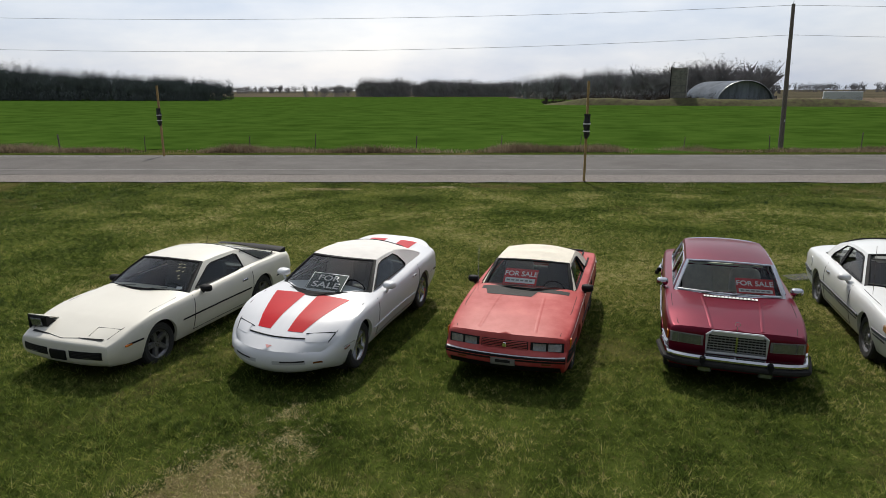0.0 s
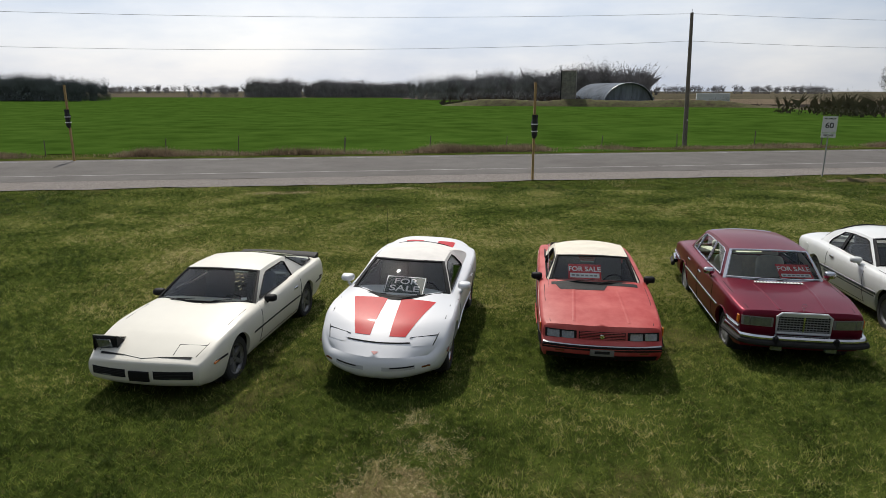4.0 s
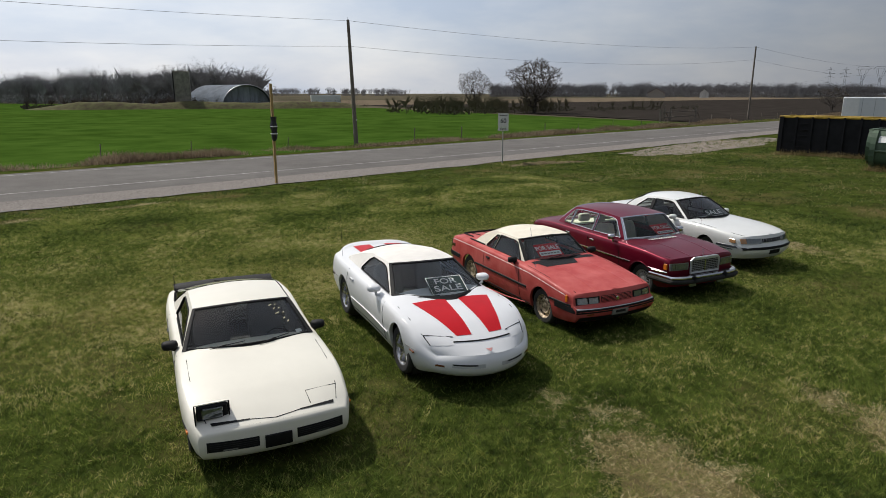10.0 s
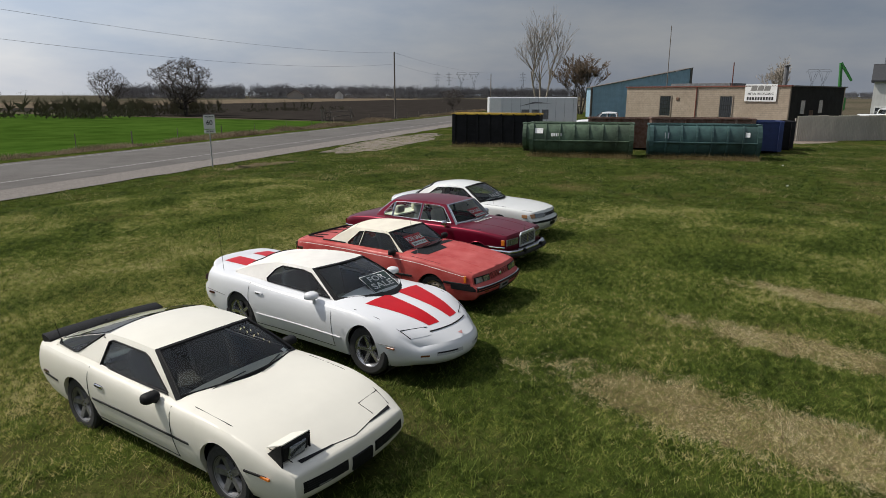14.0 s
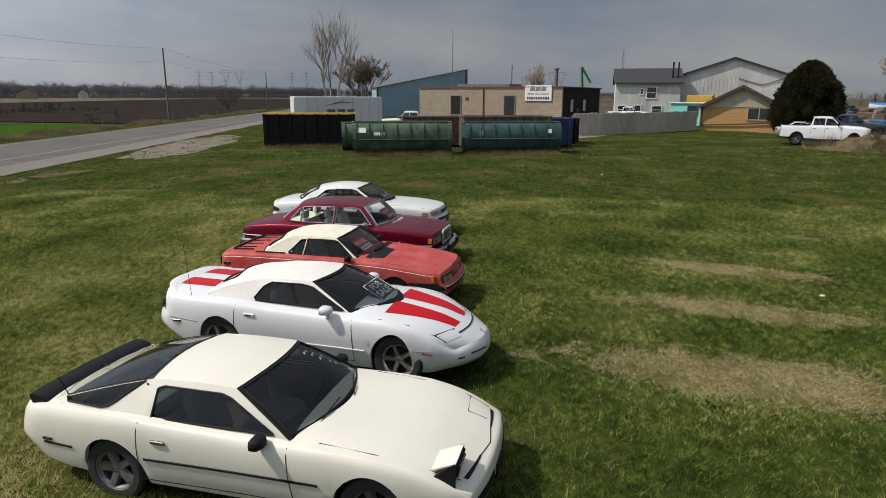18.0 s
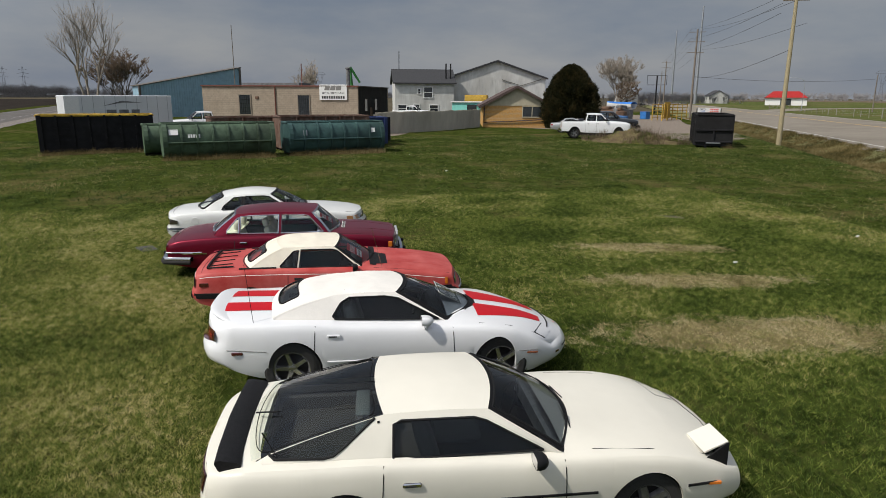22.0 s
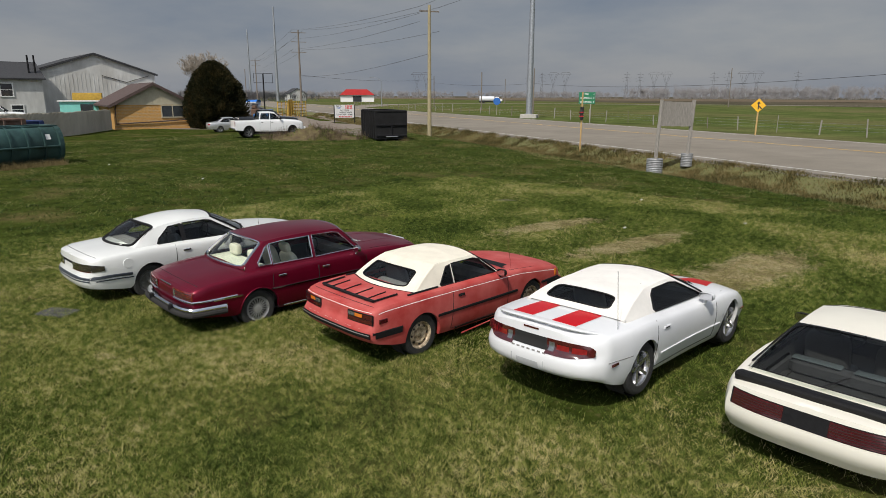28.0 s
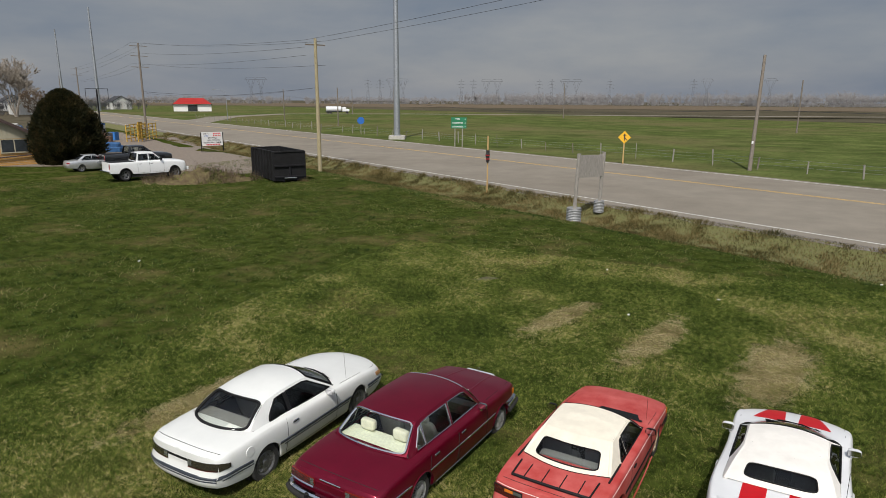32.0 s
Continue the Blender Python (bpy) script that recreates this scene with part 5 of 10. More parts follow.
for sg in (1, -1):
    c.gap([c.top(x, sg * q, 0.001) for x, q in ((0.72, 0.93), (1.3, 0.93), (2.1, 0.90))])
    c.patch("hood_crease", lambda u, v: c.top_y(0.95 + 1.1 * u, sg * (0.30 + 0.05 * u + 0.05 * v), 0.001 + 0.003 * math.sin(math.pi * v)), P_CORAL, n=(10, 3))
    rec = c.on_end("lamp_recess", sg * 0.34, sg * 0.765, 0.552, 0.672, M_BLACK, off=0.004)
    for k in (0, 1):
        b = 0.375 + 0.195 * k
        c.on_end("headlamp", sg * b, sg * (b + 0.165), 0.566, 0.658, M_LENS, off=0.014, parent=rec, n=(3, 2), solid=0.012)
    c.on_end("turn_lamp", sg * 0.50, sg * 0.62, 0.40, 0.42, M_AMBERDK, off=0.006, n=(3, 1))
    s1 = c.side(2.02, 0.64, sg, 0.004)
    part("side_marker", Geo().bbox((s1.x, s1.y, s1.z), (0.05, 0.02, 0.12), 0.005), M_AMBER, c.root)
    lamp = c.on_end("tail_lamp", sg * 0.32, sg * 0.80, 0.655, 0.800, M_BLACK, True, 0.012, n=(6, 3), solid=0.02)
    c.on_end("red_lens", sg * 0.335, sg * 0.79, 0.665, 0.722, M_DKRED, True, 0.016, parent=lamp, n=(6, 1))
    c.on_end("red_lens", sg * 0.62, sg * 0.79, 0.730, 0.790, M_DKRED, True, 0.016, parent=lamp, n=(4, 1))
    c.on_end("amber_band", sg * 0.475, sg * 0.615, 0.736, 0.785, M_AMBER, True, 0.017, parent=lamp, n=(3, 1))
    c.on_end("reverse_lamp", sg * 0.335, sg * 0.47, 0.736, 0.785, M_LENS, True, 0.017, parent=lamp, n=(3, 1))
    c.gap([c.top(-1.46 + 0.60 * t, sg * 0.885, 0.010) for t in np.linspace(0, 1, 6)], "hood_well_strip", M_BLACK, 0.016)
    s1 = c.side(-2.12, 0.70, sg, 0.004)
    part("side_marker", Geo().bbox((s1.x, s1.y, s1.z), (0.14, 0.02, 0.06), 0.005), M_DKRED, c.root)
gr = c.on_end("grille", -0.31, 0.31, 0.545, 0.672, M_GAP, off=0.004)
for k in range(6):
    c.on_end("grille_bar", -0.30, 0.30, 0.552 + 0.0205 * k, 0.560 + 0.0205 * k, P_CORAL, off=0.016, parent=gr, n=(6, 1), solid=0.012)
bd = Geo()
bd.lathe([(0.001, 0.03), (0.03, 0.028), (0.034, 0.018)], tuple(c.end_yz(0, 0.61, False, 0.0)), "x", 16)
part("oval_badge", bd, M_CHROME, gr)
c.on_end("bumper_strip", -0.80, 0.80, 0.435, 0.535, M_BLACK, off=0.018, n=(14, 2), solid=0.02)
c.on_end("bumper_shine", -0.79, 0.79, 0.505, 0.515, M_ALLOY, off=0.022, n=(14, 1))
c.on_end("bumper_shine", -0.79, 0.79, 0.462, 0.470, P_CORAL, off=0.022, n=(14, 1))
for sg in (1, -1):
    c.patch("bumper_corner", lambda u, v: c.side(1.72 + 0.42 * u, 0.44 + 0.085 * v, sg, 0.012), M_BLACK, n=(8, 2))
    c.patch("bumper_corner", lambda u, v: c.side(-1.72 - 0.50 * u, 0.47 + 0.075 * v, sg, 0.012), M_BLACK, n=(8, 2))
c.on_end("bumper_strip", -0.80, 0.80, 0.475, 0.55, M_BLACK, True, 0.016, n=(14, 2), solid=0.018)
c.on_end("bumper_shine", -0.80, 0.80, 0.524, 0.536, M_ALLOY, True, 0.020, n=(12, 1))
c.on_end("air_dam", -0.74, 0.74, 0.275, 0.37, M_BLACK, off=0.006, n=(12, 2))
pf = c.on_end("plate_bracket", -0.16, 0.16, 0.36, 0.46, M_DASH, off=0.025, n=(2, 2), solid=0.02)
c.on_end("plate_hole", -0.10, 0.10, 0.40, 0.44, M_GAP, off=0.029, parent=pf, n=(1, 1))
# luggage rack on the boot lid
rack = part("boot_rack", Geo().tube([c.top_y(-2.06, y, 0.03) for y in np.linspace(-0.60, 0.60, 9)], 0.022, 6), M_BLACK, c.root)
for y in (-0.42, -0.14, 0.14, 0.42):
    part("rack_slat", Geo().tube([c.top_y(-1.60, y, 0.012), c.top_y(-2.02, y, 0.012)], 0.009, 5), M_BLACK, rack)
for sg in (1, -1):
    part("rack_rail", Geo().tube([c.top_y(-1.56, sg * 0.62, 0.02), c.top_y(-2.06, sg * 0.60, 0.028)], 0.014, 6), M_BLACK, rack)
c.gap([c.top_y(-2.18, y, 0.001) for y in np.linspace(-0.7, 0.7, 9)])
for k in range(9):
    y = -0.62 + 0.145 * k + 0.03 * math.sin(k * 2.3)
    c.on_end("paint_chip", y, y + 0.03 + 0.05 * abs(math.sin(k * 1.7)), 0.598, 0.600 + 0.005 * abs(math.sin(k * 3.1)), M_PLATE, True, 0.004, n=(2, 1))
c.gap([c.end_yz(y, 0.825, True, 0.004) for y in np.linspace(-0.76, 0.76, 13)], "pinstripe", M_PLATE, 0.004)
c.gap([c.rear_pane(u, -0.01, 0.004) for u in np.linspace(-0.98, 0.98, 13)], "hood_well_strip", M_BLACK, 0.014)
part("antenna", Geo().tube([(0.86, -0.70, 0.88), (0.70, -0.73, 1.55)], 0.0035, 5), M_CHROME, c.root)
part("hanging_sill", Geo().tube([(0.80, -0.862, 0.25), (0.2, -0.874, 0.185), (-0.5, -0.878, 0.15)], 0.012, 6), P_CORAL, c.root, "torn sill strip hanging to the grass")
sg1 = c.sign(((0.42, -0.13, 1.03), 0.52, 0.32, 58, 0), M_SIGNRED, M_PLATE, [("FOR SALE", 0.14, 0.05, 0.86)], False)
part("note_strip", Geo().box((0, -0.085, 0.003), (0.46, 0.10, 0.002)), M_PLATE, sg1)
for k in range(6):
    part("ink_bar", Geo().box((-0.18 + 0.07 * k, -0.085, 0.0045), (0.05, 0.03, 0.001)), M_SIGNINK, sg1)
tagged(sg1, "red and white for-sale card in a windscreen", "sign", "for-sale signs")

# maroon saloon
M_TAILRED = mat("deep_red_lamp", (0.15, 0.010, 0.010), 0.15, var=0.25, scale=18, coat=1.0)
maroon_car = thing("parked_car", "dark maroon 1970s saloon with chrome grille and bumpers", "car", at_car(3.235, 13.465, 6.3, -0.09), "cars for sale in a row")
c = Car(maroon_car, dict(
    wb=2.865, kr=0.88, ra=0.36, rw=0.30, bowf=0.08, bowr=0.08, fs=FS_BOX, hole=(-1.56, 0.76), p=4.0, qb=0.88, trim_r=0.015, rear_trim_r=0.022, rear_round=12,
    W=[(-2.62, 0.86), (-2.45, 0.90), (-1.43, 0.93), (0, 0.93), (1.43, 0.91), (2.0, 0.855), (2.12, 0.82)],
    zs=[(-2.62, 0.80), (-2.3, 0.86), (-1.43, 0.91), (0, 0.92), (0.8, 0.92), (1.43, 0.90), (2.12, 0.835)],
    zc=[(-2.62, 0.84), (-2.3, 0.91), (-1.6, 0.975), (0.7, 0.985), (0.9, 0.97), (1.5, 0.945), (2.12, 0.865)],
    zb=[(-2.62, 0.38), (-1.9, 0.28), (0, 0.2), (1.9, 0.26), (2.12, 0.30)],
    ff=[(0, 0), (0.1, 0.03), (1, 0.02)], rf=[(0, 0), (0.2, 0.05), (1, 0.0)],
    A0=(0.74, 0.77, 0.945), A0c=(0.94, 0.975), A1=(0.38, 0.61, 1.352), A1c=(0.47, 1.385), C1=(-1.13, 0.60, 1.338), C1c=(-1.21, 1.365), C0=(-1.58, 0.735, 0.965), C0c=(-1.72, 0.985), rail=0.03, lift=0.03, cbow=0.02,
    win=[[(0.62, 0.975), (0.33, 1.285), (0.21, 1.31), (-0.22, 1.318), (-0.24, 0.96)], [(-0.30, 0.96), (-0.28, 1.318), (-0.80, 1.31), (-1.05, 1.29), (-1.06, 0.965)], [(-1.09, 0.97), (-1.08, 1.28), (-1.13, 1.25), (-1.33, 1.02), (-1.32, 0.972)]]), P_MAROON)
c.shell()
c.cabin(P_MAROON, P_MAROON, M_CHROME, M_GLASS, M_GLASS, M_GLASS, rear_win=(0.95, 0.05, 0.95))
c.interior(M_CREAMSEAT, M_DASH, 0.56, shelf_x=-1.12, shelf_m=M_PALEGREEN)
for sg in (1, -1):
    part("rear_headrest", pillow(Geo(), (-1.18, sg * 0.34, 1.06), (0.13, 0.29, 0.19)), M_CREAMSEAT, c.root, smooth=40)
c.wheels("cap", 0.31, 0.20)
for a, b in ((0.76, -0.26), (-0.28, -1.15)):
    c.doors(a, b, 0.9)
c.handles(-0.12, 0.80, M_CHROME)
c.handles(-0.98, 0.80, M_CHROME)
c.mirrors(0.56, 1.0, M_CHROME, (0.09, 0.18, 0.12), 0.05)
c.wipers([(-0.5, 0.1, 0.10), (0.0, 0.6, 0.10)])
c.side_strip("chrome_strip", -2.3, 2.1, lambda x: 0.60, 0.03, M_CHROME, 0.012, 40)
c.side_strip("sill_chrome", -1.05, 1.05, lambda x: 0.25, 0.035, M_CHROME, 0.008)
for sg in (1, -1):
    for a in (c.ax, -c.ax):
        pts = [c.side(a + 0.365 * math.cos(t), 0.30 + 0.365 * math.sin(t), sg, 0.004) for t in np.linspace(0.15, math.pi - 0.15, 15)]
        part("arch_trim", Geo().tube(pts, 0.009, 6), P_MAROON, c.root)
    lm = c.on_end("headlamp_unit", sg * 0.40, sg * 0.815, 0.625, 0.765, M_DASH, off=0.010, n=(6, 3), solid=0.02)
    c.on_end("headlamp", sg * 0.43, sg * 0.70, 0.635, 0.755, M_LENS, off=0.022, parent=lm, n=(5, 3), solid=0.01)
    c.on_end("turn_lamp", sg * 0.715, sg * 0.785, 0.635, 0.755, M_LENS, off=0.022, parent=lm, n=(3, 3), solid=0.01)
    s1 = c.side(2.08, 0.695, sg, 0.008)
    part("corner_lamp", Geo().bbox((s1.x - 0.03, s1.y, s1.z), (0.09, 0.025, 0.12), 0.008), M_AMBER, c.root)
    c.gap([c.top(x, sg * q, 0.001) for x, q in ((0.92, 0.92), (1.4, 0.92), (2.06, 0.90))])
    c.patch("hood_crease", lambda u, v: c.top_y(1.05 + 1.03 * u, sg * (0.36 - 0.08 * u + 0.05 * v), 0.001 + 0.005 * math.sin(math.pi * v)), P_MAROON, n=(10, 3))
    rl = c.on_end("tail_lamp", sg * 0.31, sg * 0.86, 0.64, 0.775, M_TAILRED, True, 0.014, n=(8, 3), solid=0.02)
    for k in range(4):
        c.on_end("lamp_rib", sg * 0.40, sg * 0.85, 0.655 + 0.03 * k, 0.662 + 0.03 * k, M_GAP, True, 0.022, parent=rl, n=(8, 1), solid=0.008)
    c.on_end("reverse_lamp", sg * 0.32, sg * 0.40, 0.65, 0.765, M_LENS, True, 0.018, parent=rl, n=(2, 3))
    part("fog_lamp", Geo().bbox((2.24, sg * 0.36, 0.355), (0.06, 0.17, 0.10), 0.02), M_LENS, c.root)
    part("fender_chrome", Geo().tube([c.side(x, 0.585, sg, 0.006) for x in np.linspace(1.75, 2.10, 6)], 0.018, 6), M_CHROME, c.root)
M_GRILLEFRAME = mat("satin_chrome_frame", (0.55, 0.56, 0.57), 0.3, 0.4, var=0.05)
# upright chrome grille
gs = part("grille", Geo().prism([(-0.36, 0.56), (0.36, 0.56), (0.36, 0.80), (0.30, 0.845), (-0.30, 0.845), (-0.36, 0.80)], 2.08, 2.155, "x"), M_GAP, c.root)
fr = Geo()
loop = [(2.165, y, z) for y, z in ((-0.36, 0.555), (0.36, 0.555), (0.36, 0.80), (0.30, 0.845), (-0.30, 0.845), (-0.36, 0.80), (-0.36, 0.555), (0.36, 0.555))]
fr.tube(loop, 0.022, 6, cap=False)
fr.box((2.165, 0, 0.83), (0.05, 0.62, 0.05))
part("grille_frame", fr, M_GRILLEFRAME, gs)
for k in range(6):
    part("grille_bar", Geo().box((2.163, 0, 0.59 + 0.036 * k), (0.012, 0.70, 0.010)), M_GRILLE, gs)
for k in range(15):
    part("grille_slat", Geo().box((2.159, -0.315 + 0.045 * k, 0.685), (0.006, 0.005, 0.24)), M_GRILLE, gs)
part("grille_post", Geo().box((2.168, 0, 0.69), (0.016, 0.024, 0.28)), M_CHROME, gs)
part("hood_ornament", Geo().tube([(2.10, 0, 0.86), (2.09, 0, 0.92)], 0.006, 5).lathe([(0.03, -0.003), (0.035, 0.0), (0.03, 0.003)], (2.09, 0, 0.945), "x", 14), M_CHROME, c.root)
# bumpers
for rear in (False, True):
    e = -1 if rear else 1
    x0 = -2.62 if rear else 2.27
    g = Geo()
    bw = 0.90 if rear else 0.83
    ys = np.linspace(-bw, bw, 19)
    path = [(x0 - e * (0.10 * (abs(y) / bw) ** 6 + 0.03 * y * y), y) for y in ys]
    path = [(x0 - e * 0.62, -bw - 0.07), (x0 - e * 0.25, -bw - 0.03)] + path + [(x0 - e * 0.25, bw + 0.03), (x0 - e * 0.62, bw + 0.07)]
    prof = [(-0.02, -0.03), (0.03, -0.025), (0.045, 0.0), (0.045, 0.03), (0.02, 0.055), (-0.04, 0.06), (-0.06, 0.015)]
    vs, fs = [], []
    cx = x0 - e * 0.8
    for px, py in path:
        d = Vector((px - cx, py * 0.35, 0)).normalized()
        vs += [(px + d.x * a, py + d.y * a, 0.485 + b) for a, b in prof]
    n = len(prof)
    for i in range(len(path) - 1):
        for j in range(n):
            fs.append((i * n + j, i * n + (j + 1) % n, i * n + n + (j + 1) % n, i * n + n + j))
    g.add(vs, fs)
    bp = part("bumper", g, M_CHROME, c.root, "chrome bumper with a black rubber strip", smooth=40)
    g = Geo()
    g.tube([(px + (Vector((px - cx, py * 0.35, 0)).normalized() * 0.045).x, py + (Vector((px - cx, py * 0.35, 0)).normalized() * 0.045).y, 0.435) for px, py in path], 0.042, 8)
    part("rubber_strip", g, M_UNDER, bp)
    part("bumper_mount", Geo().box((x0 - e * 0.12, 0, 0.45), (0.14, 1.5, 0.12)), M_UNDER, bp)
    for sg in (1, -1):
        part("overrider", Geo().bbox((x0 + e * 0.045, sg * 0.40, 0.475), (0.07, 0.07, 0.15), 0.02), M_BLACK, bp)
part("plate_recess", Geo().bbox((-2.555, 0, 0.69), (0.03, 0.58, 0.13), 0.01), P_MAROON, c.root)
for sg in (1, -1):
    part("lamp_lip", Geo().tube([c.end_yz(sg * y, 0.625, True, 0.02) for y in np.linspace(0.33, 0.86, 9)] + [c.side(-2.5, 0.625, sg, 0.015), c.side(-2.1, 0.625, sg, 0.012), c.side(-1.85, 0.625, sg, 0.008)], 0.018, 6), M_CHROME, c.root)
part("boot_handle", Geo().bbox((-2.555, 0, 0.79), (0.03, 0.42, 0.025), 0.008), M_CHROME, c.root)
c.gap([c.top_y(-2.50, y, 0.001) for y in np.linspace(-0.78, 0.78, 9)])
vt = c.patch("cowl_vent", lambda u, v: c.top_y(0.98 + 0.07 * v, -0.36 + 0.72 * u, 0.012), M_PLATE, "pale slotted cowl vent", (8, 2))
for k in range(14):
    part("vent_slot", Geo().box(tuple(c.top_y(1.015, -0.33 + 0.05 * k, 0.016)), (0.05, 0.016, 0.004)), M_GAP, vt)
c.gap([(x, y, 1.405) for x, y in ((-0.05, -0.38), (-0.62, -0.38), (-0.62, 0.38), (-0.05, 0.38), (-0.05, -0.38))], "sunroof_gap")
sg1 = c.sign(((0.62, 0.36, 1.06), 0.52, 0.32, 60, 4), M_SIGNRED, M_PLATE, [("FOR SALE", 0.14, 0.05, 0.86)], False)
part("note_strip", Geo().box((0, -0.095, 0.003), (0.46, 0.07, 0.002)), M_PLATE, sg1)
for k in range(6):
    part("ink_bar", Geo().box((-0.18 + 0.07 * k, -0.095, 0.0045), (0.05, 0.025, 0.001)), M_SIGNINK, sg1)
tagged(sg1, "red and white for-sale card in a windscreen", "sign", "for-sale signs")

# white aero coupe
M_AMBERPALE = mat("faded_amber_lamp", (0.42, 0.22, 0.10), 0.2, var=0.2, coat=0.8)
M_SMOKE = mat("smoked_lamp", (0.028, 0.024, 0.020), 0.12, var=0.2, scale=18, coat=1.0)
M_STRIP = mat("slate_rubber", (0.035, 0.042, 0.055), 0.45, var=0.15)
coupe = thing("parked_car", "white 1980s coupe with black side mouldings and smoked tail lamps", "car", at_car(6.02, 14.06, 3.9, -0.03, -1.0), "cars for sale in a row")
c = Car(coupe, dict(
    wb=2.649, kr=0.76, rear_round=10, rear_trim_r=0.026, ra=0.36, rw=0.31, bowf=0.20, bowr=0.16, fs=FS_ROUND, hole=(-1.50, 0.66), p=3.6, qb=0.87,
    W=[(-2.62, 0.80), (-2.4, 0.87), (-1.32, 0.90), (0, 0.90), (1.32, 0.89), (2.1, 0.85), (2.30, 0.78)],
    zs=[(-2.62, 0.86), (-2.3, 0.90), (-1.3, 0.92), (0, 0.89), (0.8, 0.87), (1.32, 0.85), (2.0, 0.79), (2.30, 0.735)],
    zc=[(-2.62, 0.91), (-2.3, 0.965), (-1.5, 0.99), (0.7, 0.955), (0.9, 0.93), (1.5, 0.89), (2.1, 0.82), (2.30, 0.77)],
    zb=[(-2.62, 0.36), (-1.8, 0.26), (0, 0.2), (1.8, 0.22), (2.30, 0.27)],
    ff=[(0, 0), (0.3, 0.05), (0.42, 0.06), (0.5, 0.13), (0.72, 0.13), (1, 0.03)], rf=[(0, 0), (0.4, 0.02), (0.55, 0.03), (0.62, 0.09), (0.8, 0.09), (1, 0.02)],
    A0=(0.64, 0.735, 0.905), A0c=(0.93, 0.945), A1=(0.06, 0.56, 1.285), A1c=(0.17, 1.335), C1=(-0.98, 0.57, 1.255), C1c=(-1.13, 1.315), C0=(-1.50, 0.70, 0.945), C0c=(-1.76, 0.98), cbow=0.05, rbulge=0.05, rail=0.03, lift=0.035, trim_r=0.015,
    win=[[(0.52, 0.925), (0.04, 1.225), (-0.08, 1.247), (-0.52, 1.252), (-0.54, 0.92)], [(-0.60, 0.922), (-0.58, 1.25), (-0.80, 1.225), (-1.04, 1.04), (-1.08, 0.965), (-1.04, 0.935)]]), P_WHITE_OLD)
c.shell()
c.cabin(P_WHITE_OLD, P_WHITE_OLD, M_BLACK, M_GLASS, M_TINT, M_GLASS, rear_win=(0.92, 0.05, 0.95))
c.interior(M_GREYSEAT, M_DASH, 0.50, shelf_x=-1.18, shelf_m=M_DASH)
c.wheels("dish", 0.325, 0.21)
c.doors(0.55, -0.80, 0.9)
c.handles(-0.60, 0.79, M_CHROME)
c.mirrors(0.36, 0.95, P_WHITE_OLD, (0.12, 0.19, 0.11), 0.06)
c.wipers([(-0.7, -0.1, 0.09), (0.0, 0.6, 0.09)])
c.side_strip("side_moulding", -2.55, 2.2, lambda x: 0.53 + 0.03 * smooth01(-1.4 - x), 0.055, M_STRIP, 0.014, 40)
c.side_strip("lower_moulding", -2.5, 2.1, lambda x: 0.465 + 0.03 * smooth01(-1.4 - x), 0.022, M_STRIP, 0.008, 40)
c.on_end("bumper_strip", -0.80, 0.80, 0.475, 0.53, M_BLACK, off=0.010, n=(14, 2), solid=0.012)
c.on_end("bumper_strip", -0.80, 0.80, 0.53, 0.585, M_STRIP, True, 0.010, n=(14, 2), solid=0.012)
c.on_end("lower_strip", -0.80, 0.80, 0.49, 0.512, M_STRIP, True, 0.008, n=(14, 1), solid=0.008)
for sg in (1, -1):
    hl = c.on_end("headlamp", sg * 0.33, sg * 0.66, 0.605, 0.71, M_LENS, off=0.012, n=(5, 3), solid=0.02)
    c.on_end("corner_lamp", sg * 0.665, sg * 0.77, 0.605, 0.705, M_AMBERPALE, off=0.012, parent=hl, n=(3, 3), solid=0.02)
    s1 = c.side(2.15, 0.655, sg, 0.006)
    part("corner_lamp", Geo().bbox((s1.x, s1.y, s1.z), (0.16, 0.02, 0.09), 0.008), M_AMBERPALE, c.root)
    tl = c.on_end("tail_lamp", sg * 0.24, sg * 0.80, 0.665, 0.80, M_SMOKE, True, 0.012, n=(10, 3), solid=0.02)
    c.on_end("lamp_band", sg * 0.24, sg * 0.80, 0.668, 0.682, M_DKRED, True, 0.016, parent=tl, n=(10, 1))
    c.patch("window_pillar", lambda u, v: c.cab(-0.615 + 0.09 * u, 0.915 + 0.33 * v, sg, 0.006), M_BLACK, n=(2, 6))
    c.on_end("reverse_lamp", sg * 0.245, sg * 0.33, 0.70, 0.795, M_LENS, True, 0.015, parent=tl, n=(2, 2))
    c.patch("corner_lamp", lambda u, v: c.side(-2.62 + 0.26 * u, 0.665 + 0.02 * u + (0.135 - 0.06 * u) * v, sg, 0.012), M_SMOKE, n=(5, 3))
    c.patch("corner_strip", lambda u, v: c.side(-2.62 + 0.10 * u, 0.53 + 0.055 * v, sg, 0.013), M_STRIP, n=(3, 1))
    c.gap([c.top(x, sg * q, 0.001) for x, q in ((0.80, 0.92), (1.4, 0.92), (2.1, 0.90), (2.26, 0.85))])
gr = c.on_end("grille", -0.31, 0.31, 0.62, 0.70, M_BLACK, off=0.008, n=(6, 2))
for k in range(8):
    c.on_end("grille_bar", -0.28 + 0.08 * k, -0.272 + 0.08 * k, 0.622, 0.698, M_CHROME, off=0.014, parent=gr, n=(1, 2))
c.on_end("tail_panel", -0.24, 0.24, 0.755, 0.80, M_BLACK, True, 0.008, n=(4, 2))
c.on_end("plate_pocket", -0.17, 0.17, 0.36, 0.46, M_BLACK, off=0.006, n=(4, 2))
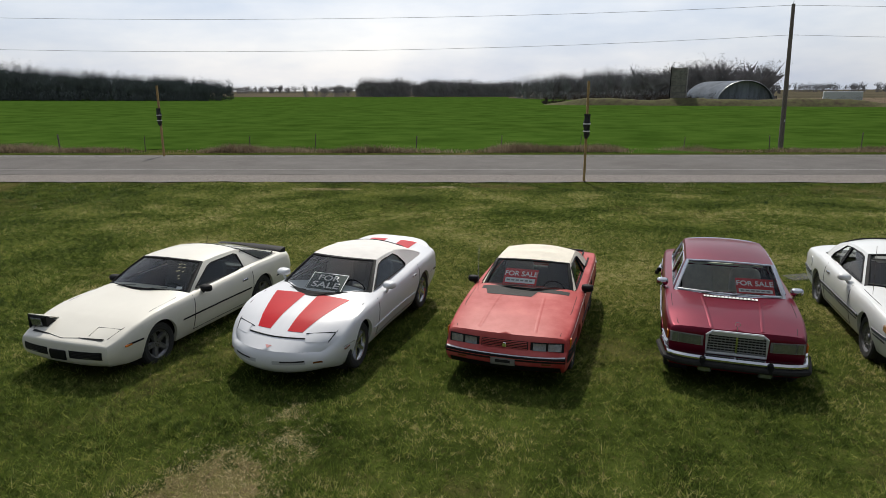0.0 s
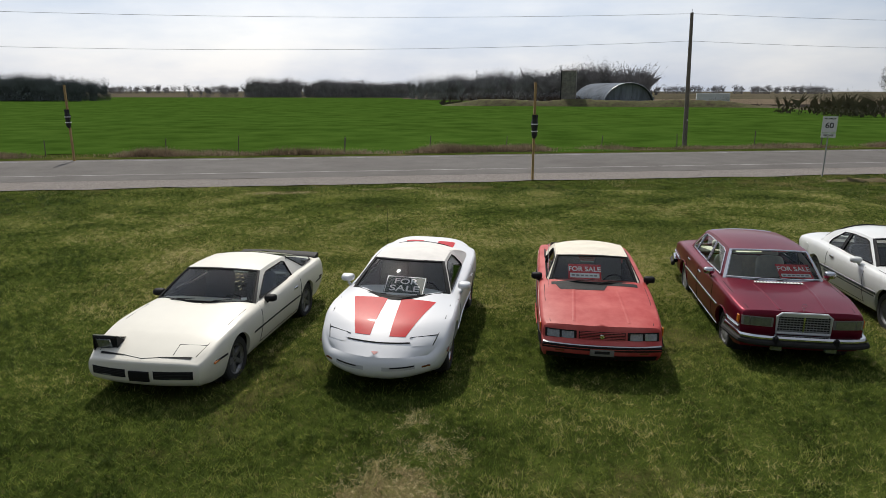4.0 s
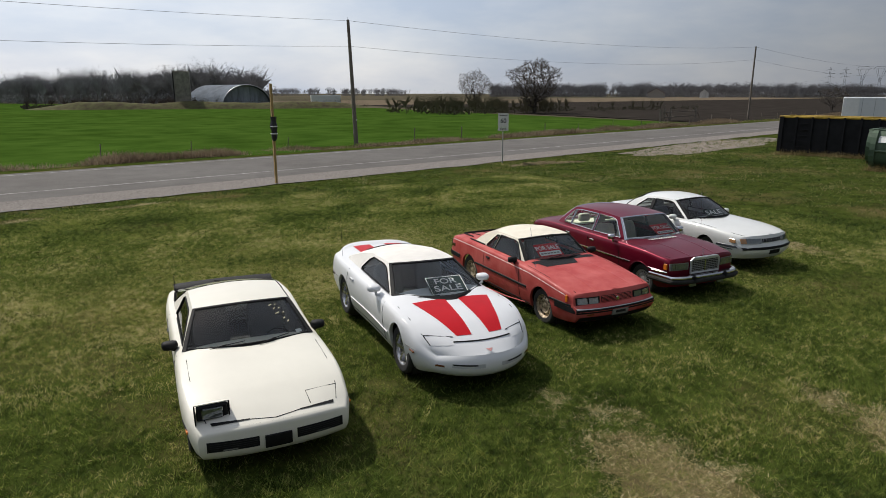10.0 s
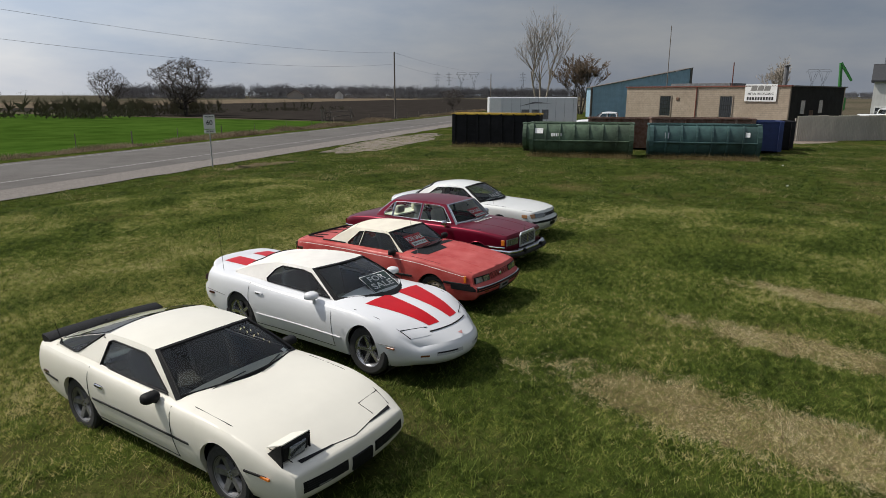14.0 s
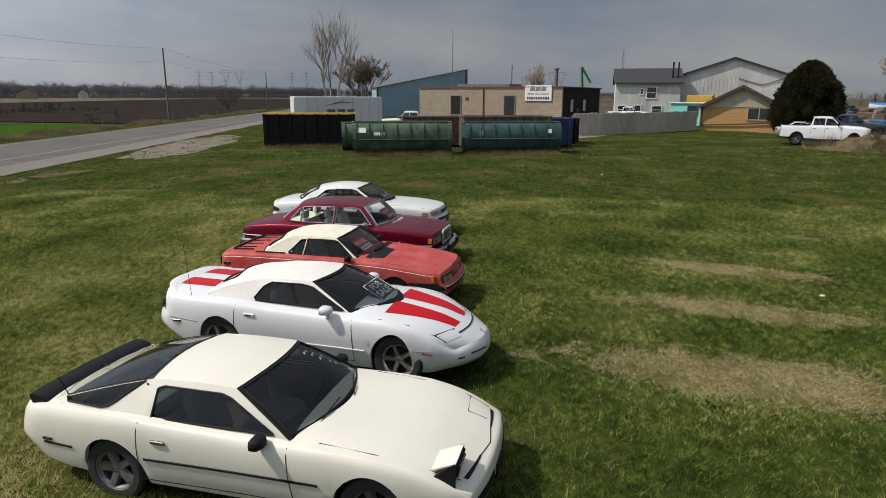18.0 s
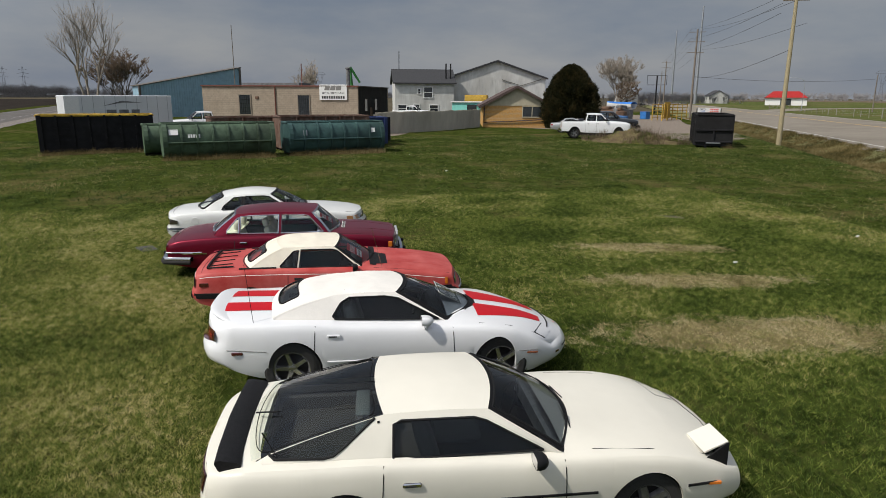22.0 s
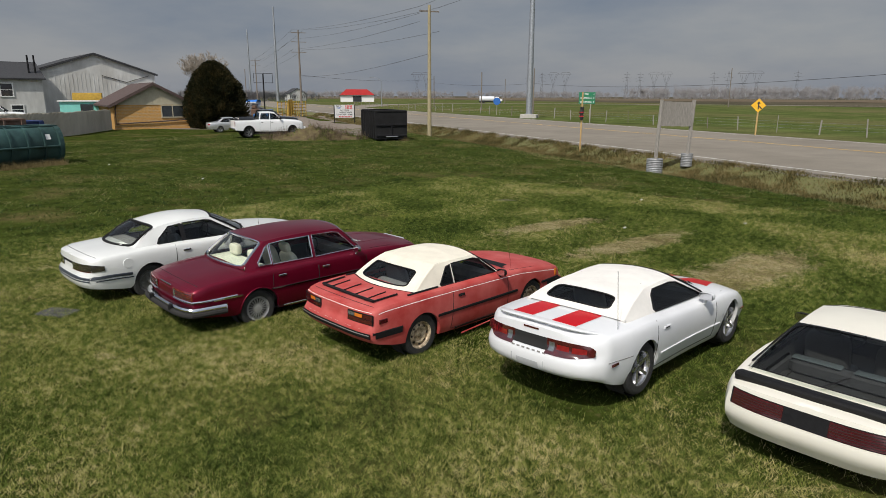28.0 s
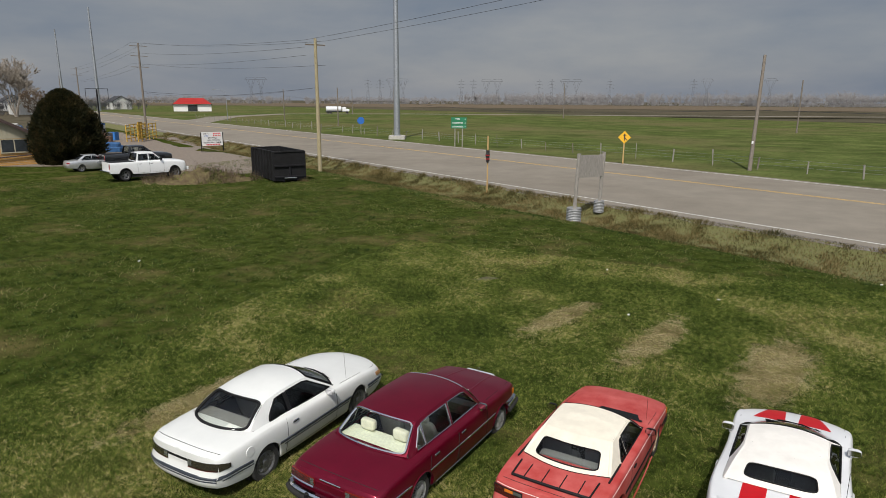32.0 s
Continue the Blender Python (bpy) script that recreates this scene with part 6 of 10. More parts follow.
c.gap([c.top_y(-2.45, y, 0.001) for y in np.linspace(-0.75, 0.75, 9)])
part("fuel_door", Geo().lathe([(0.001, -0.008), (0.085, -0.008), (0.09, 0.004)], tuple(c.side(-1.78, 0.74, -1, 0.0)), "y", 20), P_WHITE_OLD, c.root)
part("antenna", Geo().tube([(1.05, -0.74, 0.86), (0.98, -0.76, 1.6)], 0.0035, 5), M_CHROME, c.root)
part("paper_note", Geo().box(tuple(c.rear_pane(-0.55, 0.14, -0.03)), (0.12, 0.22, 0.006)), M_PLATE, c.root)
sg1 = c.sign(((0.66, 0.12, 1.0), 0.60, 0.26, 56, 0), M_SIGNDARK, M_PLATE, [("SALE", 0.19, 0.02, 1.3)], False)
part("price_strip", Geo().box((0, -0.105, 0.003), (0.50, 0.035, 0.002)), M_PLATE, sg1)
tagged(sg1, "dark and white for-sale card in a windscreen", "sign", "for-sale signs")


# ---- poles, signs and wires ----
M_POLE = mat("weathered_pole", (0.17, 0.145, 0.12), 0.9, var=0.3, scale=4, bump=0.5, bscale=30, stretch=(6, 6, 0.6))
M_PINE = mat("new_pine_post", (0.42, 0.28, 0.12), 0.85, var=0.25, scale=5, bump=0.3, stretch=(6, 6, 0.8))
M_PALEPOLE = mat("pale_new_pole", (0.33, 0.28, 0.17), 0.9, var=0.2, scale=5, bump=0.4, stretch=(6, 6, 0.6))
M_GREYWOOD = mat("grey_timber", (0.27, 0.25, 0.225), 0.95, var=0.25, scale=6, bump=0.5, stretch=(5, 5, 0.7))
M_GALV = mat("galvanised_steel", (0.36, 0.38, 0.40), 0.45, 0.7, var=0.15, scale=4)
M_CONC = mat("concrete", (0.42, 0.40, 0.37), 0.9, var=0.15, scale=3, bump=0.3)
M_WIRE = mat("dark_wire", (0.03, 0.03, 0.032), 0.7)
M_TARP = mat("black_hood_cloth", (0.02, 0.02, 0.022), 0.6, var=0.3, scale=8, bump=0.6, bscale=20)
M_SIGNWHITE = mat("sign_white", (0.74, 0.74, 0.73), 0.5, var=0.05)
M_SIGNGREEN = mat("sign_green", (0.01, 0.17, 0.08), 0.5, var=0.08)
M_SIGNYEL = mat("sign_yellow", (0.75, 0.42, 0.02), 0.5, var=0.06)
M_INK = mat("sign_black_ink", (0.02, 0.02, 0.02), 0.6)
M_BLUE = mat("blue_sign_paint", (0.02, 0.12, 0.42), 0.5, var=0.1)


def pole(x, y, h, r0, r1, m, label, lean=(0, 0), name="utility_pole", sunk=0.3):
    z = ground_z(x, y)
    p = thing(name, label, "pole", pose(x, y, z), "poles along the roads")
    part("shaft", Geo().tube([(0, 0, -sunk), (lean[0] * 0.5, lean[1] * 0.5, h * 0.5), (lean[0], lean[1], h)], [r0, (r0 + r1) / 2, r1], 10), m, p, smooth=40)
    return p


def crossarm(p, z, w, ang, lean=(0, 0), frac=1.0):
    ca, sa = math.cos(radians(ang)), math.sin(radians(ang))
    ox, oy = lean[0] * frac, lean[1] * frac
    a = part("crossarm", Geo().box((ox, oy, z), (w, 0.09, 0.11), ang), M_POLE, p)
    for s in (-0.46, 0.46):
        part("insulator", Geo().lathe([(0.02, 0), (0.045, 0.03), (0.03, 0.06), (0.045, 0.09), (0.012, 0.13)], (ox + ca * w * s, oy + sa * w * s, z + 0.055), "z", 8), M_GALV, a)


def wire(a, b, sag, r=0.012, name="overhead_wire", n=16):
    a, b = Vector(a), Vector(b)
    pts = [a.lerp(b, i / n) - Vector((0, 0, sag * 4 * (i / n) * (1 - i / n))) for i in range(n + 1)]
    ob = part(name, Geo().tube(pts, r, 4), M_WIRE, fix=False)
    tagged(ob, "thin dark overhead wire between the poles", "wire", "overhead wires")


def hooded_signal(x, y, h, z0, z1, ang, red=False):
    p = thing("signal_post", "new yellow pine post with a hooded black traffic signal", "post", pose(x, y, ground_z(x, y), 0, 0, ang), "hooded signal posts")
    part("post", Geo().box((0, 0, h / 2 - 0.2), (0.10, 0.10, h + 0.4)), M_PINE, p)
    part("signal_head", Geo().bbox((0, -0.10, (z0 + z1) / 2), (0.16, 0.12, z1 - z0 - 0.2), 0.03), M_BLACK, p)
    g = Geo()

    def bag(u, v):
        t = 2 * math.pi * u
        w = 0.135 + 0.025 * math.sin(5 * t + 9 * v) + 0.022 * math.sin(13 * v)
        e = 1 - 0.55 * max(0.0, 1 - 2 * v) ** 3
        return (w * e * math.cos(t) * 0.95, -0.09 + w * e * 0.8 * math.sin(t), z0 + (z1 - z0) * v)

    g.grid(bag, 18, 12)
    part("hood", g, M_TARP, p, "crumpled black plastic hood", smooth=50)
    for k in (0.3, 0.6):
        part("strap", Geo().lathe([(0.150, -0.02), (0.158, 0.0), (0.150, 0.03)], (0, -0.09, z0 + (z1 - z0) * k), "z", 14), M_SIGNRED if red else M_SIGNWHITE, p)


hooded_signal(1.0, 32.0, 4.35, 1.9, 2.95, 5)
hooded_signal(-24.8, 38.6, 4.3, 1.9, 2.95, 5)
hooded_signal(15.5, -20.0, 4.1, 2.2, 3.1, 200, True)

p = pole(15.28, 55.4, 10.2, 0.19, 0.12, M_POLE, "tall weathered wooden utility pole by the road", (-0.1, 0.75))
part("pole_tag", Geo().box((0, -0.20, 2.0), (0.08, 0.02, 0.16)), M_SIGNWHITE, p)
part("pole_cap_pin", Geo().tube([(-0.1, 0.75, 10.2), (-0.1, 0.75, 10.45)], 0.02, 6), M_GALV, p)
p = pole(97.0, 72.8, 12.0, 0.18, 0.12, M_POLE, "tall weathered wooden utility pole by the road")
pole(-66.0, 39.0, 10.2, 0.18, 0.12, M_POLE, "tall weathered wooden utility pole by the road")
pole(190.0, 93.0, 11.0, 0.18, 0.12, M_POLE, "tall weathered wooden utility pole by the road")
for z, sag in ((9.85, 0.9), (7.8, 1.1)):
    wire((-66, 39, z), (15.18, 56.1 if z > 9 else 55.9, z - 0.2), sag, 0.013)
    wire((15.18, 56.1 if z > 9 else 55.9, z - 0.2), (97, 72.8, z + 1.6), sag, 0.013)
    wire((97, 72.8, z + 1.6), (190, 93, z + 0.9), sag, 0.013)

p = pole(34.72, -25.9, 11.9, 0.20, 0.13, M_PALEPOLE, "pale new wooden utility pole on the lawn")
for z in (11.35,):
    crossarm(p, z, 1.9, 62)
q = pole(104.0, -64.4, 16.9, 0.24, 0.14, M_POLE, "tall wooden power pole with three crossarms")
for z in (16.4, 14.6, 12.6):
    crossarm(q, z, 3.0, 62)
r = pole(190.0, -112.0, 15.5, 0.22, 0.14, M_POLE, "tall wooden power pole with crossarms")
for z in (15.0, 13.2):
    crossarm(r, z, 3.0, 62)
pole(270.0, -160.0, 15.5, 0.22, 0.14, M_POLE, "tall wooden power pole far down the highway")
pole(302.0, -201.0, 50.0, 0.9, 0.4, M_GALV, "slim grey steel transmission pole", name="steel_pole")
pole(420.0, -262.0, 50.0, 0.9, 0.4, M_GALV, "slim grey steel transmission pole", name="steel_pole")
for k, (z, z2) in enumerate(((16.5, 11.5), (14.7, 10.9), (12.7, 10.2), (16.5, 11.5), (12.7, 9.4))):
    s = 1.2 if k < 3 else -1.2
    wire((104 + 0.45 * s, -64.4 + 0.85 * s, z), (34.72 + 0.4 * s, -25.9 + 0.7 * s, z2), 0.5, 0.016)
    if k in (0, 3):
        wire((34.72 + 0.4 * s, -25.9 + 0.7 * s, z2), (-46 + 0.4 * s, 17.0 + 0.7 * s, z2 + 3.5), 0.8, 0.014)
    wire((104 + 0.45 * s, -64.4 + 0.85 * s, z), (190 + 0.5 * s, -112 + 0.8 * s, z - 1.4), 0.6, 0.016)
wire((104, -64.4, 7.4), (34.72, -25.9, 7.4), 0.7, 0.02)
pole(-46.0, 17.0, 12.0, 0.20, 0.13, M_PALEPOLE, "pale wooden utility pole on the lawn")

# steel monopole on its concrete base
t = thing("steel_monopole", "thick tapered galvanised steel pole on a concrete base", "pole", pose(51.0, -68.7, 0.0))
part("footing", Geo().bbox((0, 0, 0.25), (2.6, 2.6, 0.9), 0.06, 26), M_CONC, t)
part("shaft", Geo().tube([(0, 0, 0.6), (0, 0, 12), (0, 0, 27)], [0.52, 0.44, 0.30], 12), M_GALV, t, smooth=40)
part("base_flange", Geo().lathe([(0.75, 0.70), (0.75, 0.78), (0.5, 0.80)], (0, 0, 0), "z", 16), M_GALV, t)

# leaning pole and others across the highway
p = pole(-1.48, -43.0, 10.5, 0.19, 0.13, M_POLE, "leaning weathered wooden pole across the highway", (-0.2, -3.2))
part("pole_tag", Geo().box((0.0, 0.15, 2.6), (0.16, 0.04, 0.25)), M_SIGNWHITE, p)
pole(-9.0, -128.0, 10.5, 0.17, 0.12, M_POLE, "wooden pole with a small crossarm in the pasture")
wire((-1.55, -44.6, 5.6), (65.0, -92.0, 6.0), 0.9, 0.025)
wire((-1.55, -44.6, 5.6), (-70.0, -8.0, 6.2), 0.5, 0.025)
for x, y, h in ((65.0, -92.0, 8.8), (126.6, -132.5, 9.2), (158.0, -216.0, 10.5), (61.6, -207.0, 12.5), (90.0, -108.0, 9.0)):
    pole(x, y, h, 0.16, 0.11, M_POLE, "weathered wooden pole across the highway")
wire((65, -92, 6.0), (126.6, -132.5, 7.4), 0.6, 0.025)
wire((126.6, -132.5, 8.4), (104, -64.4, 7.6), 0.8, 0.03)
lp = pole(140.8, -123.8, 8.0, 0.10, 0.07, M_GALV, "curved grey steel street lamp at the junction", name="street_lamp")
part("arm", Geo().tube([(0, 0, 7.9), (0.9, 0.9, 8.7), (2.2, 2.2, 8.9)], 0.06, 6), M_GALV, lp)
part("lamp_head", Geo().bbox((2.4, 2.4, 8.87), (0.7, 0.35, 0.14), 0.04, 45), M_GALV, lp)

# speed sign
s60 = thing("speed_sign", "white speed sign reading 60 on a thin steel post", "sign", pose(15.05, 34.0, ground_z(15.05, 34.0), 0, 0, -22))
part("post", Geo().box((0, 0.03, 1.3), (0.05, 0.04, 3.0)), M_GALV, s60)
pl = part("plate", Geo().bbox((0, 0, 2.45), (0.62, 0.015, 0.76), 0.006), M_SIGNWHITE, s60)
words("lettering", "60", 0.36, M_INK, pl, pose(0, -0.011, 2.40, 90))
words("lettering", "MAXIMUM", 0.10, M_INK, pl, pose(0, -0.011, 2.72, 90))
tab = part("tab_plate", Geo().bbox((0, 0, 1.94), (0.62, 0.015, 0.20), 0.006), M_SIGNWHITE, s60)
words("lettering", "BEGINS", 0.12, M_INK, tab, pose(0, -0.011, 1.94, 90))

# empty billboard on two corrugated drums
M_CULVERT = mat("dull_culvert_steel", (0.27, 0.275, 0.28), 0.65, 0.4, var=0.25, scale=5, stain=0.25)
bb = thing("billboard_frame", "weathered plywood billboard between posts set in corrugated steel drums", "billboard", pose(0, 0, 0))
for x, y, dr, dh, dz in ((7.30, -13.1, 0.42, 0.84, -0.02), (6.32, -15.1, 0.30, 0.72, 0.10)):
    z = ground_z(x, y) + dz
    g = Geo()
    n = int(dh / 0.045)
    g.lathe([(dr + (0.014 if k % 2 else -0.006), dh * k / n) for k in range(n + 1)] + [(dr - 0.03, dh - 0.02), (0.02, dh - 0.06)], (x, y, z), "z", 24)
    part("drum", g, M_CULVERT, bb, "ribbed galvanised culvert pipe drum", smooth=20)
    part("post", Geo().tube([(x, y, z), (x - 0.13, y - 0.02, 3.45)], 0.105, 8), M_GREYWOOD, bb)
for k in range(3):
    f = (k + 0.5) / 3
    part("plywood_sheet", Geo().box((7.18 - 0.98 * f, -13.12 - 2.0 * f + 0.08, 2.72 - 0.02 * k), (0.735, 0.03, 1.28), math.degrees(math.atan2(2.0, 0.98))), M_GREYWOOD, bb)

# green direction sign, yellow diamond, blue sign
gs = thing("direction_sign", "green direction sign on two grey timber posts", "sign", pose(34.75, -57.2, 0, 0, 0, 204))
for s in (-0.5, 0.5):
    part("post", Geo().box((s, 0.08, 1.7), (0.12, 0.12, 3.6)), M_GREYWOOD, gs)
for k, txt in enumerate(("YORK", "HAGERSVILLE", "CLANBRASSIL")):
    pn = part("panel", Geo().bbox((0, 0, 3.85 - 0.5 * k), (2.1, 0.03, 0.47), 0.02), M_SIGNGREEN, gs)
    words("lettering", txt, 0.26, M_SIGNWHITE, pn, pose(-0.15, -0.02, 3.85 - 0.5 * k, 90), wide=0.95)
    part("arrow", Geo().prism([(0.82, 3.78 - 0.5 * k), (0.98, 3.85 - 0.5 * k), (0.82, 3.92 - 0.5 * k)], -0.022, -0.017, "y"), M_SIGNWHITE, pn)
ys = thing("warning_sign", "yellow diamond warning sign on a timber post", "sign", pose(10.1, -43.0, 0.0, 0, 0, 192))
part("post", Geo().box((0, 0.06, 1.3), (0.13, 0.10, 3.2)), M_PINE, ys)
pn = part("plate", Geo().prism([(0, 2.2), (0.62, 2.83), (0, 3.46), (-0.62, 2.83)], -0.01, 0.01, "y"), M_SIGNYEL, ys)
part("arrow", Geo().prism([(-0.05, 2.5), (0.05, 2.5), (0.05, 3.0), (0.16, 3.0), (0, 3.2), (-0.16, 3.0), (-0.05, 3.0)], -0.016, -0.012, "y"), M_INK, pn)
part("merge_arrow", Geo().prism([(0.05, 2.7), (0.25, 2.5), (0.32, 2.56), (0.05, 2.84)], -0.016, -0.012, "y"), M_INK, pn)
bs = thing("blue_sign", "small blue service sign on a post", "sign", pose(64.0, -78.0, 0.0, 0, 0, 215))
part("post", Geo().box((0, 0.05, 1.2), (0.1, 0.1, 2.6)), M_GREYWOOD, bs)
part("plate", Geo().lathe([(0.001, -0.02), (0.65, -0.02), (0.66, 0.0)], (0, 0, 2.6), "y", 20), M_BLUE, bs)


# ---- fences ----
def fence_post(x, y, h, m, lean=0.0, w=0.09):
    return part("fence_post", Geo().tube([(x, y, ground_z(x, y) - 0.2), (x + lean, y + lean * 0.6, ground_z(x, y) + h)], w / 2, 6), m)


fn = thing("field_fence", "thin wire fence with old wooden and steel posts along the field", "fence")
prev = None
for k in range(34):
    t = -70 + 6.2 * k + random.uniform(-0.8, 0.8)
    x, y = t * 0.982 - 0.187 * 17.6, 31.6 + 17.6 * 0.982 + t * 0.187
    o = fence_post(x, y, random.uniform(0.95, 1.3), M_POLE, random.uniform(-0.12, 0.12), random.choice((0.05, 0.06, 0.10)))
    o.parent = fn
fs = thing("pasture_fence", "post and wire fence along the pasture beyond the highway", "fence")
pts = []
for k in range(60):
    t = -80 + 4.6 * k
    d = 27.5 + random.uniform(-0.3, 0.3)
    x, y = t * 0.887 - 0.461 * d, -14.4 - t * 0.461 - 0.887 * d
    h = random.uniform(1.1, 1.7)
    o = fence_post(x, y, h, random.choice((M_GREYWOOD, M_POLE, M_GREYWOOD)), random.uniform(-0.12, 0.12), random.choice((0.07, 0.12, 0.15)))
    o.parent = fs
    pts.append((x, y))
for z in (0.5, 0.8, 1.1):
    g = Geo()
    g.tube([(x, y, ground_z(x, y) + z) for x, y in pts], 0.008, 4)
    part("fence_wire", g, M_GALV, fs, fix=False)

# gate by the north road
gt = thing("farm_gate", "dark timber farm gate with braced posts", "gate", pose(81.5, 75.5, ground_z(81, 75), 0, 0, 18))
for x in (-6.5, -5.0, -2.6, 9.0):
    part("post", Geo().box((x, 0, 0.9), (0.24, 0.24, 2.0)), M_POLE, gt)
for z in (0.5, 1.3):
    part("rail", Geo().box((3.2, 0, z), (11.4, 0.08, 0.14)), M_POLE, gt)
    part("rail", Geo().box((-4.6, 0, z), (3.8, 0.08, 0.14)), M_POLE, gt)
for a, b in ((-5.0, -2.6), (9.0, 11.0)):
    part("brace", Geo().tube([(a, 0, 1.6), (b, 0, 0.1)], 0.07, 5), M_POLE, gt)

M_SLAB = mat("weathered_cover", (0.06, 0.06, 0.056), 0.9, var=0.3, scale=8, bump=0.4, stain=0.3)
# manhole slab, scraps of litter
part_slab = part("concrete_slab", Geo().bbox((0, 0, 0.0), (0.62, 0.40, 0.05), 0.015), M_SLAB, at=pose(5.45, 17.0, 0, 0, 0, 25))
tagged(part_slab, "flat grey concrete cover lying in the lawn", "slab")
for x, y in ((1.19, 3.9), (2.9, -1.2), (-6.5, -4.5), (-1.2, 1.0), (-19, 19), (20, 6.0), (29.0, 6.2), (-8.6, -3.0)):
    o = part("litter", Geo().bbox((0, 0, 0), (0.10, 0.07, 0.04), 0.015), M_SIGNWHITE, at=pose(x, y, ground_z(x, y) + 0.03, 12, 8, random.uniform(0, 180)))
    tagged(o, "small white scrap of litter on the grass", "litter", "litter on the lawn")


# ---- yard: containers, buildings, vehicles ----
M_GREENBIN = mat("green_container_paint", (0.048, 0.090, 0.050), 0.6, var=0.35, scale=1.5, bump=0.2, bscale=40, stain=0.45, col2=(0.070, 0.115, 0.070))
M_TEALBIN = mat("teal_container_paint", (0.026, 0.075, 0.078), 0.6, var=0.3, scale=1.5, bump=0.2, bscale=40, stain=0.4, col2=(0.035, 0.085, 0.080))
M_BLACKBIN = mat("black_container_paint", (0.014, 0.014, 0.016), 0.7, spec=0.15, var=0.3, scale=2, bump=0.2, stain=0.2)
M_NAVYBIN = mat("navy_container_paint", (0.018, 0.035, 0.12), 0.6, var=0.2, scale=2, stain=0.25)
M_RUSTBIN = mat("rusted_container", (0.16, 0.06, 0.03), 0.85, var=0.5, scale=3, bump=0.4, bscale=30, col2=(0.10, 0.07, 0.055))
M_RIMYEL = mat("yellow_rim_paint", (0.50, 0.32, 0.03), 0.6, var=0.3, scale=6, stain=0.4)
M_BLOCK = mat("tan_block_wall", (0.36, 0.295, 0.225), 0.92, var=0.14, scale=2.2, bump=0.4, bscale=40, stain=0.15)
M_BLOCKJOINT = mat("block_joint", (0.25, 0.21, 0.165), 0.95, var=0.1)
M_DARKBLOCK = mat("dark_painted_block", (0.10, 0.09, 0.08), 0.9, var=0.2, scale=2, bump=0.3)
M_REDTRIM = mat("red_brown_coping", (0.16, 0.05, 0.035), 0.7, var=0.2, scale=5)
M_BLUESHED = mat("blue_steel_sheet", (0.27, 0.42, 0.52), 0.55, 0.1, var=0.1, scale=1.2, stain=0.1)
M_WHITESIDE = mat("weathered_white_siding", (0.58, 0.58, 0.56), 0.85, var=0.12, scale=1.5, stain=0.25, stretch=(1, 1, 0.3))
M_SHINGLE = mat("dark_shingle", (0.035, 0.036, 0.04), 0.9, var=0.25, scale=6, bump=0.5, bscale=20)
M_BROWNROOF = mat("brown_shingle", (0.075, 0.05, 0.045), 0.9, var=0.25, scale=6, bump=0.5, bscale=20)
M_YBRICK = mat("yellow_brick", (0.46, 0.25, 0.075), 0.9, var=0.18, scale=5, bump=0.3, bscale=25, obj_var=0.1)
M_TANSIDE = mat("tan_siding", (0.42, 0.38, 0.28), 0.8, var=0.08, scale=2)
M_FENCE = mat("pale_steel_fence", (0.50, 0.46, 0.39), 0.7, 0.1, var=0.12, scale=1.0, stain=0.2, stretch=(1, 1, 0.4))
M_TURQ = mat("turquoise_shed_paint", (0.22, 0.62, 0.56), 0.6, var=0.08, scale=2)
M_DARKGLASS = mat("dark_window", (0.035, 0.04, 0.045), 0.1, var=0.2, scale=3, coat=0.5)
M_TRAILERW = mat("white_trailer_skin", (0.66, 0.68, 0.70), 0.45, 0.1, var=0.05, scale=0.7, stain=0.1)
M_TRUCKW = mat("white_truck_paint", (0.78, 0.79, 0.80), 0.3, var=0.03, coat=0.7)
M_SILVER = mat("silver_car_paint", (0.48, 0.49, 0.50), 0.3, 0.5, var=0.06, coat=0.8)
M_TRUCKB = mat("black_truck_paint", (0.015, 0.016, 0.018), 0.25, 0.2, var=0.1, coat=1.0)
M_YELSTEEL = mat("yellow_steel", (0.48, 0.30, 0.04), 0.6, var=0.2, scale=4, stain=0.2)
M_MACHGREEN = mat("green_machine_paint", (0.023, 0.144, 0.027), 0.5, var=0.15)
M_MOUND = mat("earth_mound", (0.13, 0.090, 0.060), 0.95, var=0.4, scale=2.5, bump=1.0, bscale=12, col2=(0.10, 0.085, 0.040), spec=0.1)
M_JUNK = [mat("scrap_" + k, col, 0.75, 0.2, var=0.4, scale=3) for k, col in (("brown", (0.12, 0.07, 0.045)), ("grey", (0.16, 0.16, 0.165)), ("blue", (0.03, 0.10, 0.24)), ("dark", (0.03, 0.03, 0.03)), ("pale", (0.38, 0.37, 0.35)))]


def along(ax, ay, bx, by):
    """A pose at (ax, ay) whose x axis runs towards (bx, by), and the distance."""
    return pose(ax, ay, 0, 0, 0, math.degrees(math.atan2(by - ay, bx - ax))), math.hypot(bx - ax, by - ay)


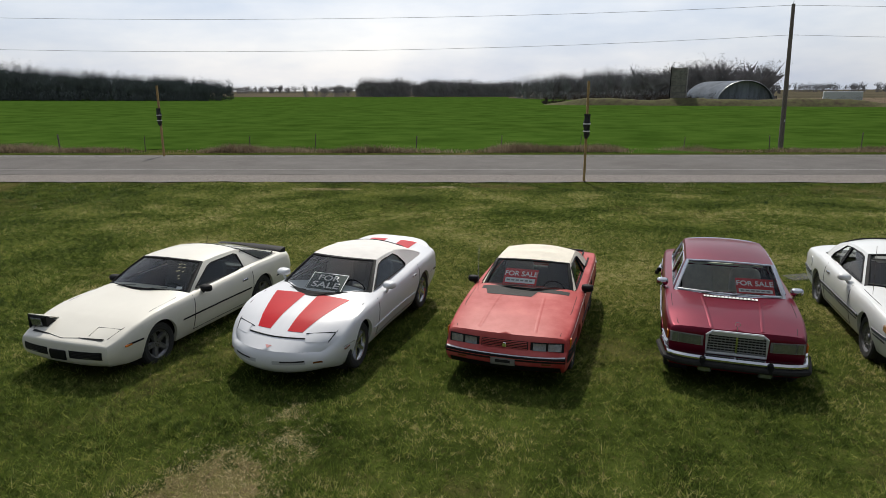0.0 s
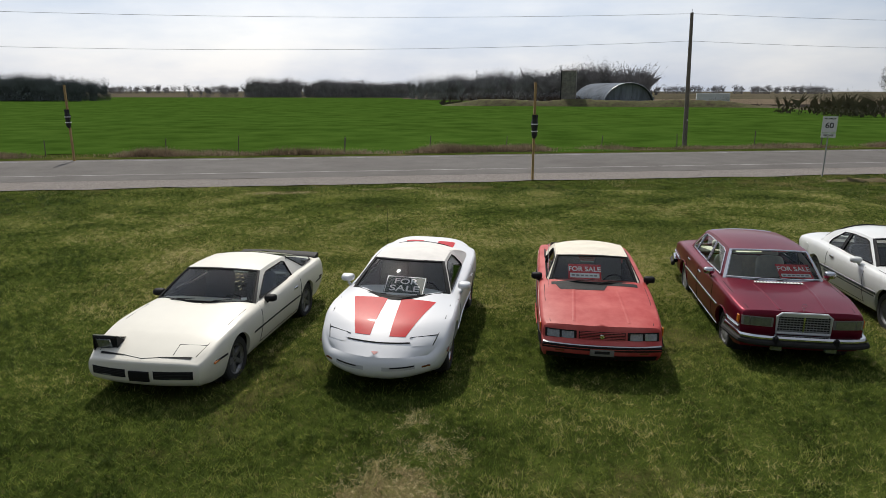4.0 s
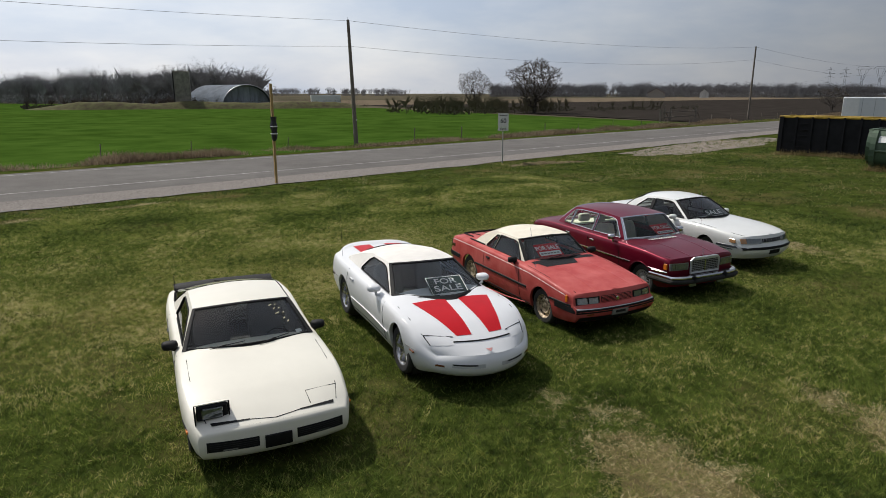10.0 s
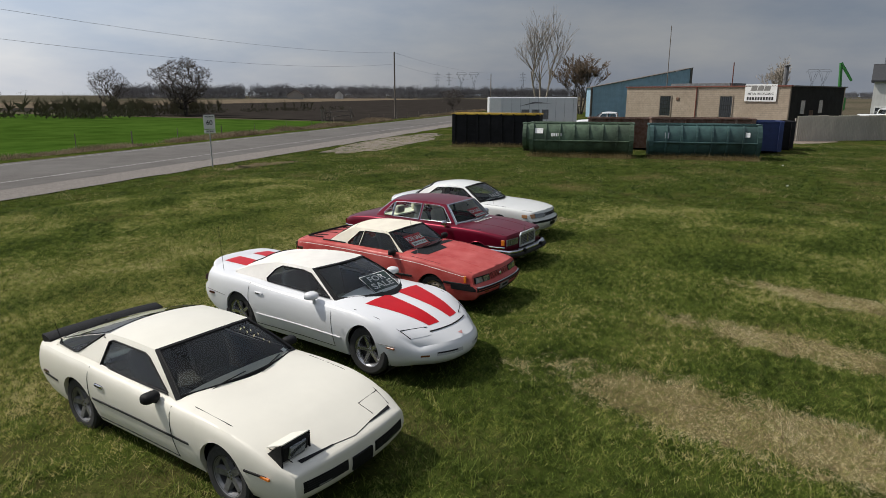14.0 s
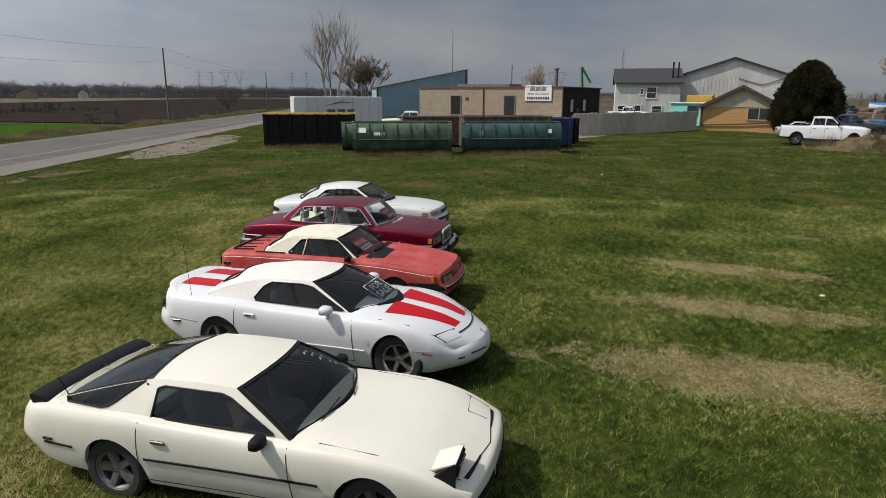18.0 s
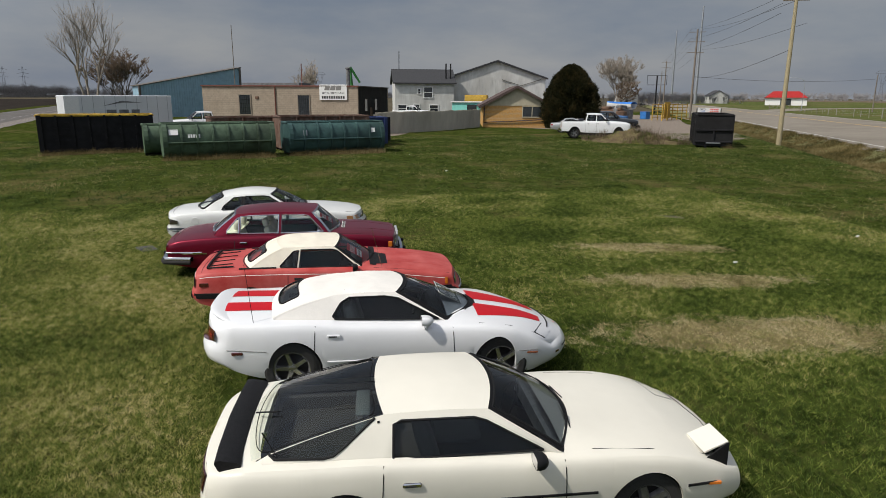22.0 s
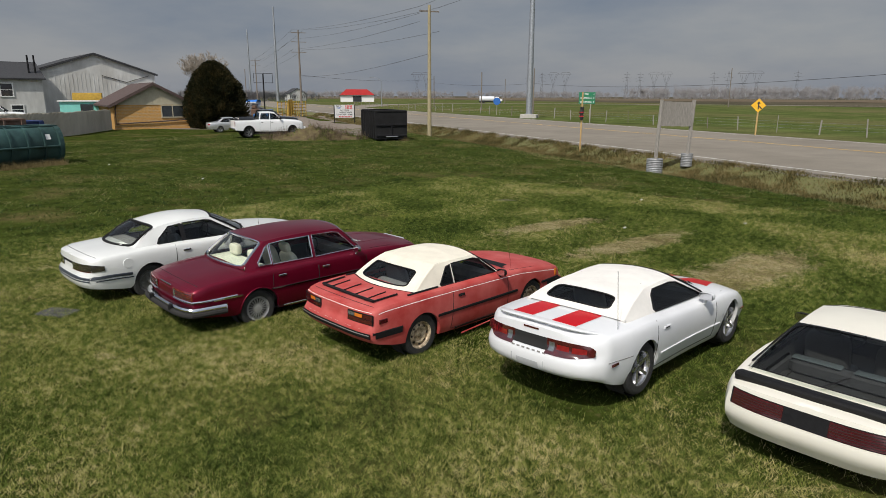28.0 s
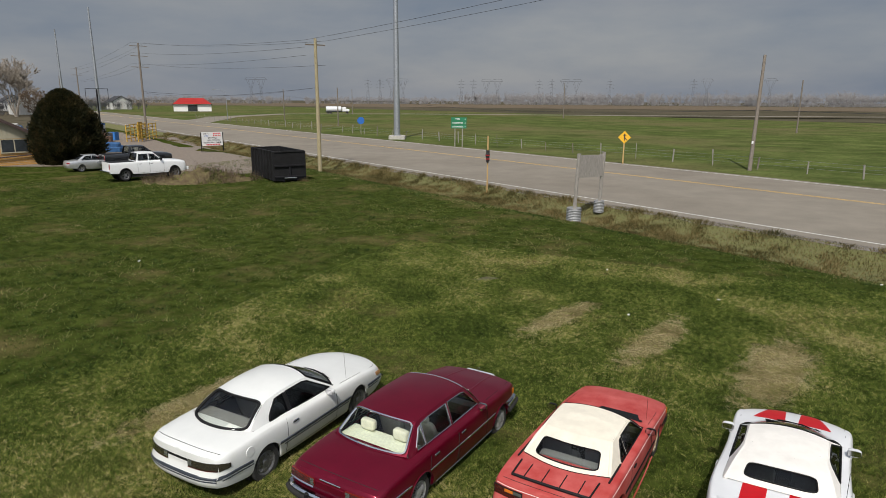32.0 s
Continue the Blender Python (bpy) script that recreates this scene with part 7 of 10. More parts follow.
def roll_off(name, x, y, ang, L, W, H, m, label, rim=None, ribs=8, rounded=True):
    """A roll-off scrap container: x along it from its corner, y away from the lawn."""
    t = thing(name, label, "container", pose(x, y, 0, 0, 0, ang), "scrap containers")
    z0 = 0.16
    if rounded:
        near = [(0.50, z0), (0.30, z0 + 0.10), (0.13, z0 + 0.30), (0.03, z0 + 0.58), (0.0, H * 0.52), (0.03, H * 0.66), (0.13, H * 0.82), (0.27, H * 0.93), (0.42, H - 0.02)]
    else:
        near = [(0.0, z0), (0.0, H)]
    far = [(W - b, z) for b, z in reversed(near)]
    b1, b2 = near[-1][0] + 0.06, W - near[-1][0] - 0.06
    outer = near + [(b1, H), (b1, z0 + 0.5), (b2, z0 + 0.5), (b2, H)] + far
    n = len(outer)
    g = Geo()
    g.add([(0.0, a, b) for a, b in outer] + [(L, a, b) for a, b in outer], [(i, (i + 1) % n, n + (i + 1) % n, n + i) for i in range(n)])
    part("hull", g, m, t, smooth=35)
    for xx in (0.0, L):
        part("end_wall", Geo().prism(near + far, xx - 0.03, xx + 0.03, "x"), m, t)
    for k in range(ribs):
        xx = 0.10 + (L - 0.20) * k / (ribs - 1)
        big = k in (0, ribs - 1)
        w, d = (0.24, 0.13) if big else (0.11, 0.10)
        for side in (near, [(W - b, z) for b, z in near]):
            e = -d if side is near else d
            part("rib", Geo().prism(side + [(b + e, z) for b, z in reversed(side)], xx - w / 2, xx + w / 2, "x"), m, t)
    for yy in (near[-1][0] + 0.02, W - near[-1][0] - 0.02):
        part("top_rail", Geo().bbox((L / 2, yy, H - 0.01), (L + 0.12, 0.13, 0.12), 0.02), rim or m, t)
    for xx in (-0.03, L + 0.03):
        part("top_rail", Geo().bbox((xx, W / 2, H - 0.01), (0.12, W - 2 * near[-1][0], 0.12), 0.02), rim or m, t)
    for yy in (W * 0.3, W * 0.7):
        part("skid", Geo().box((L / 2, yy, 0.09), (L, 0.12, 0.17)), M_BLACKBIN, t)
    return t


BIN_ANG = math.degrees(math.atan2(7.46 - 13.4, 31.43 - 29.98))
# along each container the lawn lies to its right, so it is set out from its far corner
g1 = roll_off("green_container", 28.0, 20.35, BIN_ANG, 6.2, 2.3, 2.02, M_GREENBIN, "dark green ribbed scrap container stained with rust", ribs=8)
t1 = roll_off("teal_container", 29.95, 13.45, BIN_ANG, 6.2, 2.3, 2.0, M_TEALBIN, "dark teal ribbed scrap container in the grass", ribs=8)
b1 = roll_off("black_container", 33.0, 28.25, BIN_ANG, 6.4, 2.4, 2.36, M_BLACKBIN, "black scrap container with a yellow top rim", rim=M_RIMYEL, ribs=8, rounded=False)
for k in range(5):
    part("ladder_rung", Geo().box((1.25, -0.09, 0.5 + 0.36 * k), (0.85, 0.05, 0.05)), M_BLACKBIN, b1)
roll_off("small_container", 30.9, 21.9, BIN_ANG, 3.0, 2.0, 1.85, M_GREENBIN, "dark green container behind the larger one", ribs=4)
roll_off("navy_container", 36.5, 9.2, BIN_ANG, 2.9, 2.2, 2.05, M_NAVYBIN, "navy blue open-fronted container", ribs=3, rounded=False)
roll_off("navy_container", 38.6, 12.4, BIN_ANG, 3.2, 2.2, 2.05, M_NAVYBIN, "navy blue open-fronted container", ribs=3, rounded=False)
roll_off("brown_container", 39.6, 8.6, BIN_ANG, 3.0, 2.2, 1.95, M_BLACKBIN, "dark container at the end of the row", ribs=4, rounded=False)
roll_off("rusty_container", 34.8, 18.5, BIN_ANG, 6.2, 2.2, 2.15, M_RUSTBIN, "rusted brown scrap container behind the green ones", ribs=7, rounded=False)
roll_off("rusty_container", 33.6, 14.0, BIN_ANG, 6.2, 2.2, 2.25, M_RUSTBIN, "rusted brown scrap container behind the teal one", ribs=7, rounded=False)
part("paper_sticker", Geo().box((0, 0, 0), (0.5, 0.01, 0.34)).move(pose(0.55, 0.085, 1.56, -28)), M_SIGNWHITE, g1)
for k in range(5):
    part("number_bar", Geo().box((0, 0, 0), (0.10, 0.01, 0.19)).move(pose(1.35 + 0.14 * k, 0.012, 1.34, -14)), M_SIGNWHITE, g1)
part("paper_sticker", Geo().box((0, 0, 0), (0.24, 0.01, 0.35)).move(pose(0.98, 0.02, 1.38, -15)), M_GALV, t1)
part("paper_sticker", Geo().box((0, 0, 0), (0.26, 0.01, 0.28)).move(pose(5.45, 0.035, 1.47, -20)), M_SIGNWHITE, t1)
for tt in (g1, t1):
    part("side_band", Geo().bbox((3.1, -0.05, 0.98), (6.2, 0.14, 0.09), 0.02), M_GREENBIN if tt is g1 else M_TEALBIN, tt)
# dark container by the drive
d1 = roll_off("charcoal_container", 36.3, -18.75, 149, 5.5, 2.4, 2.4, mat("charcoal_paint", (0.013, 0.013, 0.014), 0.75, spec=0.25, var=0.3, scale=2, stain=0.3), "battered charcoal scrap container beside the drive", ribs=8, rounded=False)
part("door_band", Geo().bbox((5.60, 1.2, 1.30), (0.12, 2.5, 0.14), 0.02), M_BLACKBIN, d1)
part("door_band", Geo().bbox((5.60, 1.2, 0.45), (0.12, 2.5, 0.12), 0.02), M_BLACKBIN, d1)
part("door_post", Geo().bbox((5.60, 1.2, 0.80), (0.10, 0.12, 1.10), 0.02), M_BLACKBIN, d1)
part("hook_plate", Geo().bbox((5.66, 1.2, 0.36), (0.08, 1.0, 0.07), 0.02), M_GALV, d1)

# box trailer
m, L = along(42.9, 29.6, 46.5, 22.7)
tr = thing("box_trailer", "white box trailer with a faded grey emblem", "trailer", m)
part("body", Geo().bbox((L / 2, 1.3, 2.32), (L, 2.6, 2.45), 0.04), M_TRAILERW, tr)
part("front_panel", Geo().box((0.5, -0.02, 2.32), (1.0, 0.03, 2.3)), M_SIGNWHITE, tr)
for k in range(9):
    part("seam", Geo().box((1.2 + 0.78 * k, -0.008, 2.32), (0.025, 0.02, 2.4)), M_GALV, tr)
for k, (x0, w) in enumerate(((3.2, 0.7), (4.1, 0.7), (4.95, 0.6))):
    part("emblem_bar", Geo().box((x0, -0.016, 2.05), (w, 0.012, 0.85)), M_JUNK[1], tr)
part("emblem_swoosh", Geo().prism([(2.6, 2.75), (4.0, 3.15), (5.5, 3.0), (4.0, 3.0)], -0.022, -0.012, "y"), M_JUNK[1], tr)
part("underframe", Geo().box((L / 2, 1.3, 1.0), (L * 0.95, 1.2, 0.2)), M_BLACKBIN, tr)
for xx in (5.4, 6.6):
    for yy in (0.35, 2.25):
        part("wheel", Geo().lathe([(0.02, -0.15), (0.48, -0.15), (0.5, -0.1), (0.5, 0.1), (0.48, 0.15), (0.02, 0.15)], (xx, yy, 0.5), "y", 18), M_RUBBER, tr, smooth=30)
part("landing_leg", Geo().box((1.3, 1.3, 0.5), (0.2, 1.6, 1.0)), M_GALV, tr)

# tan block building
m, L = along(66.0, 22.55, 59.7, 6.09)
M_BLACKWALL = mat("black_painted_block", (0.022, 0.021, 0.020), 0.9, var=0.3, scale=1.5, bump=0.3, stain=0.2, spec=0.2)
bd = thing("block_building", "low tan block building with a flat roof and barred windows", "building", m)
H, D = 4.55, 14.8
part("front_wall", Geo().box((L / 2, 0.15, H / 2), (L, 0.3, H)), M_BLOCK, bd)
part("side_wall", Geo().box((L - 0.15, D / 2 + 0.15, H / 2), (0.3, D - 0.3, H)), M_BLACKWALL, bd)
part("side_wall", Geo().box((0.15, D / 2 + 0.15, H / 2), (0.3, D - 0.3, H)), M_BLOCK, bd)
part("back_wall", Geo().box((L / 2, D + 0.15, H / 2), (L, 0.3, H)), M_BLOCK, bd)
part("roof", Geo().box((L / 2, D / 2 + 0.15, H - 0.25), (L - 0.6, D - 0.3, 0.2)), M_DARKBLOCK, bd)
part("coping", Geo().box((L / 2, 0.12, H + 0.06), (L + 0.2, 0.5, 0.12)), M_REDTRIM, bd)
part("coping", Geo().box((L - 0.12, D / 2 + 0.5, H + 0.055), (0.5, D, 0.11)), M_DARKBLOCK, bd)
g = Geo()
for k in range(1, 22):
    g.box((L / 2, -0.001, 0.2 * k + 0.02), (L, 0.008, 0.022))
    for j in range(43):
        g.box((0.4 * j + 0.2 * (k % 2) + 0.1, -0.0012, 0.2 * k + 0.12), (0.018, 0.008, 0.18))
tagged(part("block_joints", g, M_BLOCKJOINT, bd, fix=False), kind="stuff")
for xx in (4.9, 11.6):
    w = part("window", Geo().box((xx, -0.01, 2.6), (1.25, 0.06, 2.1)), M_DARKGLASS, bd)
    part("window_frame", Geo().box((xx, -0.03, 3.68), (1.45, 0.1, 0.10)).box((xx, -0.03, 1.52), (1.45, 0.1, 0.10)).box((xx - 0.67, -0.03, 2.6), (0.09, 0.1, 2.1)).box((xx + 0.67, -0.03, 2.6), (0.09, 0.1, 2.1)), M_BLOCKJOINT, w)
    for k in range(5):
        part("window_bar", Geo().box((xx - 0.42 + 0.21 * k, -0.05, 2.6), (0.03, 0.03, 2.05)), M_BLACK, w)
    for k in range(4):
        part("window_bar", Geo().box((xx, -0.052, 1.9 + 0.42 * k), (1.22, 0.03, 0.03)), M_BLACK, w)
part("downpipe", Geo().tube([(8.4, -0.08, 0), (8.4, -0.08, H)], 0.06, 8), M_REDTRIM, bd)
part("wall_vent", Geo().bbox((6.3, -0.03, 3.35), (0.4, 0.1, 0.3), 0.02), M_JUNK[0], bd)
for yy in (3.4, 8.2):
    part("side_window", Geo().box((L + 0.01, yy, 2.6), (0.06, 1.0, 1.3)), M_DARKGLASS, bd)
part("side_door", Geo().box((L + 0.01, 5.8, 1.2), (0.06, 1.0, 2.2)), M_JUNK[0], bd)
part("roof_unit", Geo().box((5.5, 8.0, H + 0.25), (7.0, 4.0, 0.5)), M_JUNK[1], bd)
part("flue", Geo().tube([(15.5, 4.0, H), (15.5, 4.0, H + 2.0)], 0.22, 10).lathe([(0.32, 0), (0.32, 0.12), (0.05, 0.22)], (15.5, 4.0, H + 2.0), "z", 10), M_JUNK[1], bd)
part("thin_mast", Geo().tube([(9.7, 5.0, H), (9.7, 5.0, H + 2.6)], 0.06, 6), M_REDTRIM, bd)
sgn = thing("company_sign", "white metal recycling sign board on the block wall", "sign", m @ pose(14.95, -0.09, 3.95))
part("board", Geo().bbox((0, 0, 0), (3.05, 0.08, 1.62), 0.02), M_SIGNWHITE, sgn)
words("lettering", "METAL RECYCLING", 0.27, M_INK, sgn, pose(0, -0.045, -0.08, 90), wide=1.05)
for xx in (-0.68, -0.05, 0.58):
    part("emblem_bar", Geo().prism([(xx - 0.3, 0.22), (xx + 0.28, 0.22), (xx + 0.36, 0.66), (xx - 0.18, 0.66)], -0.050, -0.042, "y"), M_DASH, sgn)
for k in range(10):
    part("number_bar", Geo().box((-1.18 + 0.26 * k, -0.045, -0.52), (0.18, 0.012, 0.28)), M_INK, sgn)

# tall thin mast, blue shed
mast = pole(75.4, 19.7, 12.0, 0.07, 0.04, M_POLE, "thin dark mast above the yard", name="mast")
m, L = along(102.6, 36.2, 111.8, 21.5)
sh = thing("blue_shed", "blue corrugated steel shed with a sloping roof", "shed", m)
part("front_wall", Geo().prism([(0, 0), (L, 0), (L, 8.2), (0, 5.0)], 0, 0.3, "y"), M_BLUESHED, sh)
for k in range(42):
    xx = L * (k + 0.5) / 42
    part("corrugation", Geo().box((xx, -0.04, (5.0 + 3.2 * xx / L) / 2), (0.10, 0.06, 5.0 + 3.2 * xx / L - 0.06)), M_BLUESHED, sh)
part("roof", Geo().prism([(-0.3, 4.93), (L + 0.4, 8.32), (L + 0.4, 8.42), (-0.3, 5.03)], -0.18, 3.2, "y"), M_DARKBLOCK, sh)
part("side_wall", Geo().box((L - 0.15, 1.7, 4.1), (0.3, 2.8, 8.2)), M_BLUESHED, sh)
part("side_wall", Geo().box((0.15, 1.7, 2.5), (0.3, 2.8, 5.0)), M_BLUESHED, sh)
part("corner_post", Geo().box((-0.1, -0.1, 2.5), (0.3, 0.3, 5.0)), M_DARKBLOCK, sh)
part("corner_post", Geo().box((L + 0.1, -0.1, 4.2), (0.3, 0.3, 8.4)), M_DARKBLOCK, sh)

# pale steel fence
for k, ((ax, ay), (bx, by)) in enumerate((((51.0, 5.4), (56.7, -2.3)), ((56.7, -2.3), (64.0, -8.9)))):
    m, L = along(ax, ay, bx, by)
    f = thing("sheet_fence", "pale corrugated steel sheet fence round the yard", "fence", m, "yard fences")
    n = int(L / 0.95)
    for j in range(n):
        g = Geo()
        x0 = L * j / n
        w = L / n
        pr = []
        for i in range(6):
            pr += [(x0 + w * (i + 0.0) / 6, 0.0), (x0 + w * (i + 0.3) / 6, 0.0), (x0 + w * (i + 0.5) / 6, -0.05), (x0 + w * (i + 0.8) / 6, -0.05)]
        pr += [(x0 + w, 0.0)]
        vs = [(a, b, 0.02) for a, b in pr] + [(a, b, 2.08 + 0.03 * ((j * 7) % 3)) for a, b in pr]
        q = len(pr)
        g.add(vs, [(i, i + 1, q + i + 1, q + i) for i in range(q - 1)])
        g.box((x0 + w / 2, 0.05, 1.4), (w, 0.05, 0.08))
        part("sheet", g, M_FENCE, f, fix=False)
    for j in range(0, n + 1, 3):
        part("fence_post", Geo().box((L * j / n, 0.12, 0.95), (0.1, 0.1, 1.9)), M_GREYWOOD, f)


def gable_house(name, label, ax, ay, bx, by, depth, eave, peak, wall, roof, over=0.4, frac=0.5):
    """A house whose gable end runs from a to b."""
    m, L = along(ax, ay, bx, by)
    h = thing(name, label, "building", m)
    part("gable_wall", Geo().prism([(0, 0), (L, 0), (L, eave), (L * frac, peak), (0, eave)], 0, 0.25, "y"), wall, h)
    part("back_wall", Geo().prism([(0, 0), (L, 0), (L, eave), (L * frac, peak), (0, eave)], depth - 0.25, depth, "y"), wall, h)
    for xx in (0.12, L - 0.12):
        part("side_wall", Geo().box((xx, depth / 2, eave / 2), (0.24, depth - 0.5, eave)), wall, h)
    for x0, x1 in ((0, L * frac), (L, L * frac)):
        s = -1 if x0 < x1 else 1
        d = (peak - eave) / abs(x1 - x0)
        part("roof_slope", Geo().prism([(x0 + s * over, eave - d * over + 0.02), (x1, peak + 0.02), (x1, peak + 0.2), (x0 + s * over, eave - d * over + 0.2)], -over, depth + over, "y"), roof, h)
        part("bargeboard", Geo().prism([(x0 + s * over, eave - d * over - 0.12), (x1, peak - 0.12), (x1, peak + 0.2), (x0 + s * over, eave - d * over + 0.2)], -over - 0.05, -over, "y"), M_SHINGLE if wall is M_WHITESIDE else M_BROWNROOF, h)
    return h, L


# big white barn, house, yellow brick house
h, L = gable_house("white_barn", "large weathered white barn with a shallow roof", 103.4, -14.6, 100.5, -32.0, 22, 6.8, 9.7, M_WHITESIDE, M_SHINGLE)
for k in range(30):
    xx = L * (k + 0.5) / 30
    part("siding_batten", Geo().box((xx, -0.02, 3.4), (0.05, 0.04, 6.8)), M_WHITESIDE, h)
part("service_pipe", Geo().tube([(L * 0.55, -0.1, 6.5), (L * 0.75, -0.1, 5.5), (L * 0.95, -0.1, 6.6)], 0.05, 6), M_INK, h)
m, L = along(99.2, -4.4, 98.2, -14.4)
h = thing("white_house", "two-storey weathered white house with a black shingle roof", "house", m)
part("front_wall", Geo().box((L / 2, 0.15, 2.95), (L, 0.3, 5.9)), M_WHITESIDE, h)
for xx in (0.15, L - 0.15):
    part("side_wall", Geo().prism([(0.3, 0), (8, 0), (8, 5.9), (4, 7.9), (0.3, 5.9)], xx - 0.15, xx + 0.15, "x"), M_WHITESIDE, h)
part("roof_slope", Geo().prism([(-0.5, 5.6), (4.1, 7.95), (4.1, 8.15), (-0.5, 5.8)], -0.4, L + 0.4, "x"), M_SHINGLE, h)
part("roof_slope", Geo().prism([(8.6, 5.6), (4.0, 7.95), (4.0, 8.15), (8.6, 5.8)], -0.4, L + 0.4, "x"), M_SHINGLE, h)
for xx, zz, w, hh in ((5.6, 4.2, 1.5, 1.8), (4.1, 4.4, 0.5, 0.9), (1.2, 1.5, 1.5, 1.3), (6.6, 1.5, 1.5, 1.3), (3.6, 1.2, 1.0, 2.1)):
    w1 = part("window", Geo().box((xx, -0.02, zz), (w, 0.08, hh)), M_DARKGLASS, h)
    part("window_frame", Geo().box((xx, -0.04, zz + hh / 2), (w + 0.25, 0.1, 0.14)).box((xx, -0.04, zz - hh / 2), (w + 0.25, 0.1, 0.14)).box((xx - w / 2, -0.04, zz), (0.14, 0.1, hh)).box((xx + w / 2, -0.04, zz), (0.14, 0.1, hh)).box((xx, -0.04, zz), (w, 0.1, 0.07)), M_SIGNWHITE, w1)
for xx in (8.8, 9.6):
    part("stove_pipe", Geo().tube([(xx, 1.0, 5.5), (xx, 1.0, 9.0)], 0.12, 8), M_BLACK, h)
mast2 = thing("lattice_mast", "slim lattice aerial mast behind the house", "mast", pose(104, -5.9, 0))
for a in range(3):
    part("leg", Geo().tube([(0.35 * math.cos(a * 2.09), 0.35 * math.sin(a * 2.09), 0), (0.12 * math.cos(a * 2.09), 0.12 * math.sin(a * 2.09), 11.2)], 0.03, 4), M_GALV, mast2)
for k in range(11):
    part("brace", Geo().tube([(0.33 * (1 - k / 22) * math.cos(a * 2.09), 0.33 * (1 - k / 22) * math.sin(a * 2.09), k + (a % 2)) for a in range(4)], 0.02, 4), M_GALV, mast2)
h, L = gable_house("brick_house", "low yellow brick house with a tan gable and brown roof", 64.0, -9.25, 61.9, -17.0, 12, 2.6, 4.7, M_YBRICK, M_BROWNROOF, 0.5)
part("gable_panel", Geo().prism([(0.1, 2.55), (L - 0.1, 2.55), (L / 2, 4.68)], -0.06, -0.004, "y"), M_TANSIDE, h)
for k in range(20):
    xx = 0.6 + (L - 1.2) * k / 19
    hh = (1 - abs(2 * xx / L - 1)) * 2.1
    if hh > 0.1:
        part("siding_batten", Geo().box((xx, -0.075, 2.55 + hh / 2), (0.03, 0.03, hh)), M_TANSIDE, h)
w1 = part("window", Geo().box((L - 2.2, -0.03, 1.85), (2.2, 0.08, 1.2)), M_DARKGLASS, h)
part("window_frame", Geo().box((L - 2.2, -0.05, 2.47), (2.4, 0.1, 0.06)).box((L - 2.2, -0.05, 1.23), (2.4, 0.1, 0.1)).box((L - 3.33, -0.05, 1.85), (0.1, 0.1, 1.2)).box((L - 2.2, -0.05, 1.85), (0.08, 0.1, 1.2)), M_TANSIDE, w1)
part("downpipe", Geo().tube([(0.2, -0.5, 2.6), (0.15, -0.1, 2.1), (0.15, -0.1, 0.6), (3.5, -0.15, 0.75), (L, -0.15, 1.0)], 0.06, 6), M_BROWNROOF, h)
g = Geo()
for k in range(1, 17):
    g.box((L / 2, -0.002, 0.15 * k), (L, 0.008, 0.02))
tagged(part("mortar_lines", g, M_TANSIDE, h, fix=False), kind="stuff")

m, L = along(76.5, -8.6, 74.6, -12.6)
h = thing("turquoise_shed", "turquoise and white site shed with dark openings", "shed", m)
part("wall", Geo().bbox((L / 2, 1.3, 1.4), (L, 2.6, 2.8), 0.04), M_TURQ, h)
part("roof", Geo().box((L / 2, 1.3, 2.86), (L + 0.4, 3.0, 0.12)), M_SIGNWHITE, h)
part("window", Geo().box((L * 0.62, -0.03, 1.9), (1.3, 0.08, 1.2)), M_DARKGLASS, h)
part("yellow_box", Geo().bbox((L * 0.6, 4.5, 2.7), (3.2, 1.5, 2.2), 0.04), M_YELSTEEL, None, at=m)
tagged(bpy.data.objects["yellow_box"], "yellow steel machine box behind the shed", "machine")
bpy.data.objects["yellow_box"].location.z = 0.0
part("leg_stand", Geo().box((L * 0.6, 4.5, 0.8), (2.6, 1.2, 1.6)), M_JUNK[3], bpy.data.objects["yellow_box"])
# green scrap grab arm behind the roof
ga = thing("grab_crane", "green steel grab crane arm rising behind the roof", "crane", pose(187.8, -6.0, 0))
part("cab", Geo().bbox((0, 0, 1.6), (3.0, 3.0, 3.2), 0.1), M_MACHGREEN, ga)
part("boom", Geo().tube([(0, 0, 3), (0.2, 0.6, 11.9)], [0.45, 0.4], 6), M_MACHGREEN, ga)
part("stick", Geo().tube([(0.2, 0.6, 11.9), (0.0, -2.2, 7.4)], [0.4, 0.35], 6), M_MACHGREEN, ga)


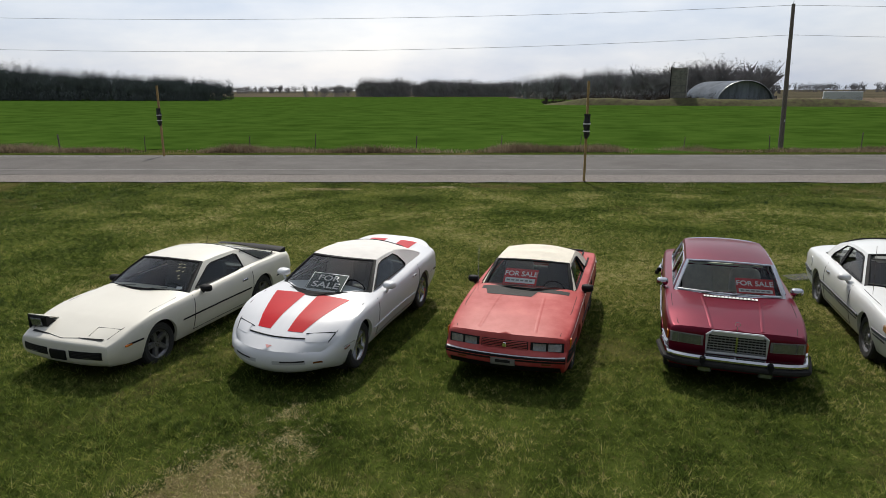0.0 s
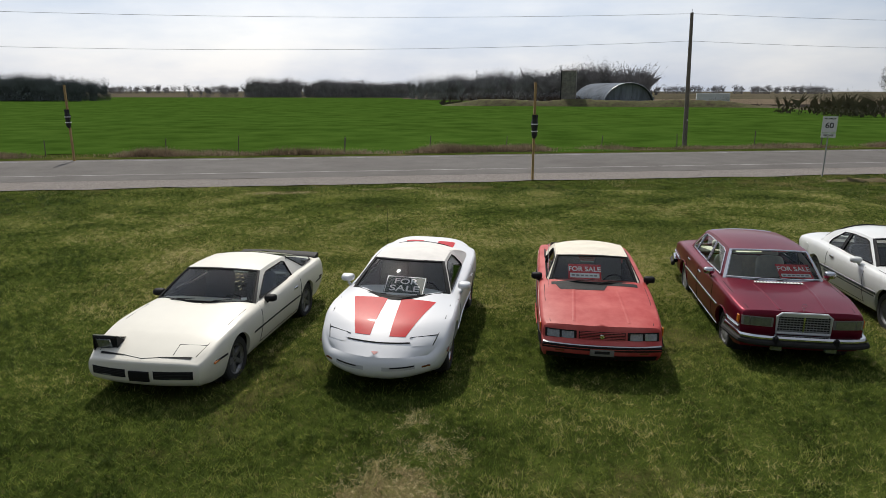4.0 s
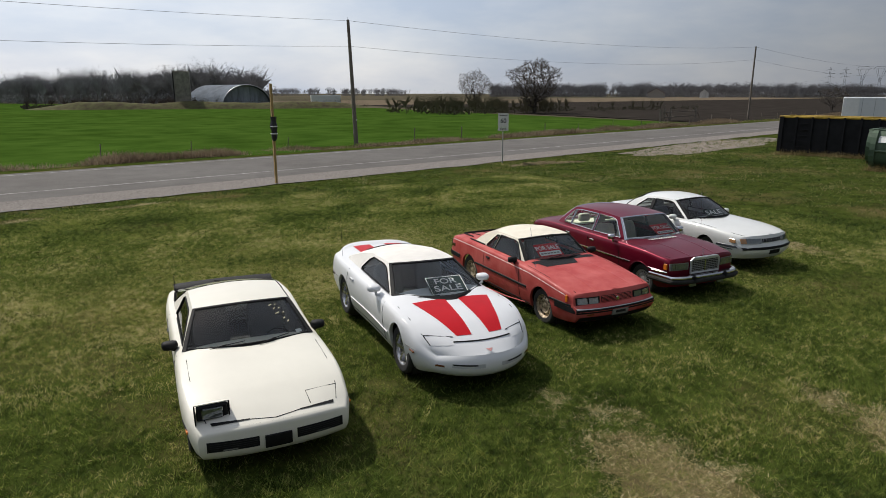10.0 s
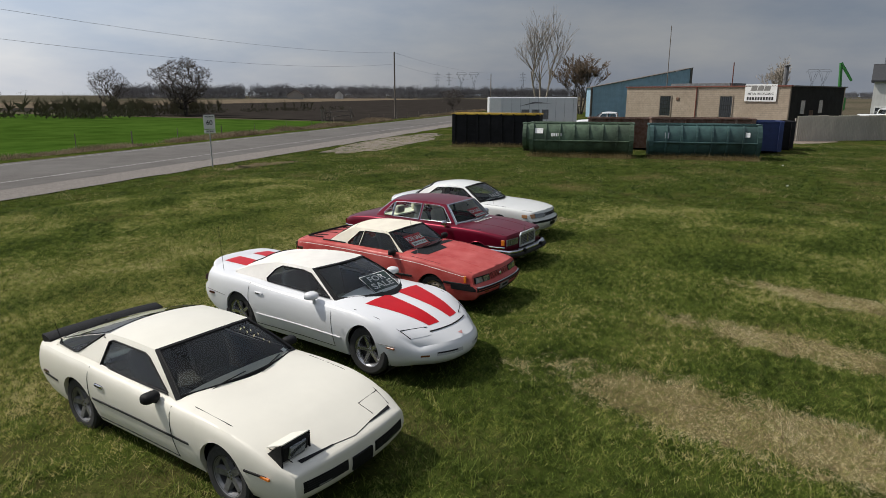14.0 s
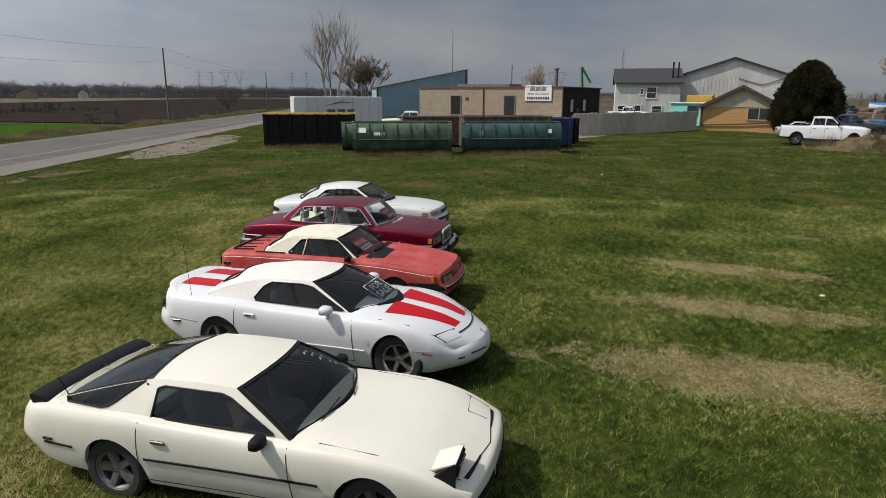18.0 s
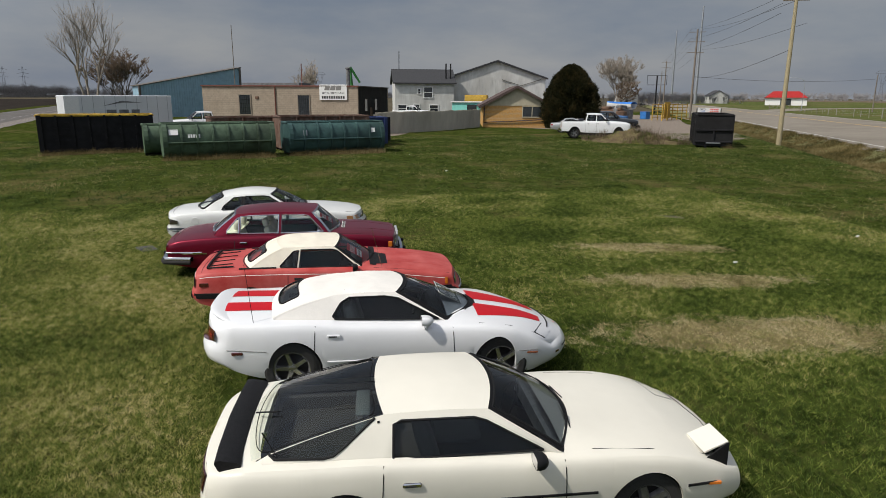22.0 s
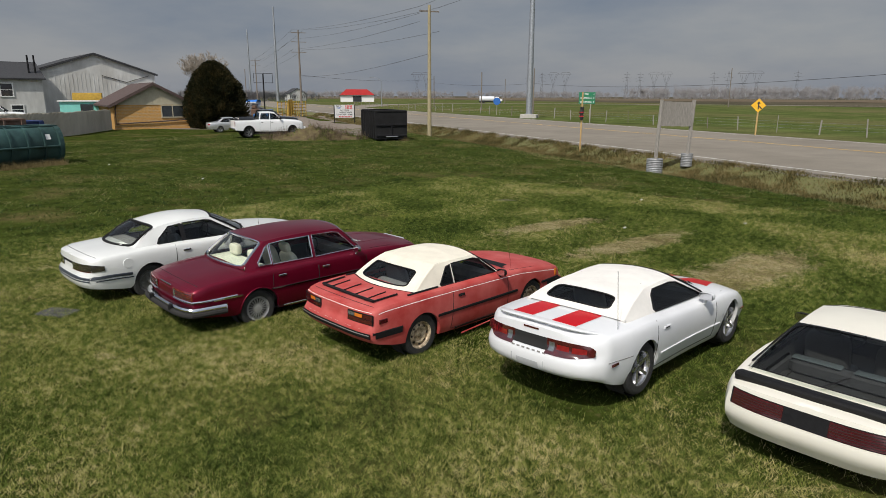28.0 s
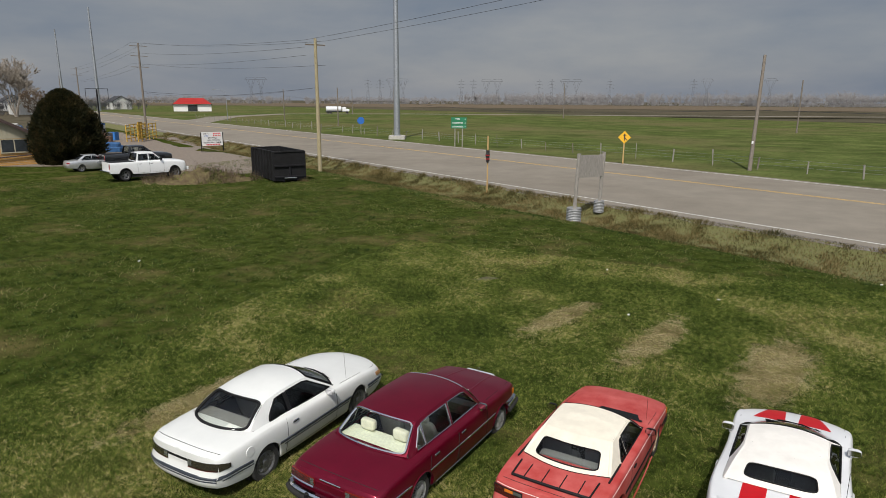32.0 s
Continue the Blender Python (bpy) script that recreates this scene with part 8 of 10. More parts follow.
def pickup(x, y, ang, m, label, m2=None):
    """A crew-cab pickup, x ahead from mid-wheelbase."""
    t = thing("pickup_truck", label, "pickup", pose(x, y, ground_z(x, y) + 0.06, 0, 0, ang) @ Matrix.Diagonal((1.03, 1.0, 1.12, 1.0)))
    c = Car(t, dict(
        wb=3.8, ra=0.46, rw=0.40, bowf=0.16, bowr=0.05, fs=FS_BOX, hole=(-0.75, 0.95), p=5.0, qb=0.88,
        W=[(-3.0, 0.98), (-1.9, 1.0), (0, 1.0), (1.9, 1.0), (2.7, 0.96), (2.85, 0.9)],
        zs=[(-3.0, 1.28), (0, 1.28), (1.2, 1.25), (2.4, 1.18), (2.85, 1.10)],
        zc=[(-3.0, 1.29), (0, 1.32), (1.0, 1.36), (1.4, 1.33), (2.4, 1.26), (2.85, 1.14)],
        zb=[(-3.0, 0.55), (0, 0.42), (2.85, 0.45)],
        ff=[(0, 0), (0.2, 0.05), (0.7, 0.05), (1, 0)], rf=[(0, 0), (0.8, 0.02), (1, 0)],
        A0=(0.95, 0.86, 1.30), A0c=(1.2, 1.36), A1=(0.35, 0.70, 1.86), A1c=(0.45, 1.90), C1=(-0.85, 0.72, 1.86), C1c=(-0.88, 1.90), C0=(-1.02, 0.84, 1.32), C0c=(-1.04, 1.33), rail=0.03,
        win=[[(0.80, 1.36), (0.36, 1.76), (-0.02, 1.80), (-0.04, 1.34)], [(-0.12, 1.34), (-0.10, 1.80), (-0.78, 1.79), (-0.88, 1.36)]]), m)
    c.shell()
    c.cabin(m, m, M_BLACK, M_TINT, M_TINT, M_TINT)
    c.interior(M_GREYSEAT, M_DASH, 0.75, rear_seat=False, zseat=0.95, rests=True)
    c.wheels("turbine", 0.40, 0.26)
    c.doors(0.98, -0.06, 1.2, 0.5)
    c.doors(-0.10, -0.95, 1.2, 0.5)
    c.handles(0.08, 1.12, M_BLACK)
    c.handles(-0.75, 1.12, M_BLACK)
    c.mirrors(0.78, 1.42, M_BLACK, (0.14, 0.22, 0.22), 0.12)
    c.patch("bed", lambda u, v: c.top(-1.15 - 1.75 * u, (v * 2 - 1) * 0.86, 0.006), M_BLACK, n=(4, 4))
    for sg in (1, -1):
        c.on_end("tail_lamp", sg * 0.80, sg * 0.95, 0.85, 1.20, M_RED, True, 0.01, n=(2, 2))
        c.on_end("headlamp", sg * 0.55, sg * 0.86, 0.85, 1.05, M_LENS, False, 0.02, n=(3, 2))
        for a in (c.ax, -c.ax):
            part("arch_flare", Geo().tube([c.side(a + 0.47 * math.cos(q), 0.40 + 0.47 * math.sin(q), sg, 0.01) for q in np.linspace(0.05, math.pi - 0.05, 14)], 0.035, 6), M_BLACK, c.root)
    c.on_end("grille", -0.5, 0.5, 0.80, 1.06, M_BLACK, False, 0.012, n=(4, 2))
    part("bumper", Geo().bbox((-3.08, 0, 0.62), (0.16, 1.9, 0.2), 0.03), M_CHROME, c.root)
    part("bumper", Geo().bbox((2.92, 0, 0.62), (0.16, 1.8, 0.24), 0.03), m2 or m, c.root)
    return t


PICK = -110.0
pickup(42.6, -13.3, PICK, M_TRUCKW, "white crew-cab pickup with black arches beside the mound")
pickup(49.4, -18.0, PICK, M_TRUCKB, "black crew-cab pickup beside the white one")
sd = thing("parked_sedan", "silver sedan with red tail lamps by the hedge tree", "car", pose(52.0, -15.6, 0, 0, 0, PICK))
c = Car(sd, dict(
    wb=2.8, ra=0.36, rw=0.32, bowf=0.25, bowr=0.2, fs=FS_ROUND, hole=(-1.5, 0.7), p=3.2,
    W=[(-2.45, 0.8), (-1.4, 0.9), (1.4, 0.9), (2.45, 0.75)], zs=[(-2.45, 0.9), (-1.4, 0.98), (0.8, 0.93), (2.45, 0.68)], zc=[(-2.45, 0.98), (-1.5, 1.05), (0.8, 1.0), (2.45, 0.74)],
    zb=[(-2.45, 0.35), (0, 0.2), (2.45, 0.25)], ff=[(0, 0), (0.5, 0.08), (1, 0)], rf=[(0, 0), (0.6, 0.08), (1, 0)],
    A0=(0.65, 0.72, 0.97), A0c=(1.0, 1.0), A1=(-0.1, 0.56, 1.43), A1c=(0.05, 1.46), C1=(-1.0, 0.55, 1.42), C1c=(-1.1, 1.45), C0=(-1.6, 0.68, 1.03), C0c=(-1.75, 1.05), cbow=0.03,
    win=[[(0.5, 1.0), (-0.1, 1.36), (-0.4, 1.385), (-0.42, 1.0)], [(-0.48, 1.0), (-0.46, 1.385), (-0.95, 1.34), (-1.3, 1.06), (-1.25, 1.01)]]), M_SILVER)
c.shell()
c.cabin(M_SILVER, M_SILVER, M_BLACK, M_TINT, M_TINT, M_TINT)
c.interior(M_GREYSEAT, M_DASH, 0.5)
c.wheels("star", 0.32, 0.2)
for sg in (1, -1):
    c.on_end("tail_lamp", sg * 0.5, sg * 0.82, 0.72, 0.86, M_RED, True, 0.01)

# white truck cab behind the containers and pickup behind the fence
pickup(50.5, 21.0, 100, M_TRUCKW, "white work truck parked behind the containers")
pickup(86.0, -5.0, 250, M_TRUCKW, "white pickup parked before the house")

# tanker truck on the far road
tk = thing("tanker_truck", "white tanker truck with a dark bumper on the far road", "truck", pose(168, -219, 0.16, 0, 0, -140))
g = Geo()
g.lathe([(0.01, -3.4), (1.0, -3.35), (1.15, -3.2), (1.15, 3.2), (1.0, 3.35), (0.01, 3.4)], (-1.6, 0, 2.0), "x", 20)
part("tank", g, M_TRAILERW, tk, smooth=40)
part("chassis", Geo().box((-0.5, 0, 0.8), (9.5, 1.2, 0.3)), M_BLACK, tk)
part("cab", Geo().bbox((3.0, 0, 1.9), (1.7, 2.2, 2.0), 0.15), M_TRUCKW, tk)
part("hood", Geo().bbox((4.5, 0, 1.5), (1.6, 1.8, 1.1), 0.15), M_TRUCKW, tk)
part("windscreen", Geo().box((3.87, 0, 2.4), (0.04, 1.8, 0.7)), M_DARKGLASS, tk)
for xx in (-4.2, -3.0, 4.3):
    for yy in (-1.0, 1.0):
        part("wheel", Geo().lathe([(0.02, -0.15), (0.48, -0.15), (0.5, -0.1), (0.5, 0.1), (0.48, 0.15), (0.02, 0.15)], (xx, yy, 0.5), "y", 16), M_RUBBER, tk)

# letter board by the drive
sb = thing("letter_board", "white roadside letter board with red, blue and black letters", "sign", pose(58.0, -35.7, 0.2, 0, 0, -108) @ Matrix.Scale(0.78, 4))
part("board", Geo().bbox((0, 0, 1.78), (3.4, 0.18, 2.1), 0.02), M_SIGNWHITE, sb)
for s in (-1.2, 1.2):
    part("leg", Geo().box((s * 1.5, 0, 1.3), (0.1, 0.12, 2.9)), M_BLACK, sb)
    part("leg", Geo().tube([(s * 1.2, 0, 0.8), (s * 1.5, -0.6, 0)], 0.04, 5), M_BLACK, sb)
for txt, z, x, mm in (("PARTS", 2.62, -1.0, M_INK), ("CARS", 2.30, -1.0, M_BLUE), ("BATTERIES", 1.92, 0.0, M_INK), ("WITH EXCHANGE", 1.58, 0.2, M_INK), ("NOW OPEN", 1.24, -0.6, M_INK)):
    words("lettering", txt, 0.34, mm, sb, pose(x, -0.095, z, 90), wide=0.92 if len(txt) < 13 else 0.8)
for k in range(5):
    part("letter_bar", Geo().box((0.25 + 0.26 * k, -0.095, 2.62), (0.17, 0.012, 0.22)), M_SIGNRED, sb)
    part("letter_bar", Geo().box((0.25 + 0.26 * k, -0.095, 2.30), (0.17, 0.012, 0.22)), M_SIGNRED, sb)
for k in range(9):
    part("number_bar", Geo().box((-0.95 + 0.26 * k, -0.095, 0.92), (0.17, 0.012, 0.2)), M_SIGNRED, sb)
for k in range(3):
    part("letter_bar", Geo().box((0.75 + 0.26 * k, -0.095, 1.24), (0.17, 0.012, 0.22)), M_INK, sb)

# earth mound
g = Geo()


def mound_z(x, y, r):
    z = 1.15 * (1 - smooth01(r)) * (0.8 + 0.55 * noise.noise((x * 0.7, y * 0.7, 1.0)))
    return z + (0.30 * noise.noise((x * 1.8, y * 1.8, 5)) + 0.16 * noise.noise((x * 4.5, y * 4.5, 9))) * (1 - r ** 3) - 0.03


def mound(u, v):
    a = 2 * math.pi * u
    r = v
    x, y = 4.6 * r * math.cos(a), 2.2 * r * math.sin(a)
    return (x, y, mound_z(x, y, r))


g.grid(mound, 72, 26)
tagged(part("earth_mound", g, M_MOUND, at=pose(37.2, -14.2, 0, 0, 0, 50 + 180), smooth=60), "heap of brown earth with weeds growing on it", "mound")

# scrap yard beyond the drive
yl = thing("yellow_rack", "yellow steel storage rack at the scrap yard", "rack", pose(84.0, -48.0, 0, 0, 0, -55))
for xx in np.linspace(-5, 5, 6):
    part("upright", Geo().box((xx, 0, 1.28), (0.10, 0.12, 2.56)), M_YELSTEEL, yl)
    part("upright", Geo().box((xx, 1.6, 1.28), (0.10, 0.12, 2.56)), M_YELSTEEL, yl)
for z in (0.5, 1.0, 1.5, 2.0, 2.45):
    part("beam", Geo().box((0, 0, z), (10.2, 0.1, 0.10)), M_YELSTEEL, yl)
    part("beam", Geo().box((0, 1.6, z), (10.2, 0.1, 0.10)), M_YELSTEEL, yl)
part("panel", Geo().box((-2.5, 0.3, 1.6), (2.2, 0.08, 2.6)), M_YELSTEEL, yl)
rng = random.Random(5)
for k in range(70):
    x, y = rng.uniform(66, 108), 0
    y = -22 - (x - 66) * 0.55 + rng.uniform(-7, 7)
    if (x - 63) ** 2 + (y + 18) ** 2 < 50:
        continue
    sx, sy, sz = rng.uniform(0.8, 3.4), rng.uniform(0.8, 2.2), rng.uniform(0.5, 2.1)
    g = Geo()
    g.bbox((0, 0, sz / 2), (sx, sy, sz), 0.12)
    g.bbox((sx * 0.15, 0, sz + 0.2), (sx * 0.5, sy * 0.8, 0.5), 0.12)
    tagged(part("scrap_bale", g, M_JUNK[rng.randrange(5)], at=pose(x, y, 0, rng.uniform(-6, 6), rng.uniform(-6, 6), rng.uniform(0, 180))), "pile of mixed scrap metal in the yard", "scrap", "scrap piles")

# tall empty sign frame on a dark post
sf = thing("sign_frame", "tall dark post carrying an empty rectangular sign frame", "sign", pose(117.3, -64.6, 0, 0, 0, 62))
part("post", Geo().tube([(0, 0, -0.3), (0, 0, 8.1)], 0.15, 10), M_BLACK, sf)
for a, b in (((-2.0, 0, 6.2), (-2.0, 0, 8.2)), ((2.0, 0, 6.2), (2.0, 0, 8.2)), ((-2.0, 0, 6.2), (2.0, 0, 6.2)), ((-2.0, 0, 8.2), (2.0, 0, 8.2))):
    part("frame_bar", Geo().tube([a, b], 0.045, 6), M_BLACK, sf)
# boat under a blue cover on a trailer among the scrap
bt = thing("covered_boat", "small white boat under a bright blue cover among the scrap", "boat", pose(86.4, -39.4, 0, 0, 0, 35))


def hull(u, v):
    x = -2.4 + 4.8 * u
    w = 1.0 * (1 - max(0.0, (u - 0.45) / 0.55) ** 2.2) ** 0.5 + 0.01
    a = math.pi * v
    return (x, -w * math.cos(a), 2.55 + 0.25 * u * u - 0.85 * math.sin(a) ** 0.7)


part("hull", Geo().grid(hull, 20, 12), M_SIGNWHITE, bt, smooth=40, fix=False)
part("cover", Geo().grid(lambda u, v: (-2.42 + 4.75 * u, -(1.03 * (1 - max(0.0, (u - 0.45) / 0.55) ** 2.2) ** 0.5 + 0.02) * math.cos(math.pi * v), 2.54 + 0.25 * u * u + 0.32 * math.sin(math.pi * v) * (1 - 0.5 * u)), 20, 10), mat("blue_boat_cover", (0.02, 0.16, 0.55), 0.6, var=0.15, scale=3, bump=0.3), bt, smooth=40, fix=False)
part("cradle", Geo().box((-0.3, 0, 0.85), (3.2, 1.5, 1.8)), M_JUNK[3], bt)
bx = thing("blue_bin", "square bright blue plastic bin in the scrap yard", "bin", pose(88.0, -45.0, 0, 0, 0, 20))
part("body", Geo().bbox((0, 0, 0.62), (1.25, 1.1, 1.2), 0.06), mat("blue_plastic_bin", (0.03, 0.16, 0.46), 0.55, var=0.15, scale=3), bx)
part("rim", Geo().bbox((0, 0, 1.22), (1.32, 1.16, 0.07), 0.02), M_BLUE, bx)
M_ROOFRED = mat("bright_red_roof_steel", (0.52, 0.03, 0.03), 0.5, var=0.1, scale=0.5)
# far farm: red-roofed barn and houses
h, L = gable_house("red_roof_barn", "long white barn with a bright red roof", 258.6, -209.3, 246.6, -222.2, 14, 3.6, 6.4, M_SIGNWHITE, M_ROOFRED, 0.6)
part("front_slope", Geo().prism([(-0.3, 3.7), (L + 0.3, 3.7), (L * 0.80, 6.6), (L * 0.18, 6.6)], -1.0, -0.7, "y"), M_ROOFRED, h)
part("door", Geo().box((L / 2, -0.05, 1.7), (4.5, 0.1, 3.0)), M_DARKGLASS, h)
for x, y, w in ((255, -130, 8), (330, -230, 10), (330, -170, 10)):
    gable_house("far_house", "distant pale house with a dark roof", x, y, x - 3, y - w, 9, 4.5, 7.5, M_WHITESIDE, M_SHINGLE)
gable_house("far_barn", "distant brown barn in the fields", 445, 400, 453, 389, 10, 4, 8, M_GREYWOOD, M_BROWNROOF)
gable_house("far_house", "distant white farmhouse with a dark roof", 503, 391, 507.5, 385, 6, 4.5, 7.5, M_WHITESIDE, M_SHINGLE)

# arched steel barn, tower silo and trailer across the wheat
M_ENDSTEEL = mat("grey_blue_end_panels", (0.26, 0.29, 0.33), 0.8, var=0.3, scale=0.5, stain=0.25, stretch=(2, 2, 0.4), spec=0.1)
M_TOWER = mat("stained_tower_concrete", (0.27, 0.25, 0.225), 0.95, var=0.3, scale=0.9, bump=0.4, stain=0.3, spec=0.1)
M_BARNSTEEL = mat("weathered_barn_steel", (0.165, 0.190, 0.225), 0.8, 0.0, var=0.2, scale=0.8, stain=0.25, spec=0.08)
qb = thing("arched_barn", "grey corrugated arched steel barn with a dark end wall", "barn", pose(42.0, 190.0, -0.5, 0, 0, 11.5))
g = Geo()
for k in range(40):
    y0 = 25.0 * k / 40
    for i in range(20):
        a0, a1 = math.pi * i / 20, math.pi * (i + 1) / 20
        r0, r1 = 7.6, 7.68
        g.add([(-r0 * math.cos(a0), y0, 6.4 * math.sin(a0)), (-r0 * math.cos(a1), y0, 6.4 * math.sin(a1)), (-r1 * math.cos(a1), y0 + 0.3, 6.48 * math.sin(a1)), (-r1 * math.cos(a0), y0 + 0.3, 6.48 * math.sin(a0))], [(0, 1, 2, 3)])
        g.add([(-r1 * math.cos(a0), y0 + 0.3, 6.48 * math.sin(a0)), (-r1 * math.cos(a1), y0 + 0.3, 6.48 * math.sin(a1)), (-r0 * math.cos(a1), y0 + 0.625, 6.4 * math.sin(a1)), (-r0 * math.cos(a0), y0 + 0.625, 6.4 * math.sin(a0))], [(0, 1, 2, 3)])
part("arch_shell", g, M_BARNSTEEL, qb, smooth=20)
part("end_wall", Geo().prism([(-7.5 * math.cos(math.pi * i / 20), 6.3 * math.sin(math.pi * i / 20)) for i in range(21)], 1.2, 1.4, "y"), M_ENDSTEEL, qb)
part("end_rim", Geo().tube([(-7.6 * math.cos(math.pi * i / 20), -0.05, 6.4 * math.sin(math.pi * i / 20)) for i in range(21)], 0.12, 6), M_GALV, qb)
si = thing("tower_silo", "square grey concrete tower beside the arched barn", "silo", pose(25.0, 190.5, -0.5, 0, 0, -12))
part("tower", Geo().bbox((0, 2, 4.9), (4.0, 4.0, 9.8), 0.08), M_TOWER, si)
part("ladder_pole", Geo().tube([(-2.1, -0.2, 0), (-2.1, -0.2, 10.0)], 0.14, 6), M_BLACK, si)
for k in range(5):
    part("band", Geo().box((0, 2, 1.6 + 1.8 * k), (4.06, 4.06, 0.08)), M_JUNK[1], si)
m, L = along(60.6, 189.5, 69.0, 187.5)
wt = thing("white_trailer", "white box trailer standing in the field", "trailer", m)
part("body", Geo().bbox((L / 2, 1.2, 1.9), (L, 2.4, 2.4), 0.05), M_TRAILERW, wt)
part("frame", Geo().box((L / 2, 1.2, 0.6), (L, 1.6, 0.2)), M_BLACK, wt)
for xx in (L - 2, L - 1):
    part("wheel", Geo().lathe([(0.02, -0.15), (0.45, -0.15), (0.45, 0.15), (0.02, 0.15)], (xx, 0.4, 0.1), "y", 14), M_RUBBER, wt)
part("leg", Geo().box((1.0, 1.2, 0.1), (0.2, 1.4, 1.0)), M_GALV, wt)


# ---- far fields, tracks and driveways ----
def flat(name, poly, z, m, label, category="field"):
    g = Geo()
    g.add([(x, y, z) for x, y in poly], [tuple(range(len(poly)))])
    return tagged(part(name, g, m, fix=False), label, category, kind="structure")


flat("ploughed_field", [(78, 66), (600, 165), (600, 330), (90, 215)], -0.5, M_SOIL, "dark bare ploughed field")
flat("stubble_field", [(90, 216), (600, 332), (700, 520), (60, 330)], -0.5, M_STUBBLE, "pale tan stubble field")
flat("green_strip", [(-700, 20), (-60, 160), (60, 190), (10, 262), (-40, 345), (-44, 396), (-200, 404), (-700, 440)], -0.50, M_FIELD, "green wheat reaching back to the far wood")
flat("tan_field", [(-1200, -620), (900, -480), (1400, -900), (-1200, -1000)], -0.45, M_STUBBLE, "pale tan fields near the southern horizon")
g = Geo()
pts = [(126, -92), (168, -150), (182, -200), (140, -234), (52, -265), (-50, -310), (-330, -440)]
w = 5.0
vs = []
for i, (x, y) in enumerate(pts):
    d = (Vector(pts[min(i + 1, len(pts) - 1)]) - Vector(pts[max(i - 1, 0)])).normalized()
    vs += [(x - d.y * w, y + d.x * w, 0.16), (x + d.y * w, y - d.x * w, 0.16)]
g.add(vs, [(2 * i, 2 * i + 1, 2 * i + 3, 2 * i + 2) for i in range(len(pts) - 1)])
tagged(part("side_road", g, M_CONCRETE_ROAD, fix=False), "pale side road crossing the pasture", "road", kind="structure")


def blob_sheet(name, cx, cy, hl, hw, ang, m, label, z=0.006, seed=0.0, rough=0.28, rings=6, category="ground"):
    """An irregular patch lying on the lawn."""
    g = Geo()
    ca, sa = math.cos(radians(ang)), math.sin(radians(ang))

    def at(u, v):
        a = 2 * math.pi * u
        r = 1 + rough * noise.noise((math.cos(a) * 1.6 + seed, math.sin(a) * 1.6, seed)) + rough * 0.6 * noise.noise((math.cos(a) * 5 + seed, math.sin(a) * 5, 7))
        e = 0.7
        px = hl * v * r * math.copysign(abs(math.cos(a)) ** e, math.cos(a))
        py = hw * v * r * math.copysign(abs(math.sin(a)) ** e, math.sin(a))
        x, y = cx + px * ca - py * sa, cy + px * sa + py * ca
        return (x, y, ground_z(x, y) + z - 0.02 * max(0, v - 0.85))

    g.grid(at, 48, rings)
    return tagged(part(name, g, m, fix=False, smooth=60), label, category, kind="structure")


M_BARE = mat("bare_straw_patch", (0.30, 0.230, 0.120), 0.95, var=0.6, spec=0.05, scale=5, stain=0.2, bump=1.0, bscale=45, col2=(0.080, 0.078, 0.026))
M_BAREBROWN = mat("bare_brown_patch", (0.10, 0.08, 0.05), 0.95, var=0.4, scale=5, bump=1.0, bscale=45, col2=(0.085, 0.085, 0.03))
PATCHES = [(-2.75, 6.5, 2.5, 0.78, 80), (0.15, 5.6, 2.1, 0.50, 77), (3.0, 5.0, 1.8, 0.44, 72), (8.55, 13.9, 2.0, 0.5, 82), (2.9, 17.3, 0.25, 0.12, 20), (-9.5, 27.6, 1.4, 0.35, 12), (-5.3, 28.9, 1.2, 0.3, 12), (6.6, 2.0, 0.5, 0.25, 40)]


def noise2(x, y, scale, seed):
    """Cheap smooth value noise for many points."""
    g = np.random.default_rng(seed).random((256, 256))
    u, v = x * scale + 900.3, y * scale + 700.7
    i, j = np.floor(u).astype(int), np.floor(v).astype(int)
    a, b = u - i, v - j
    a, b = a * a * (3 - 2 * a), b * b * (3 - 2 * b)
    i0, j0, i1, j1 = i % 256, j % 256, (i + 1) % 256, (j + 1) % 256
    return (g[i0, j0] * (1 - a) + g[i1, j0] * a) * (1 - b) + (g[i0, j1] * (1 - a) + g[i1, j1] * a) * b


def worn(x, y, k):
    """How far inside the worn patch k a point lies: below one it is bare, with ragged edges."""
    cx, cy, hl, hw, a = PATCHES[k]
    ca, sa = math.cos(radians(a)), math.sin(radians(a))
    u, v = ((x - cx) * ca + (y - cy) * sa) / hl, (-(x - cx) * sa + (y - cy) * ca) / hw
    return np.sqrt(u * u + v * v) + 0.30 * (noise2(x, y, 1.3, 40 + k) - 0.5) + 0.45 * (noise2(x, y, 4.5, 60 + k) - 0.5) + 0.5 * (noise2(x, y, 12.0, 80 + k) - 0.5)


